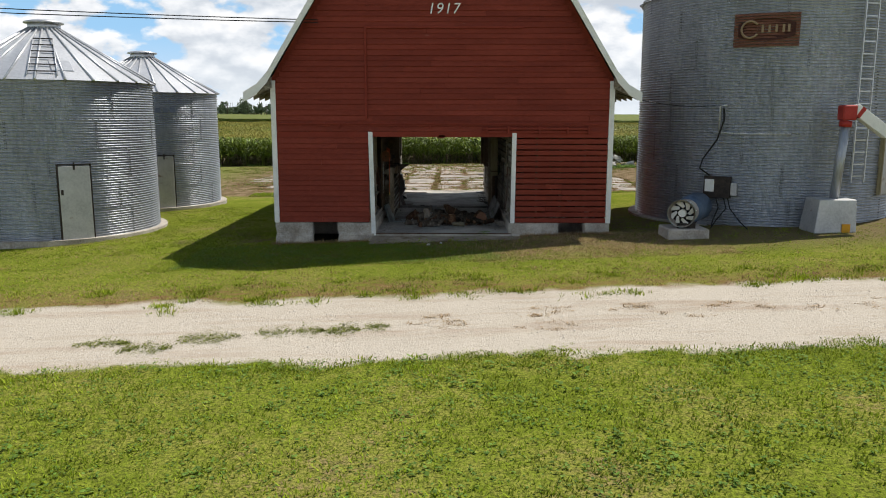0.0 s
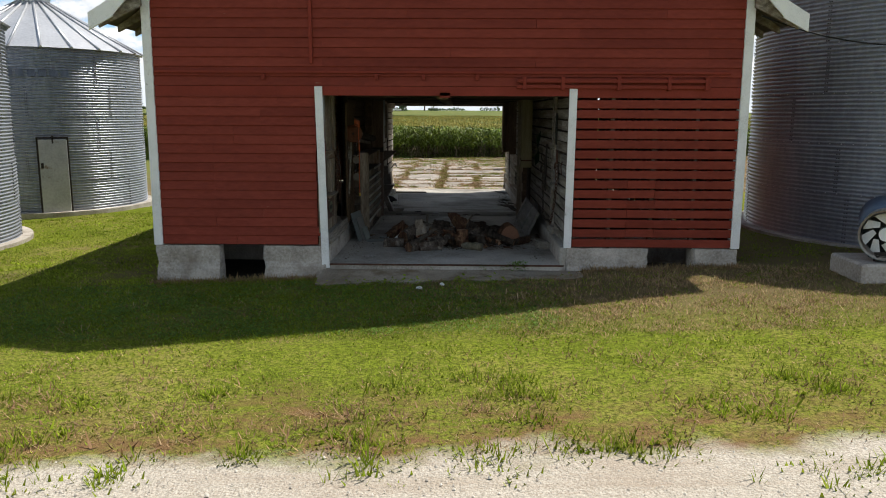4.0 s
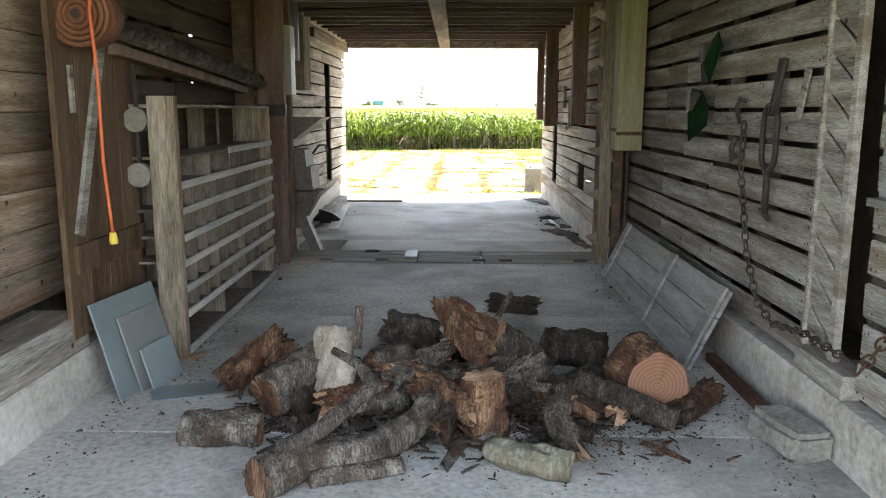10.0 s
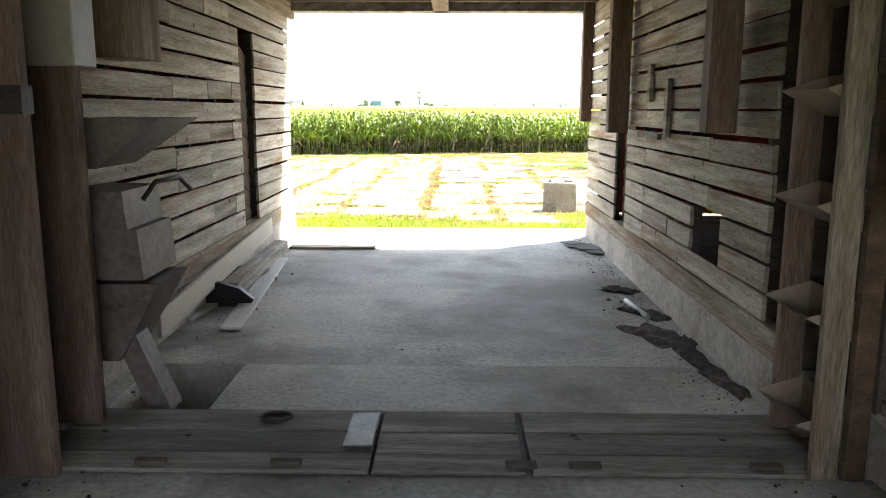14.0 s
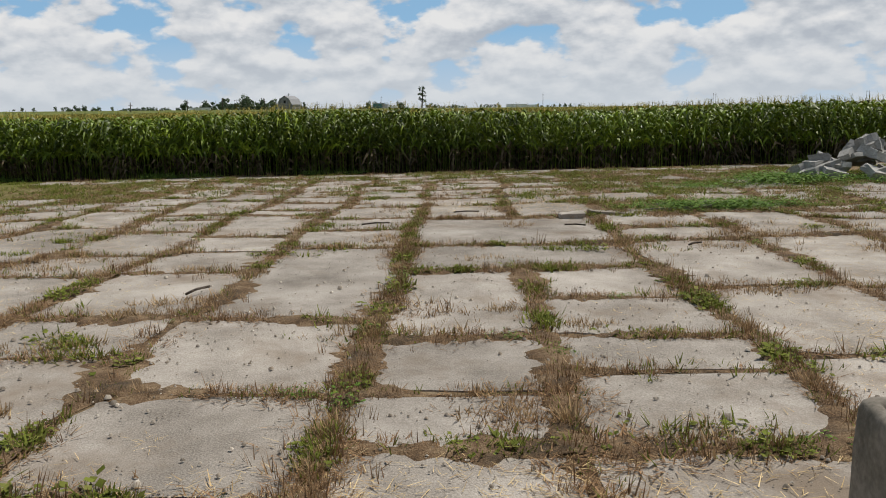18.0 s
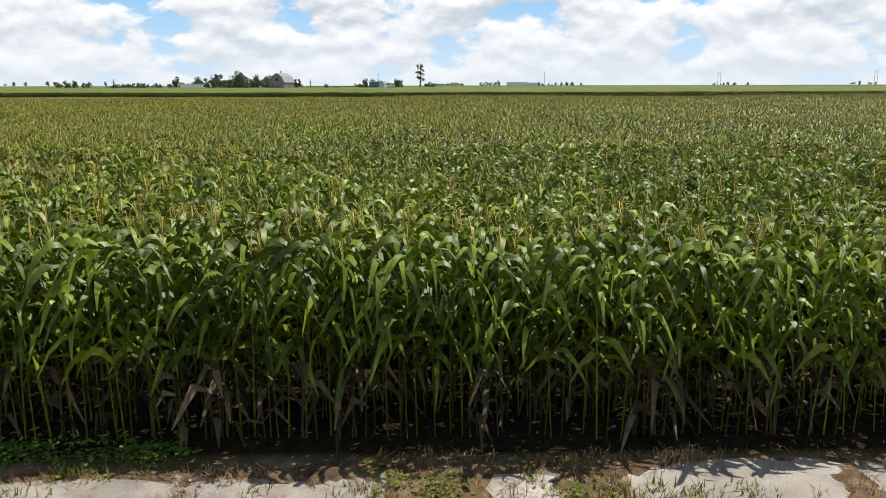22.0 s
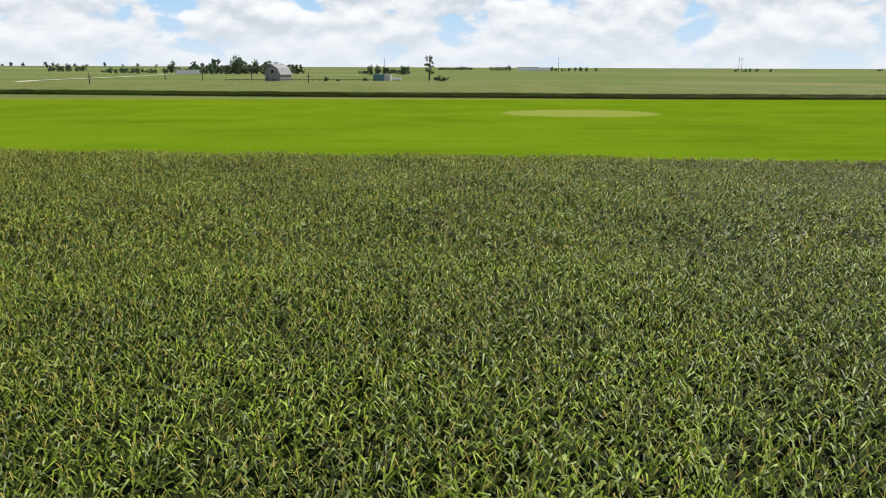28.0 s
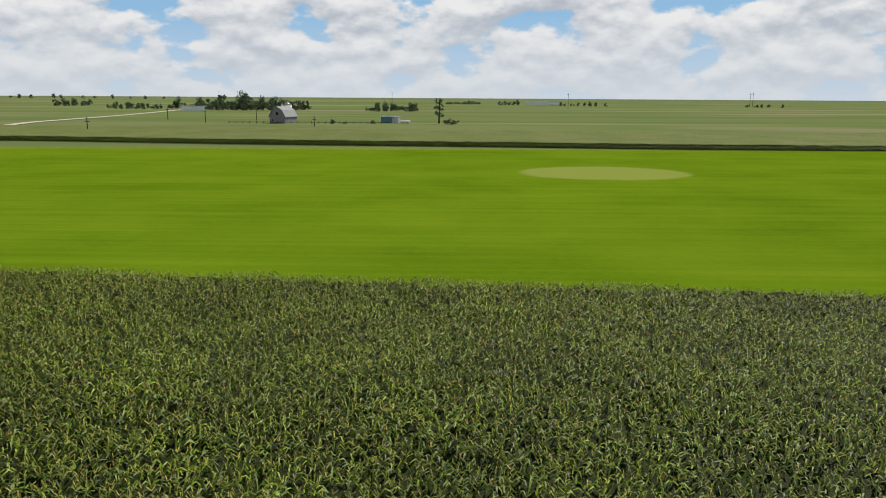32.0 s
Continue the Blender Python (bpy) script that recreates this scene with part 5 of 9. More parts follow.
for k, (y, x, w, h, tilt, mt) in enumerate(((2.17, -1.46, 0.56, 0.50, 16, (0.15, 0.175, 0.175)), (2.20, -1.42, 0.36, 0.40, 17, (0.165, 0.165, 0.158)), (2.20, -1.38, 0.29, 0.22, 17, (0.19, 0.22, 0.215)))):
    m = surf("panel_sheet_%d" % k, [mt, tuple(c * 1.25 for c in mt)], 3, 20, 0.28, 0.02, spec=0.5)
    pn = boxpart("sheet_panel", None, m, -w / 2, w / 2, -0.006, 0.006, 0, h, bev=0.002)
    pn.matrix_world = Matrix.Translation((x, y, 0.004)) @ Matrix.Rotation(radians(81), 4, "Z") @ Matrix.Rotation(radians(-tilt), 4, "X")
    tagged(pn, "blue-grey sheet panel leaning against the wall" if k != 1 else "grey sheet panel leaning with others against the wall", "panel", "leaning panels")
for k, (x, y, a) in enumerate(((-1.22, 2.05, 20), (-1.02, 2.42, -8))):
    pn = boxpart("floor_sheet", None, MATS["panel_sheet_0"], -0.18, 0.18, -0.10, 0.10, 0.003, 0.011)
    pn.matrix_world = pose(x, y, 0, 0, 0, a)
    tagged(pn, "thin blue-grey sheet lying on the concrete", "panel", "floor sheets")

sign = holder("enamel_sign", "faded red metal sign plate with a pale green oval", "sign", (-1.75, 0.23, 0.61))
boxpart("plate", sign, surf("faded_red_plate", [(0.055, 0.024, 0.017), (0.095, 0.042, 0.028), (0.14, 0.08, 0.052)], 5, 40, 0.6, 0.1), -0.004, 0.004, 0, 0.55, 0, 0.325)
bm = bmesh.new()
v0 = [bm.verts.new((0.006, 0.275 + 0.155 * math.cos(a), 0.165 + 0.085 * math.sin(a))) for a in np.linspace(0, 6.283, 29)[:-1]]
v1 = [bm.verts.new((0.009, v.co.y, v.co.z)) for v in v0]
bm.faces.new(v1)
for i in range(28):
    bm.faces.new((v0[i], v0[(i + 1) % 28], v1[(i + 1) % 28], v1[i]))
part("oval", bm, surf("pale_green_enamel", [(0.10, 0.11, 0.06), (0.19, 0.19, 0.115)], 8, 50, 0.6, 0.05), sign, "pale green oval")
boxpart("bar", sign, surf("dark_lettering", [(0.03, 0.03, 0.025), (0.06, 0.06, 0.05)], 8, 40, 0.7, 0.0), 0.0095, 0.011, 0.165, 0.385, 0.135, 0.195)


for body, y, z, sz in (("WE BUY", 0.04, 0.265, 0.05), ("FEED", 0.37, 0.03, 0.05)):
    lt = bpy.data.curves.new("lettering", "FONT")
    lt.body, lt.size, lt.extrude = body, sz, 0.001
    lt.materials.append(MATS["pale_green_enamel"])
    lo_ = new("lettering", lt)
    lo_.parent = sign
    lo_.matrix_local = pose(0.0055, y, z, 90, 0, 90)


def chain_links(parent, pts, size, mat, name="link"):
    """Oval links along a line, every second one turned a quarter."""
    pts = [Vector(p) for p in pts]
    seg = [(b - a).length for a, b in zip(pts, pts[1:])]
    total, step = sum(seg), size * 1.45
    bm = bmesh.new()
    loop = []
    for k in range(12):
        a = 2 * math.pi * k / 12
        loop.append((size * 0.5 * math.cos(a), 0, size * 0.95 * math.sin(a)))
    tube(bm, loop + [loop[0]], size * 0.14, 5, caps=False)
    me = mesh_from(bm, name, mat)
    d = step * 0.5
    i = 0
    while d < total:
        q = d
        for a, b, s in zip(pts, pts[1:], seg):
            if q <= s:
                p, u = a.lerp(b, q / s), (b - a).normalized()
                break
            q -= s
        ob = new(name, me)
        ob.parent = parent
        rot = u.to_track_quat("Z", "Y").to_matrix().to_4x4()
        ob.matrix_local = Matrix.Translation(p) @ rot @ Matrix.Rotation(radians(90 * (i % 2) + 45), 4, "Z")
        d += step
        i += 1


rusty = holder("hanging_chains", "bundle of rusty chains and wires hung on a nail", "chain", (-1.70, 0.84, 1.60))
chain_links(rusty, [(0, 0, 0.03), (0.01, 0.03, -0.3), (0.0, 0.02, -0.62)], 0.035, RUST)
chain_links(rusty, [(0.03, 0.05, 0.02), (0.04, 0.07, -0.25), (0.03, 0.10, -0.55), (0.03, 0.13, -0.8)], 0.032, RUST)
chain_links(rusty, [(-0.01, -0.02, 0.0), (0.03, -0.01, -0.3), (0.0, 0.03, -0.45)], 0.035, RUST)
bm = bmesh.new()
tube(bm, [(0.02, 0.0, 0.0), (0.05, 0.06, -0.3), (0.06, 0.12, -0.65), (0.05, 0.12, -1.1)], 0.006, 6)
part("wire", bm, IRON, rusty, "bare dark wire")

# metal boot and hoppers of the left elevator
boot = holder("elevator_boot", "grey steel elevator boot with hopper and spout", "hopper", (-1.66, 6.05, 0.0))
STL = surf("painted_steel", [(0.075, 0.058, 0.048), (0.135, 0.11, 0.095), (0.19, 0.16, 0.145)], 3, 30, 0.55, 0.08, spots=(5, 0.62, 0.72, (0.16, 0.09, 0.06)))
bm = bmesh.new()
for a, b in (([(0.02, 0.0), (0.36, 0.0), (0.36, 0.42), (0.02, 0.42)], (0.62, 0.85)), ([(0.02, 0.0), (0.30, 0.0), (0.30, 0.42), (0.02, 0.42)], (0.85, 1.02))):
    lo = [bm.verts.new((x, y, b[0])) for x, y in a]
    hi = [bm.verts.new((x * 0.95, y, b[1])) for x, y in a]
    bm.faces.new(lo[::-1])
    bm.faces.new(hi)
    for k in range(4):
        bm.faces.new((lo[k], lo[(k + 1) % 4], hi[(k + 1) % 4], hi[k]))
part("casing", bm, STL, boot)
bm = bmesh.new()
lo = [bm.verts.new(p) for p in ((0.06, 0.06, 0.22), (0.20, 0.06, 0.22), (0.20, 0.36, 0.22), (0.06, 0.36, 0.22))]
hi = [bm.verts.new(p) for p in ((0.03, 0.01, 0.60), (0.42, 0.01, 0.60), (0.42, 0.41, 0.60), (0.03, 0.41, 0.60))]
bm.faces.new(lo[::-1])
bm.faces.new(hi)
for k in range(4):
    bm.faces.new((lo[k], lo[(k + 1) % 4], hi[(k + 1) % 4], hi[k]))
part("funnel", bm, STL, boot)
bm = bmesh.new()
lo = [bm.verts.new(p) for p in ((0.02, 0.0, 1.12), (0.18, 0.0, 1.12), (0.18, 0.44, 1.12), (0.02, 0.44, 1.12))]
hi = [bm.verts.new(p) for p in ((0.01, -0.03, 1.34), (0.48, -0.03, 1.34), (0.48, 0.50, 1.34), (0.01, 0.50, 1.34))]
bm.faces.new(lo[::-1])
for k in range(4):
    bm.faces.new((lo[k], lo[(k + 1) % 4], hi[(k + 1) % 4], hi[k]))
part("hopper", bm, STL, boot)
boxpart("spout", boot, STL, -0.05, 0.05, -0.07, 0.07, -0.35, 0.35, m=Matrix.Translation((0.24, 0.16, 0.27)) @ Matrix.Rotation(radians(-22), 4, "Y"))
boxpart("motor_box", boot, surf("cream_steel", [(0.36, 0.34, 0.29), (0.46, 0.44, 0.38)], 4, 30, 0.5, 0.05), 0.02, 0.22, -0.20, 0.0, 1.55, 2.2, bev=0.006)
bm = bmesh.new()
tube(bm, [(0.14, 0.22, 1.9), (0.14, 0.22, 2.5)], 0.08, 14)
part("pipe", bm, GALV, boot)
boxpart("wood_box", boot, WOODV, 0.02, 0.24, 0.34, 0.70, 1.62, 2.35)
bm = bmesh.new()
tube(bm, [(0.36, 0.05, 0.98), (0.42, 0.05, 1.06), (0.44, 0.30, 1.06), (0.44, 0.45, 0.99)], 0.012, 6)
part("handle", bm, IRON, boot)

# loose boards near the rear door
for at, ln, wd, a, tl, lab, grp in (((-1.25, 7.38, 0.004), 2.33, 0.13, 94.7, 0, "pale new board lying on the concrete floor", "loose boards"), ((-1.55, 10.26, 0.004), 0.86, 0.20, 0, 0, "weathered board lying across the doorway", "loose boards"), ((-1.62, 7.55, 0.004), 1.6, 0.13, 84, 0, "grey board lying along the wall", "loose boards")):
    b = boxpart("loose_board", None, WOODX if a == 0 else surf("pale_plank", [(0.40, 0.375, 0.33), (0.54, 0.52, 0.475), (0.62, 0.60, 0.56)], 2.2, 26, 0.8, 0.25, (0.5, 5, 7)), 0, ln, 0, wd, 0, 0.022, bev=0.003)
    b.matrix_world = pose(*at, 0, 0, a)
    tagged(b, lab, "board", grp)
lb = boxpart("loose_board", None, surf("fresh_pine", [(0.42, 0.375, 0.30), (0.56, 0.51, 0.43)], 2, 24, 0.75, 0.15, (0.5, 5, 5)), 0, 3.0, -0.012, 0.012, 0, 0.16, bev=0.003)
lb.matrix_world = Matrix.Translation((-1.585, 6.92, 0.085)) @ Matrix.Rotation(radians(91), 4, "Z") @ Matrix.Rotation(radians(-2.5), 4, "Y")
tagged(lb, "fresh pale pine board leaning on the foundation curb", "board")

# ---- things on the right side ----
dr = holder("old_door_panel", "weathered grey board door lying against the wall", "door", (1.425, 2.40, 0.01))
tiltm = Matrix.Rotation(radians(-65), 4, "Y")
SILVER = surf("silver_grey_board", [(0.12, 0.114, 0.104), (0.235, 0.226, 0.208), (0.34, 0.328, 0.305)], 2.2, 26, 0.85, 0.4, (5, 0.5, 7), vary=0.15, knots=(4.0, 0.04), spots=(1.5, 0.52, 0.7, (0.15, 0.13, 0.105)))
for i in range(3):
    boxpart("board", dr, SILVER, 0.165 * i, 0.165 * i + 0.161, 0.0, 2.50, 0, 0.022, bev=0.003, m=tiltm)
for y in (0.02, 0.98, 2.34):
    boxpart("batten", dr, SILVER, 0.0, 0.50, y, y + 0.11, 0.023, 0.045, bev=0.003, m=tiltm)
boxpart("floor_rail", None, RUST, 1.58, 1.63, 1.72, 2.62, 0.002, 0.05)
tagged(bpy.data.objects["floor_rail"], "rusty steel bar lying along the floor", "bar")

heavy = holder("log_chain", "rusty heavy chain hung from a hook on the boards", "chain", (1.70, 0.76, 1.50))
chain_links(heavy, [(0, 0, -0.05), (0, 0.0, -0.34), (-0.01, 0.11, -0.70), (-0.03, 0.40, -1.06)], 0.039, RUST)
bm = bmesh.new()
tube(bm, [(0, 0.02 + 0.045 * math.cos(a), 0.03 + 0.10 * math.sin(a)) for a in np.linspace(0, 6.283, 17)], 0.013, 7, caps=False)
tube(bm, [(-0.02, -0.02, -0.06), (-0.03, 0.06, -0.10), (-0.02, 0.14, -0.15), (0, 0.16, -0.13)], 0.014, 7)
part("hook", bm, RUST, heavy, "rusty grab hook")
ch2 = holder("chain", "dark chain hanging from a hook and trailing over the door sill", "chain", (1.70, 2.61, 1.30))
chain_links(ch2, [(0, 0, 0.06), (-0.01, -0.03, -0.20), (-0.02, -0.22, -0.62), (-0.03, -0.44, -0.84), (-0.02, -0.62, -0.90), (-0.01, -0.95, -0.855), (-0.01, -1.30, -0.85)], 0.035, surf("dark_chain_iron", [(0.03, 0.024, 0.02), (0.06, 0.047, 0.039), (0.10, 0.075, 0.06)], 8, 60, 0.7, 0.3, metal=0.3))
bm = bmesh.new()
tube(bm, [(0, -0.02, 0.17), (-0.03, 0.0, 0.19), (-0.04, 0.02, 0.14), (-0.02, 0.01, 0.05)], 0.012, 7)
tube(bm, [(-0.03, 0.02, -0.02), (-0.04, 0.06, -0.08), (-0.03, 0.06, -0.15), (-0.02, 0.03, -0.12)], 0.015, 7)
part("hook", bm, IRON, ch2, "dark iron grab hook")
clev = holder("clevis_links", "long iron links hanging on the wall", "chain", (1.70, 2.20, 1.62))
for dy in (-0.018, 0.022):
    bm = bmesh.new()
    tube(bm, [(0, -0.05 + dy, 0.05), (-0.01, -0.02 + dy, -0.12), (-0.01, 0.02 + dy, -0.22)], 0.014, 6)
    part("twin_bar", bm, IRON, clev)
bm = bmesh.new()
tube(bm, [(-0.01, 0.03 + 0.085 * max(-1, min(1, 1.3 * math.cos(a))), -0.33 + 0.165 * math.sin(a)) for a in np.linspace(0, 6.283, 25)], 0.0145, 6, caps=False)
part("long_link", bm, IRON, clev)
bm = bmesh.new()
tube(bm, [(-0.01, 0.03, -0.46), (-0.01, 0.02, -0.71)], 0.017, 6)
tube(bm, [(-0.01, 0.09, -0.70), (-0.01, -0.05, -0.73)], 0.014, 6)
part("hook_rod", bm, IRON, clev)
spl = boxpart("wood_splinter", None, WOODG, -0.012, 0.0, -0.03, 0.03, -0.12, 0.12, bev=0.004)
spl.matrix_world = Matrix.Translation((1.738, 1.98, 1.50)) @ Matrix.Rotation(radians(18), 4, "X")
tagged(spl, "pale broken splinter nailed to the boards", "splinter")
GRN = surf("green_machine_paint", [(0.003, 0.009, 0.004), (0.006, 0.021, 0.007), (0.015, 0.040, 0.015)], 4, 30, 0.75, 0.15, spec=0.05)
gp = holder("shovel_parts", "green-painted cultivator sweeps hung on the wall", "machine part", (1.69, 3.27, 1.43))
for (oy, oz), sc, rot in (((0.08, 0.0), 1.0, 12), ((-0.12, 0.29), 0.95, -38)):
    # two bent wings meeting in a ridge, with a shank hole plate
    for wing in (((0, 0.0, 0.12), (-0.07, -0.02, -0.02), (-0.05, -0.03, -0.20), (-0.005, -0.20, -0.06), (-0.005, -0.19, 0.06)), ((0, 0.0, 0.12), (-0.005, 0.17, 0.10), (-0.005, 0.20, -0.02), (-0.05, -0.03, -0.20), (-0.07, -0.02, -0.02))):
        bm = bmesh.new()
        m = Matrix.Translation((-0.01, oy, oz)) @ Matrix.Rotation(radians(rot), 4, "X")
        f0 = [bm.verts.new(m @ (Vector(p) * sc)) for p in wing]
        f1 = [bm.verts.new(m @ (Vector(p) * sc + Vector((-0.008, 0, 0)))) for p in wing]
        bm.faces.new(f0)
        bm.faces.new(f1[::-1])
        for k in range(5):
            bm.faces.new((f0[k], f0[(k + 1) % 5], f1[(k + 1) % 5], f1[k]))
        part("sweep", bm, GRN, gp)
    boxpart("shank_plate", gp, IRON, -0.085, -0.01, oy - 0.04, oy + 0.03, oz - 0.01, oz + 0.10)
hp = holder("rubber_hose", "black rubber hose loop hung on a nail", "hose", (1.70, 0.95, 1.95))
bm = bmesh.new()
tube(bm, [(0, 0.07 * math.cos(a), 0.24 * math.sin(a)) for a in np.linspace(0, 6.283, 25)], 0.011, 7, caps=False)
part("loop", bm, BLACK, hp)
nb = holder("nail_board", "small board shelf with rusty plate nailed to the wall", "bracket", (1.735, 0.78, 1.14))
boxpart("upright", nb, SILVER, -0.03, 0.0, 0.37, 0.43, -0.03, 0.36)
boxpart("upright", nb, SILVER, -0.03, 0.0, 0.10, 0.15, -0.02, 0.34)
boxpart("rust_plate", nb, surf("rust_brown_plate", [(0.09, 0.042, 0.026), (0.16, 0.085, 0.052)], 6, 40, 0.85, 0.2), -0.012, 0.0, 0.155, 0.365, 0.04, 0.26)
boxpart("shelf", nb, SILVER, -0.09, 0.0, 0.12, 0.40, -0.06, -0.031)
tl = holder("iron_bracket", "small rusty iron bracket nailed to the boards", "bracket", (1.735, 0.42, 1.40))
bm = bmesh.new()
tube(bm, [(0, 0, 0.08), (-0.02, 0, 0.02), (-0.01, 0.0, -0.12)], 0.009, 6)
part("bar", bm, RUST, tl)
dfr = holder("wall_hatch", "small board hatch frame on the rear crib wall", "hatch", (1.535, 7.92, 1.15))
for y0, y1, z0, z1 in ((0.0, 0.07, 0.05, 0.44), (0.48, 0.55, 0.29, 0.56), (0.20, 0.80, 0.03, 0.07), (-0.75, -0.40, 0.18, 0.21)):
    boxpart("strip", dfr, WOODG, -0.03, 0.0, y0, y1, z0, z1)
blk = holder("concrete_block", "rough broken concrete block beside the curb", "block", (1.565, 1.46, 0.0), rz=12)
bm = bmesh.new()
box(bm, -0.095, 0.095, -0.18, 0.18, 0.0, 0.13)
bmesh.ops.bevel(bm, geom=bm.edges[:], offset=0.025, segments=2, affect="EDGES")
bmesh.ops.subdivide_edges(bm, edges=bm.edges[:], cuts=3, use_grid_fill=True)
for v in bm.verts:
    v.co += noise.noise_vector(v.co * 9.0) * 0.014
    v.co.z = max(v.co.z, 0.001)
part("block", bm, surf("brown_grey_concrete", [(0.13, 0.115, 0.095), (0.22, 0.20, 0.17), (0.31, 0.285, 0.25)], 5, 40, 0.92, 0.6), blk)

GREYS = surf("grey_shingle", [(0.10, 0.095, 0.09), (0.19, 0.185, 0.175)], 8, 60, 0.95, 0.4)
SPLITS = surf("pale_shim_wood", [(0.16, 0.10, 0.06), (0.28, 0.19, 0.12)], 6, 40, 0.85, 0.2)
bkt = holder("implement_bracket", "black steel implement bracket lying on the floor", "bracket", (-1.66, 7.98, 0.0))
bm = bmesh.new()
sil = [(0, 0.0), (0.30, 0.0), (0.34, 0.05), (0.24, 0.13), (0.10, 0.17), (0, 0.17)]
a_ = [bm.verts.new((x, 0, z)) for x, z in sil]
b_ = [bm.verts.new((x, 0.06, z)) for x, z in sil]
bm.faces.new(a_[::-1])
bm.faces.new(b_)
for i in range(6):
    bm.faces.new((a_[i], a_[(i + 1) % 6], b_[(i + 1) % 6], b_[i]))
part("plate", bm, BLACK, bkt)
boxpart("arm", bkt, BLACK, 0.0, 0.10, 0.06, 0.85, 0.02, 0.12)
tim = boxpart("loose_timber", None, WOODG, 0, 0.13, 0, 1.9, 0, 0.12, bev=0.006)
tim.matrix_world = pose(-1.62, 8.2, 0.002, 0, 0, 1)
tagged(tim, "short grey timber lying along the curb", "timber")
rk = random.Random(14)
for x, y, sx, sy, a in ((1.36, 7.32, 0.13, 0.24, 20), (1.47, 6.80, 0.06, 0.28, 5), (1.42, 7.85, 0.08, 0.20, 30), (1.38, 8.55, 0.09, 0.14, 50), (1.48, 7.1, 0.06, 0.2, -10), (1.50, 6.45, 0.05, 0.2, 10)):
    bm = bmesh.new()
    bmesh.ops.create_grid(bm, x_segments=7, y_segments=9, size=1.0)
    for v in bm.verts:
        r_ = max(abs(v.co.x), abs(v.co.y))
        w_ = noise.noise(v.co * 2.1 + Vector((x * 7, y, 0)))
        v.co = Vector((v.co.x * sx * (1 + 0.35 * w_), v.co.y * sy * (1 + 0.3 * w_), 0.022 + 0.014 * w_ - 0.018 * r_ ** 4))
    ex_ = bmesh.ops.extrude_face_region(bm, geom=bm.faces[:])
    for g in ex_["geom"]:
        if isinstance(g, bmesh.types.BMVert):
            g.co.z = max(0.001, g.co.z - 0.012)
    o = part("bark_slab", bm, BARK, None)
    o.matrix_world = pose(x, y, 0.0, 0, 0, a)
    tagged(o, "dark flake of fallen bark beside the curb", "bark", "bark flakes")
for x, y, w_, a in ((1.40, 10.50, 0.30, 12), (1.46, 10.30, 0.26, -20), (1.52, 10.12, 0.22, 8), (1.34, 10.62, 0.2, 30)):
    o = boxpart("shingle_scrap", None, GREYS, -w_ / 2, w_ / 2, -0.09, 0.09, 0.0, 0.008, bev=0.002)
    o.matrix_world = pose(x, y, 0.001 + rk.uniform(0.008, 0.02), rk.uniform(-2, 2), rk.uniform(-3, 3), a)
    tagged(o, "broken grey shingle scrap lying by the doorway", "scrap", "shingle scraps")
bm = bmesh.new()
tube(bm, [(1.345, 8.15, 0.022), (1.40, 7.70, 0.018)], 0.018, 8)
tagged(part("pale_stick", bm, surf("pale_plastic_pipe", [(0.42, 0.41, 0.38), (0.55, 0.54, 0.50)], 4, 30, 0.5, 0.05), None), "short pale pipe lying on the concrete", "pipe")
for x, y, a, m_ in ((-1.44, 2.62, 15, SPLITS), (-1.40, 2.56, -8, SPLITS), (-1.47, 2.70, 30, REDDK), (-1.36, 2.64, 60, SPLITS)):
    o = boxpart("wood_shim", None, m_, -0.06, 0.06, -0.018, 0.018, 0, 0.012, bev=0.002)
    o.matrix_world = pose(x, y, 0.003, 0, 0, a)
    tagged(o, "small brown wooden shim on the floor", "shim", "wood shims")

# ---- litter on the floor ----
def litter(name, n, area, size, mat, label, seed, flat=0.35, z=0.0):
    """Many small chips and flakes lying on a floor."""
    r = np.random.RandomState(seed)
    tv = np.array([(-1, -0.6, 0), (1, -0.5, 0), (0.8, 0.6, 0), (-0.7, 0.5, 0), (-0.5, -0.3, 1), (0.5, -0.2, 1), (0.4, 0.3, 1), (-0.4, 0.2, 1)], float) * (0.5, 0.5, flat)
    tf = np.array([(4, 5, 6, 7), (0, 1, 5, 4), (1, 2, 6, 5), (2, 3, 7, 6), (3, 0, 4, 7)])
    P = np.concatenate([np.column_stack([r.normal(cx, sx, int(n * w)), r.normal(cy, sy, int(n * w)), np.full(int(n * w), z)]) for cx, cy, sx, sy, w in area])
    P = P[(np.abs(P[:, 0]) < 1.56) & (P[:, 1] > 0.05)]
    v, f = spread(tv, tf, P, r.uniform(0, 6.28, len(P)), size * np.exp(r.normal(0, 0.5, len(P))))
    big(name, v, f, mat, label, name.replace("_", " "))


litter("bark_litter", 5200, ((0.08, 1.66, 0.42, 0.22, 0.75), (0.80, 1.50, 0.20, 0.14, 0.25)), 0.0058, surf("bark_chip", [(0.02, 0.013, 0.009), (0.055, 0.034, 0.02), (0.12, 0.075, 0.045)], 8, 30, 0.9, 0.2, island=True, vary=0.5), "dark bark crumbs and wood chips strewn round the firewood", 4)
litter("gravel_spill", 150, ((-1.12, 0.62, 0.09, 0.06, 1.0),), 0.0075, surf("spilled_gravel", [(0.25, 0.235, 0.21), (0.45, 0.43, 0.40)], 9, 30, 0.9, 0.1, island=True, vary=0.3), "small heap of spilled pale gravel on the concrete", 5, 0.7)
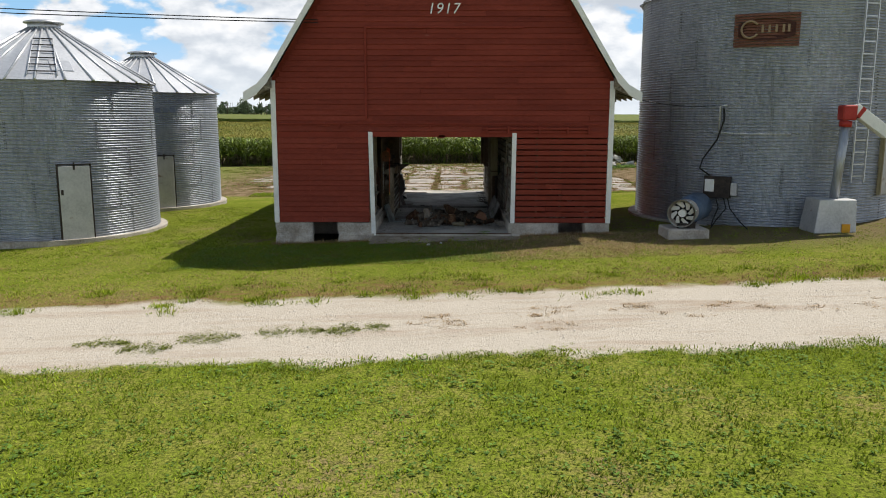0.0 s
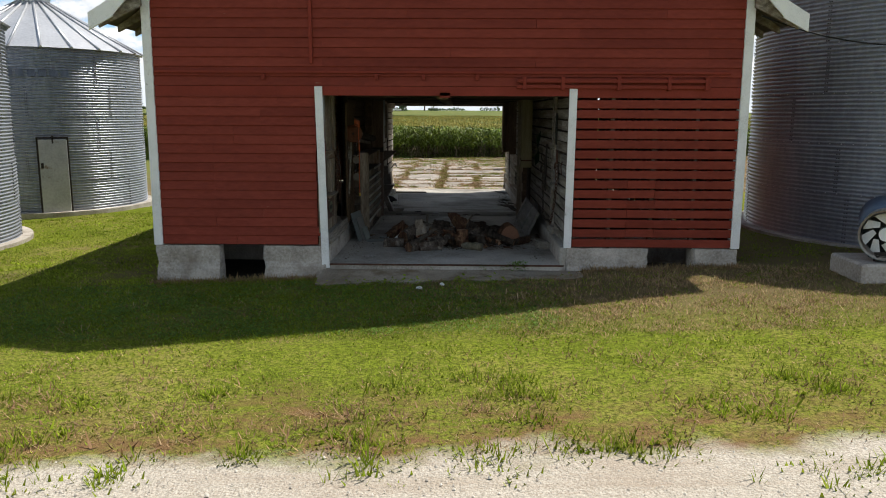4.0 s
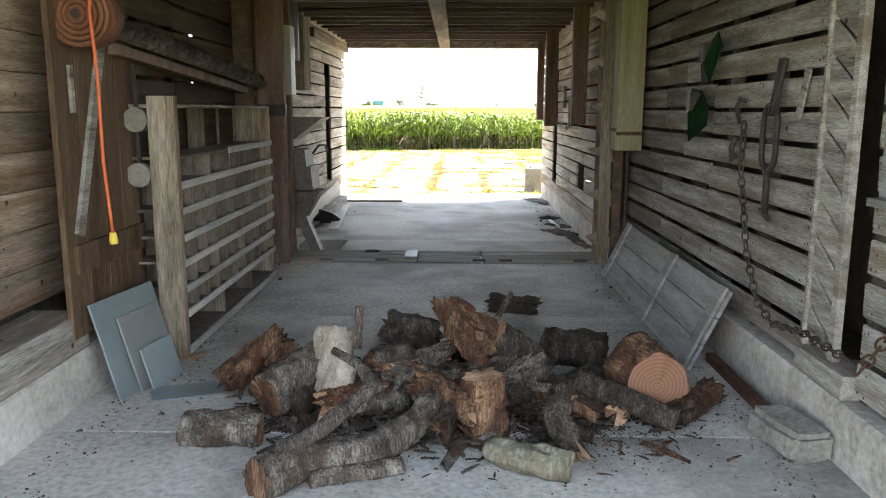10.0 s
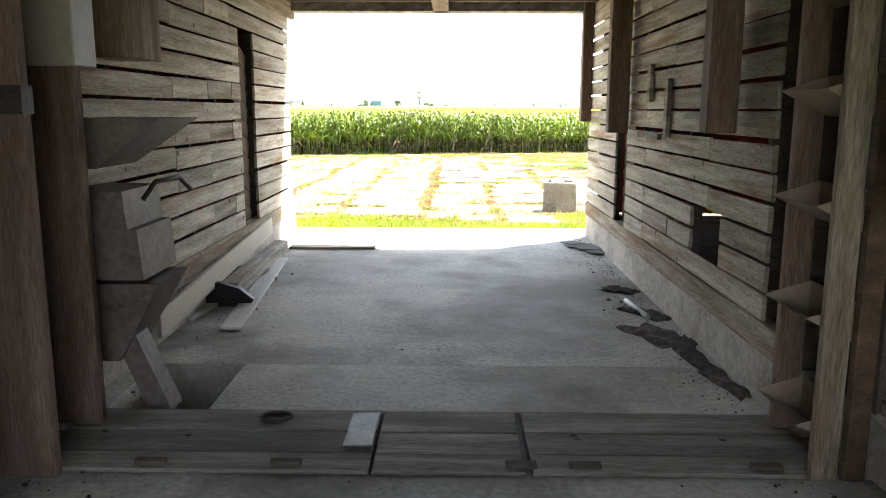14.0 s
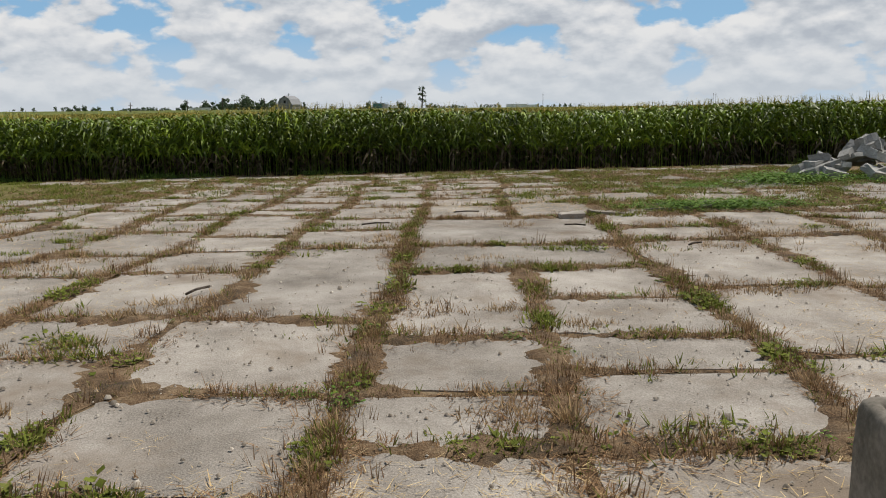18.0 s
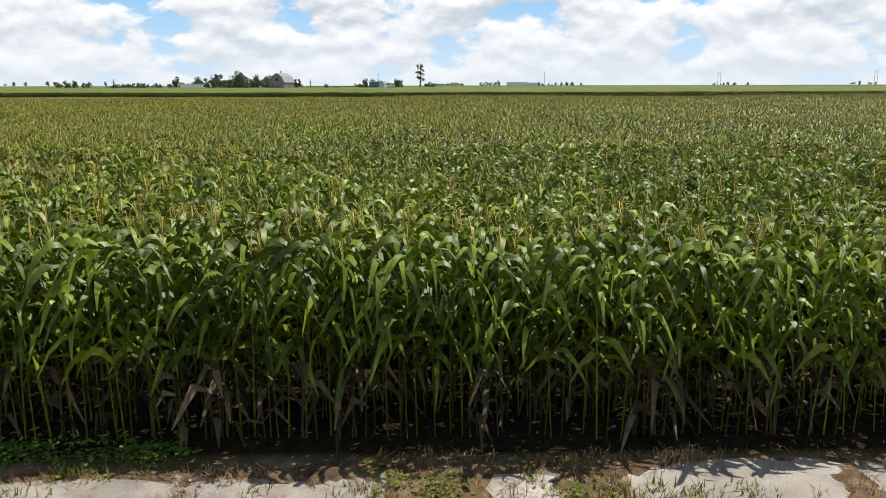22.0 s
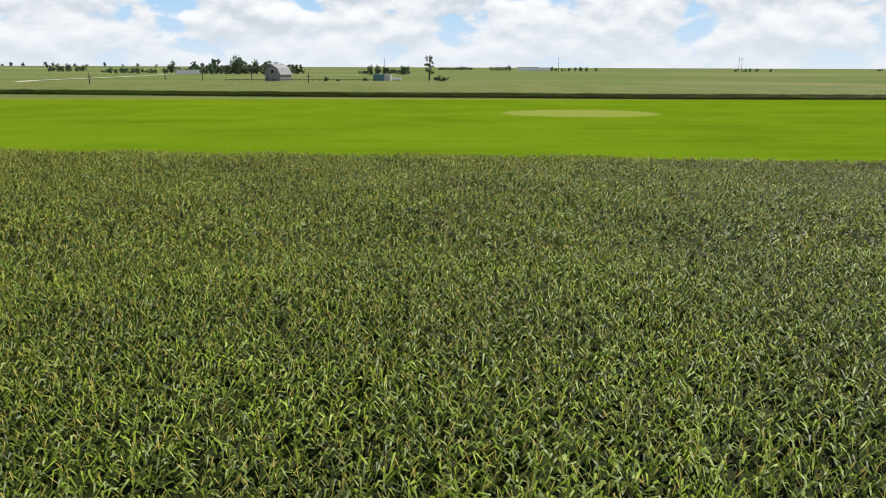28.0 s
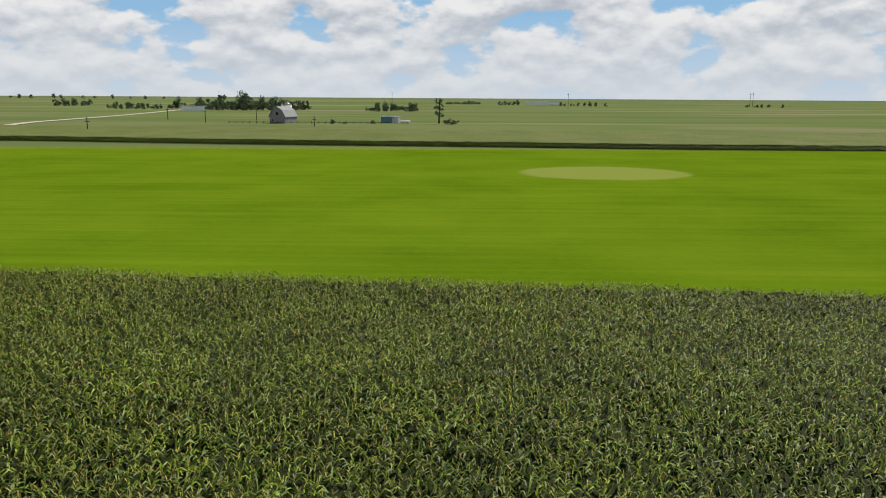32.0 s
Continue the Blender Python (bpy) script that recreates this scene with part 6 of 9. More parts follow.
litter("dirt_litter", 900, ((1.50, 2.2, 0.05, 1.6, 0.35), (-1.50, 1.3, 0.06, 0.9, 0.3), (1.42, 7.2, 0.08, 0.9, 0.2), (-1.3, 2.4, 0.12, 0.3, 0.15)), 0.009, surf("dirt_flake", [(0.035, 0.028, 0.02), (0.09, 0.07, 0.05), (0.15, 0.13, 0.10)], 8, 30, 0.95, 0.2, island=True, vary=0.4), "dry dirt, leaves and wood flakes along the curbs", 6, 0.25)
litter("floor_crumbs", 240, ((0.0, 4.2, 0.9, 1.2, 0.5), (0.0, 8.0, 1.0, 1.6, 0.5)), 0.007, MATS["dirt_flake"], "scattered dark crumbs on the concrete floor", 7, 0.3)
# ---- firewood pile ----
PALE = surf("pale_wood", [(0.14, 0.11, 0.08), (0.28, 0.235, 0.185), (0.42, 0.37, 0.305)], 4, 30, 0.85, 0.4, (3, 3, 0.5))
CHAR = surf("dark_rotten_wood", [(0.015, 0.012, 0.010), (0.04, 0.03, 0.022), (0.09, 0.05, 0.03)], 4, 30, 0.9, 0.8, (3, 3, 0.8))
MOSS = surf("mossy_bark", [(0.05, 0.045, 0.025), (0.14, 0.122, 0.083), (0.27, 0.245, 0.19)], 4, 30, 0.9, 0.9, (2, 2, 0.6))
rl = random.Random(77)


def firewood(name, label, skin, cut, rad, pts, jag=False, furrow=1.0):
    """A piece of wood along pts with lumpy bark and two end faces; jag: broken, splintered outline."""
    pts = [Vector(p) for p in pts]
    rads = [r * 1.13 for r in rad] if isinstance(rad, tuple) else [rad * 1.13] * len(pts)
    while len(pts) < 17:
        k = max(range(len(pts) - 1), key=lambda i: (pts[i + 1] - pts[i]).length)
        pts.insert(k + 1, pts[k].lerp(pts[k + 1], 0.5))
        rads.insert(k + 1, (rads[k] + rads[k + 1]) / 2)
    base = pts[0].copy()
    bm = bmesh.new()
    seg = 30
    ph = rl.uniform(0, 9)
    rings = []
    ref = Vector((0, 0, 1)) if abs((pts[-1] - pts[0]).normalized().z) < 0.85 else Vector((1, 0, 0))
    for i, p in enumerate(pts):
        d = (pts[min(i + 1, len(pts) - 1)] - pts[max(i - 1, 0)]).normalized()
        u = d.cross(ref).normalized()
        w = u.cross(d).normalized()
        ring = []
        for k in range(seg):
            a = 2 * math.pi * k / seg
            r = rads[i] * (1 + 0.06 * math.sin(3 * a + ph) + 0.05 * math.sin(5 * a + 2 * ph + i * 0.7) + rl.uniform(-0.02, 0.02) + (0.22 * noise.noise(Vector((math.cos(a) * 2.1, math.sin(a) * 2.1, ph + i * 0.06))) if jag else 0.0))
            e = d * (0.11 * noise.noise(Vector((math.cos(a) * 3.0, math.sin(a) * 3.0, ph * 3 + i))) if jag and i in (0, 1, len(pts) - 2, len(pts) - 1) else rl.uniform(-0.003, 0.003))
            q = p + u * math.cos(a) * r + w * math.sin(a) * r + e - base
            q += noise.noise_vector(q * 9.0 + Vector((ph, 0, 0))) * rads[i] * 0.16 + noise.noise_vector(q * 38.0) * rads[i] * 0.06
            # furrows that run along the piece
            fur = abs(noise.noise(Vector((math.cos(a) * 4.2 + ph, math.sin(a) * 4.2, i * 0.22 + ph))))
            q -= (u * math.cos(a) + w * math.sin(a)) * rads[i] * (0.26 if jag else 0.22) * furrow * max(0.0, 0.20 - fur) / 0.20
            q.z = max(q.z, 0.002 - base.z)
            ring.append(bm.verts.new(q))
        rings.append(ring)
    for a, b in zip(rings, rings[1:]):
        for k in range(seg):
            f = bm.faces.new((a[k], a[(k + 1) % seg], b[(k + 1) % seg], b[k]))
            f.smooth = not jag
    for ring, q in ((rings[0][::-1], pts[0] - base), (rings[-1], pts[-1] - base)):
        c = bm.verts.new(Vector((q.x, q.y, max(q.z, 0.004 - base.z))))
        for k in range(seg):
            f = bm.faces.new((ring[k], ring[(k + 1) % seg], c))
            f.material_index = 1
    ob = new(name, mesh_from(bm, name, skin, cut))
    ob.location = base
    return tagged(ob, label, name, "firewood pile")


firewood("log", "short round log in grey bark", BARKG, CUTW, 0.068, [(-1.03, 1.43, 0.07), (-0.70, 1.44, 0.07)])
firewood("log", "thick grey-barked log lying in the pile", BARKG, SPLIT, 0.095, [(-0.73, 1.66, 0.13), (-0.51, 1.97, 0.22)])
firewood("log", "pale debarked log with a red-brown sawn end", PALE, CUTW, 0.082, [(-0.41, 1.74, 0.12), (-0.46, 1.94, 0.36)])
firewood("log", "rotten reddish broken log", SPLIT, SPLIT, 0.07, [(-0.98, 1.90, 0.12), (-0.86, 2.03, 0.20), (-0.73, 2.03, 0.30)], jag=True)
firewood("log", "long crooked grey-barked limb", BARKG, SPLIT, (0.075, 0.07, 0.062, 0.055, 0.045), [(-0.59, 0.96, 0.07), (-0.46, 1.13, 0.07), (-0.18, 1.24, 0.08), (-0.03, 1.42, 0.11), (0.04, 1.54, 0.18)])
firewood("branch", "thin forked bare branch on top of the logs", BARKG, CUTW, (0.034, 0.03, 0.028, 0.032, 0.02, 0.015), [(-0.56, 1.07, 0.12), (-0.38, 1.15, 0.20), (-0.25, 1.28, 0.28), (-0.18, 1.28, 0.32), (-0.26, 1.40, 0.37), (-0.38, 1.45, 0.42)])
firewood("log", "thin flat split stick of firewood", BARKG, SPLIT, 0.032, [(-0.42, 1.06, 0.03), (-0.07, 1.19, 0.03)])
firewood("log", "short grey knotted log", BARKG, CUTW, 0.062, [(-0.14, 1.89, 0.15), (0.16, 1.81, 0.12)], jag=True)
firewood("stump", "upright split stump with a brown sawn top", SPLIT, CUTW, 0.088, [(0.28, 1.55, 0.00), (0.26, 1.57, 0.28)], furrow=1.6)
firewood("log", "large splintered split trunk piece", SPLIT, SPLIT, (0.06, 0.1, 0.1), [(0.09, 2.11, 0.45), (0.19, 2.04, 0.34), (0.31, 1.99, 0.22)], jag=True)
firewood("log", "split log with an orange-brown sawn end", BARK, CUTW, 0.08, [(0.33, 1.99, 0.32), (0.57, 2.01, 0.14)])
firewood("stick", "short weathered grey stick", BARKG, CUTW, 0.014, [(0.46, 2.68, 0.38), (0.36, 2.40, 0.30)])
firewood("log", "dark charred block of wood on the concrete", CHAR, CHAR, 0.065, [(0.40, 3.71, 0.06), (0.69, 3.62, 0.06)], jag=True)
firewood("log", "heavy dark-barked log on the concrete", BARK, BARK, 0.095, [(0.63, 2.52, 0.11), (0.96, 2.41, 0.11)])
firewood("log", "wide bark slab leaning on the pile", SPLIT, BARK, 0.06, [(1.17, 1.70, 0.06), (1.39, 1.95, 0.06)], jag=True)
firewood("log", "long dark-barked stick of firewood", BARK, CUTW, 0.047, [(0.70, 1.76, 0.19), (1.13, 1.62, 0.05)])
firewood("branch", "twisted forked branch stub", BARK, CUTW, (0.035, 0.05, 0.05, 0.035), [(0.61, 1.47, 0.22), (0.56, 1.40, 0.16), (0.58, 1.36, 0.10), (0.63, 1.28, 0.05)], jag=True)
firewood("stick", "short stub with a pale sawn end", SPLIT, PALE, 0.022, [(0.64, 1.53, 0.16), (0.75, 1.52, 0.10)])
firewood("log", "mossy pale-barked short log", MOSS, PALE, (0.05, 0.062, 0.055), [(0.28, 1.31, 0.05), (0.44, 1.18, 0.06), (0.59, 1.14, 0.05)])
firewood("log", "dark-barked log deep in the pile", BARK, BARK, 0.085, [(-0.23, 2.53, 0.22), (0.02, 2.35, 0.20)], jag=True)
firewood("log", "dark-barked log deep in the pile", BARK, CUTW, 0.08, [(-0.26, 1.99, 0.16), (-0.09, 2.06, 0.22)])
firewood("log", "grey-barked log deep in the pile", BARKG, CUTW, 0.05, [(-0.33, 1.66, 0.10), (-0.08, 1.75, 0.09)])
firewood("log", "broken grey knotty chunk", BARKG, SPLIT, 0.065, [(0.38, 1.79, 0.13), (0.53, 1.92, 0.20)], jag=True)
firewood("log", "dark-barked log deep in the pile", BARK, SPLIT, 0.04, [(0.39, 1.85, 0.05), (0.59, 1.74, 0.05)])
firewood("log", "dark-barked log deep in the pile", BARK, BARK, 0.06, [(-0.00, 1.67, 0.06), (0.16, 1.94, 0.12)])
firewood("log", "dark-barked log deep in the pile", BARK, BARK, 0.08, [(-0.62, 1.74, 0.08), (-0.38, 2.09, 0.10)])
firewood("log", "dark-barked log deep in the pile", BARK, CUTW, 0.07, [(-0.09, 2.17, 0.08), (0.29, 2.47, 0.14)])
firewood("log", "dark-barked log deep in the pile", BARK, SPLIT, 0.07, [(0.52, 1.80, 0.07), (0.99, 2.20, 0.08)])
firewood("branch", "upright dark broken branch stub", BARK, BARK, (0.02, 0.016), [(-0.34, 1.93, 0.28), (-0.33, 1.96, 0.48)])
rl2 = random.Random(88)
for i in range(22):
    x, y = rl2.gauss(0.12, 0.42), rl2.gauss(1.85, 0.20)
    x = max(-0.75, min(0.98, x))
    y = max(1.48, min(2.45, y))
    a, ln, r = rl2.uniform(0, 3.14), rl2.uniform(0.22, 0.42), rl2.uniform(0.035, 0.075)
    z = r + rl2.uniform(0.0, 0.13) * max(0.0, 1 - abs(x - 0.1))
    dx, dy = math.cos(a) * ln / 2, math.sin(a) * ln / 2
    skin, cut, lab = rl2.choice(((BARK, CUTW, "dark-barked split log in the heap"), (BARK, SPLIT, "rough dark-barked billet in the heap"), (SPLIT, CUTW, "split red-brown billet in the heap"), (CHAR, SPLIT, "black rotten chunk in the heap"), (BARKG, CUTW, "grey-barked billet in the heap")))
    firewood("log", lab, skin, cut, (r, r * 1.1, r * 0.9), [(x - dx, y - dy, z), (x, y, z + 0.02), (x + dx, y + dy, z + rl2.uniform(-0.02, 0.06))], jag=rl2.random() < 0.6)
spv = np.array([(-0.5, -0.06, -0.04), (-0.42, 0.06, -0.03), (-0.46, 0.0, 0.06), (0.5, -0.03, 0.0), (0.45, 0.04, 0.02), (0.0, -0.09, 0.01), (0.05, 0.09, 0.0), (0.0, 0.0, 0.085)])
spf = np.array([(0, 5, 7, 2), (5, 3, 4, 7), (2, 7, 6, 1), (7, 4, 3, 6)])
rs = np.random.RandomState(19)
for nm, lab, mat, n, s0 in (("bark_litter", "dark bark crumbs and splinters under the firewood", CHAR, 900, 0.075), ("bark_litter", "red-brown splinters and broken bark in the firewood", SPLIT, 420, 0.10), ("twigs", "grey broken twigs strewn through the firewood", BARKG, 150, 0.17)):
    px, py = rs.normal(0.12, 0.46, n), rs.normal(1.80, 0.22, n)
    heap = np.exp(-((px - 0.12) / 0.62) ** 2 - ((py - 1.9) / 0.34) ** 2)
    ok = (px > -1.05) & (px < 1.30) & (py > 1.05)
    P = np.column_stack([px, py, 0.006 + rs.rand(n) ** 1.5 * 0.20 * heap])[ok]
    v, f = spread(spv, spf, P, rs.uniform(0, 6.28, len(P)), s0 * np.exp(rs.normal(0, 0.4, len(P))), rs.normal(0, 0.22, (len(P), 2)))
    v[:, 2] = np.maximum(v[:, 2], 0.002)
    big(nm, v, f, mat, lab, "bark litter")
RINGS = bpy.data.materials.new("sawn_stump_face")
RINGS.use_nodes = True
_n, _l = RINGS.node_tree.nodes, RINGS.node_tree.links
_c = _n.new("ShaderNodeTexCoord")
_w = _n.new("ShaderNodeTexWave")
_w.wave_type, _w.rings_direction = "RINGS", "Z"
_w.inputs["Scale"].default_value, _w.inputs["Distortion"].default_value, _w.inputs["Detail"].default_value, _w.inputs["Detail Scale"].default_value = 17.0, 2.6, 6.0, 2.4
_r = _n.new("ShaderNodeValToRGB")
_r.color_ramp.elements[0].color, _r.color_ramp.elements[1].color = (0.16, 0.072, 0.040, 1), (0.225, 0.108, 0.062, 1)
_l.new(_c.outputs["Object"], _w.inputs["Vector"])
_l.new(_w.outputs["Fac"], _r.inputs[0])
_l.new(_r.outputs[0], _n["Principled BSDF"].inputs["Base Color"])
_n["Principled BSDF"].inputs["Roughness"].default_value = 0.85
stump = firewood("stump", "thick sawn log round with a red-brown ringed face", SPLIT, RINGS, (0.135, 0.14, 0.15), [(0, 0, 0), (0, 0, 0.14), (0, 0, 0.27)], furrow=0.25)
stump.location = (0, 0, 0)
stump.matrix_world = Matrix.Translation((1.07, 1.74, 0.165)) @ Vector((-0.12, 0.95, -0.03)).to_track_quat("Z", "Y").to_matrix().to_4x4()
# ---- facade details ----
numerals = bpy.data.curves.new("year_numerals", "FONT")
numerals.body, numerals.size, numerals.extrude, numerals.shear, numerals.space_character = "1917", 0.36, 0.012, 0.18, 1.12
numerals.align_x = "CENTER"
nob = new("year_numerals", numerals)
nob.matrix_world = pose(0.02, -0.04, 5.40, 90, 0, 0)
nob.data.materials.append(WHITE)
tagged(nob, "white painted year numerals fixed to the gable", "numerals")
track = holder("door_track", "red-painted sliding door track on the gable wall", "door track", (1.0, -0.03, 2.56))
boxpart("rail", track, REDDK, 0.0, 2.7, -0.07, -0.005, 0.05, 0.10, bev=0.004)
boxpart("rail", track, REDDK, 0.0, 2.7, -0.05, -0.005, -0.03, 0.02, bev=0.004)
for x in (0.08, 0.62, 1.4, 2.1, 2.62):
    boxpart("bracket", track, REDDK, x, x + 0.05, -0.08, 0.0, -0.05, 0.13, bev=0.004)
seam = holder("loft_door", "red board loft door with battens flush in the gable", "door", (-1.92, -0.03, 2.86))
boxpart("batten", seam, REDDK, 0.0, 0.05, -0.035, 0.0, 0.0, 2.25, bev=0.004)
boxpart("top_batten", seam, REDDK, 0.051, 3.9, -0.03, 0.0, 2.19, 2.25, bev=0.004)
boxpart("bottom_batten", seam, REDDK, -2.2, 5.9, -0.028, 0.0, -0.13, -0.09, bev=0.004)
for x in (-2.6, -1.0, -0.34, 0.42):
    blkk = boxpart("wood_block", None, REDDK, x, x + 0.05, -0.075, -0.03, 2.64, 2.72, bev=0.005)
    tagged(blkk, "small red-painted block on the lintel", "block", "lintel blocks")

# ---- bin fittings ----
def on_bin(b, R, deg, z, depth=0.0):
    """A pose on a bin's wall: x along the wall to the right, y outwards into the bin, z up."""
    a = radians(deg)
    c = b.matrix_world.translation
    return Matrix.Translation((c.x + (R + depth) * math.cos(a), c.y + (R + depth) * math.sin(a), z)) @ Matrix.Rotation(a + math.pi / 2, 4, "Z")


def placed(ob, m):
    ob.matrix_world = m
    return ob


GREYM = surf("grey_sheet_steel", [(0.36, 0.36, 0.36), (0.46, 0.46, 0.46), (0.54, 0.54, 0.53)], 2, 20, 0.45, 0.05, metal=0.4, spots=(3, 0.64, 0.74, (0.22, 0.15, 0.10)))
for b, R, deg, z, w, h in ((bin1, 2.85, -54.5, -0.42, 0.78, 2.02), (bin2, 2.65, -58, -0.42, 0.66, 1.90)):
    d = placed(holder("bin_door", "dented grey sheet-steel access door of a grain bin", "door", group="bin doors"), on_bin(b, R, deg, z, 0.03))
    boxpart("leaf", d, GREYM, -w / 2, w / 2, -0.035, 0.0, 0, h, bev=0.01)
    for x in (-w / 2 - 0.04, w / 2):
        boxpart("frame", d, IRON, x, x + 0.04, -0.02, 0.06, -0.02, h + 0.03)
    boxpart("head_frame", d, IRON, -w / 2 - 0.04, w / 2 + 0.04, -0.03, 0.06, h + 0.031, h + 0.06)
    boxpart("latch", d, IRON, -0.02, 0.02, -0.06, -0.036, h - 0.10, h + 0.10)
    boxpart("handle", d, IRON, -w / 2 + 0.03, -w / 2 + 0.09, -0.065, -0.036, h * 0.62, h * 0.69)
lad = placed(holder("roof_ladder", "steel ladder rungs on a bin roof", "ladder"), Matrix.Translation((-11.6, 3.6, 0)) @ Matrix.Rotation(radians(24), 4, "Z"))
for i in range(6):
    f = 0.12 + 0.125 * i
    r = 2.95 + (0.42 - 2.95) * f
    zz = -0.5 + 4.36 + f * 1.54
    boxpart("rung", lad, IRON, -0.34 + 0.02 * i, 0.34 - 0.02 * i, -r - 0.02, -r + 0.02, zz + 0.03, zz + 0.06)
for s in (-1, 1):
    bm = bmesh.new()
    tube(bm, [(s * 0.36, -2.8, 3.98), (s * 0.24, -1.0, 5.07)], 0.02, 5)
    part("rail", bm, GALVR, lad)
ht = placed(boxpart("roof_hatch", None, GALVR, -0.28, 0.28, -0.3, 0.3, 0, 0.06, bev=0.02), Matrix.Translation((-10.30, 1.75, 4.22)) @ Matrix.Rotation(radians(35), 4, "Z") @ Matrix.Rotation(radians(29), 4, "X"))
tagged(ht, "raised square hatch lid on a bin roof", "hatch")
bars = placed(holder("bin_lettering", "worn dark painted lettering on a grain bin", "lettering"), on_bin(bin2, 2.65, -62, 3.05, 0.03))
for i in range(6):
    boxpart("bar", bars, surf("faded_lettering", [(0.13, 0.15, 0.20), (0.22, 0.24, 0.29)], 6, 40, 0.6, 0.05), -0.75 + 0.25 * i, -0.57 + 0.25 * i, -0.004, 0.0, 0, 0.15, m=None)

plate = placed(holder("bin_sign", "rusty brown louvred sign with a faded oval emblem", "sign"), on_bin(bin3, 3.5, -112.5, 4.65, 0.03))
RB = surf("rust_brown_sign", [(0.10, 0.045, 0.03), (0.16, 0.07, 0.045), (0.22, 0.10, 0.065)], 4, 30, 0.75, 0.15)
for i in range(12):
    bm = bmesh.new()
    pr2 = []
    for k in range(9):
        a = radians(-12.3 + 24.6 * k / 8)
        pr2.append((3.56 * math.sin(a), 3.56 - 3.56 * math.cos(a)))
    vs = [[bm.verts.new((x, y - off, i * 0.068 + zz)) for x, y in pr2] for off, zz in ((0.0, 0.06), (0.028, 0.0), (0.02, 0.0), (-0.008, 0.06))]
    for a, c in ((0, 1), (1, 2), (2, 3), (3, 0)):
        for k in range(8):
            bm.faces.new((vs[a][k], vs[a][k + 1], vs[c][k + 1], vs[c][k]))
    part("louvre", bm, RB, plate)
TANL = surf("faded_tan_paint", [(0.24, 0.17, 0.10), (0.34, 0.25, 0.16)], 6, 40, 0.7, 0.1)
DKB = surf("dark_brown_paint", [(0.045, 0.018, 0.014), (0.075, 0.03, 0.022)], 6, 40, 0.6, 0.05)
bm = bmesh.new()
ov = [(0.66 * max(-1, min(1, 1.25 * math.cos(a))), 0.41 + 0.26 * math.sin(a)) for a in np.linspace(0, 6.283, 37)[:-1]]
v0 = [bm.verts.new((x, 3.56 - math.sqrt(3.56 ** 2 - x * x) - 0.034, z)) for x, z in ov]
bm.faces.new(v0)
part("emblem", bm, DKB, plate, "dark brown emblem field")
bm = bmesh.new()
tube(bm, [(-0.38 + 0.2 * math.cos(a), 3.56 - math.sqrt(3.56 ** 2 - 0.14) - 0.05, 0.42 + 0.2 * math.sin(a)) for a in np.linspace(0.6, 5.7, 19)], 0.03, 6)
part("ring_mark", bm, TANL, plate, "faded tan ring mark")
for x in (-0.12, 0.04, 0.20, 0.36, 0.48):
    boxpart("bar", plate, TANL, x, x + 0.055, -0.045, -0.036, 0.34, 0.52)
streak = placed(holder("junction_box", "grey electrical boxes and conduit on a grain bin", "electrical box"), on_bin(bin3, 3.5, -127.5, 0.85, 0.02))
boxpart("panel", streak, IRON, -0.34, 0.34, -0.14, 0.0, 0, 0.56, bev=0.008)
boxpart("meter_cover", streak, WHITE, -0.30, -0.06, -0.17, -0.141, 0.16, 0.48, bev=0.008)
boxpart("side_box", streak, GREYM, 0.345, 0.5, -0.10, 0.0, 0.08, 0.40, bev=0.006)
bm = bmesh.new()
tube(bm, [(-0.05, -0.05, 1.7), (-0.05, -0.05, 2.35), (0.12, -0.05, 2.38)], 0.025, 8)
tube(bm, [(-0.18, -0.05, 1.66), (0.0, -0.05, 1.68), (0.6, 0.02, 1.66), (1.6, 0.36, 1.66)], 0.02, 8)
part("conduit", bm, GALVR, streak)
bm = bmesh.new()
tube(bm, [(0.06, -0.10, 2.3), (0.10, -0.16, 2.0), (-0.05, -0.16, 1.5), (-0.40, -0.14, 1.0), (-0.46, -0.14, 0.75), (-0.20, -0.12, 0.58)], 0.022, 7)
for k, (x0, x1, yy) in enumerate(((-0.2, -0.5, -0.5), (0.0, 0.1, -0.7), (0.2, 0.0, -0.5), (0.3, 1.1, -0.5))):
    tube(bm, [(x0, -0.12, 0.0), (x0 + 0.1, -0.2, -0.25), ((x0 + x1) / 2, yy * 0.6, -0.55), (x1, yy, -0.82)], 0.016, 6)
part("cable", bm, BLACK, streak, "looped black power cables")

tagged(boxpart("fan_pad", None, CONCW, 5.38, 6.36, -1.35, -0.45, -0.4, 0.30, bev=0.03), "square concrete pad beside the grain bin", "pad")
fan = holder("drying_fan", "round grain drying fan with white blades and blue duct", "fan", (5.85, -0.95, 0.30))
axis = Matrix.Translation((0, 0, 0.36)) @ Matrix.Rotation(radians(-28), 4, "Z")


def axial(bm, y0, y1, r0, r1, seg=28, caps=True):
    tube(bm, [axis @ Vector((0, y0, 0)), axis @ Vector((0, y1, 0))], [r0, r1], seg, caps)


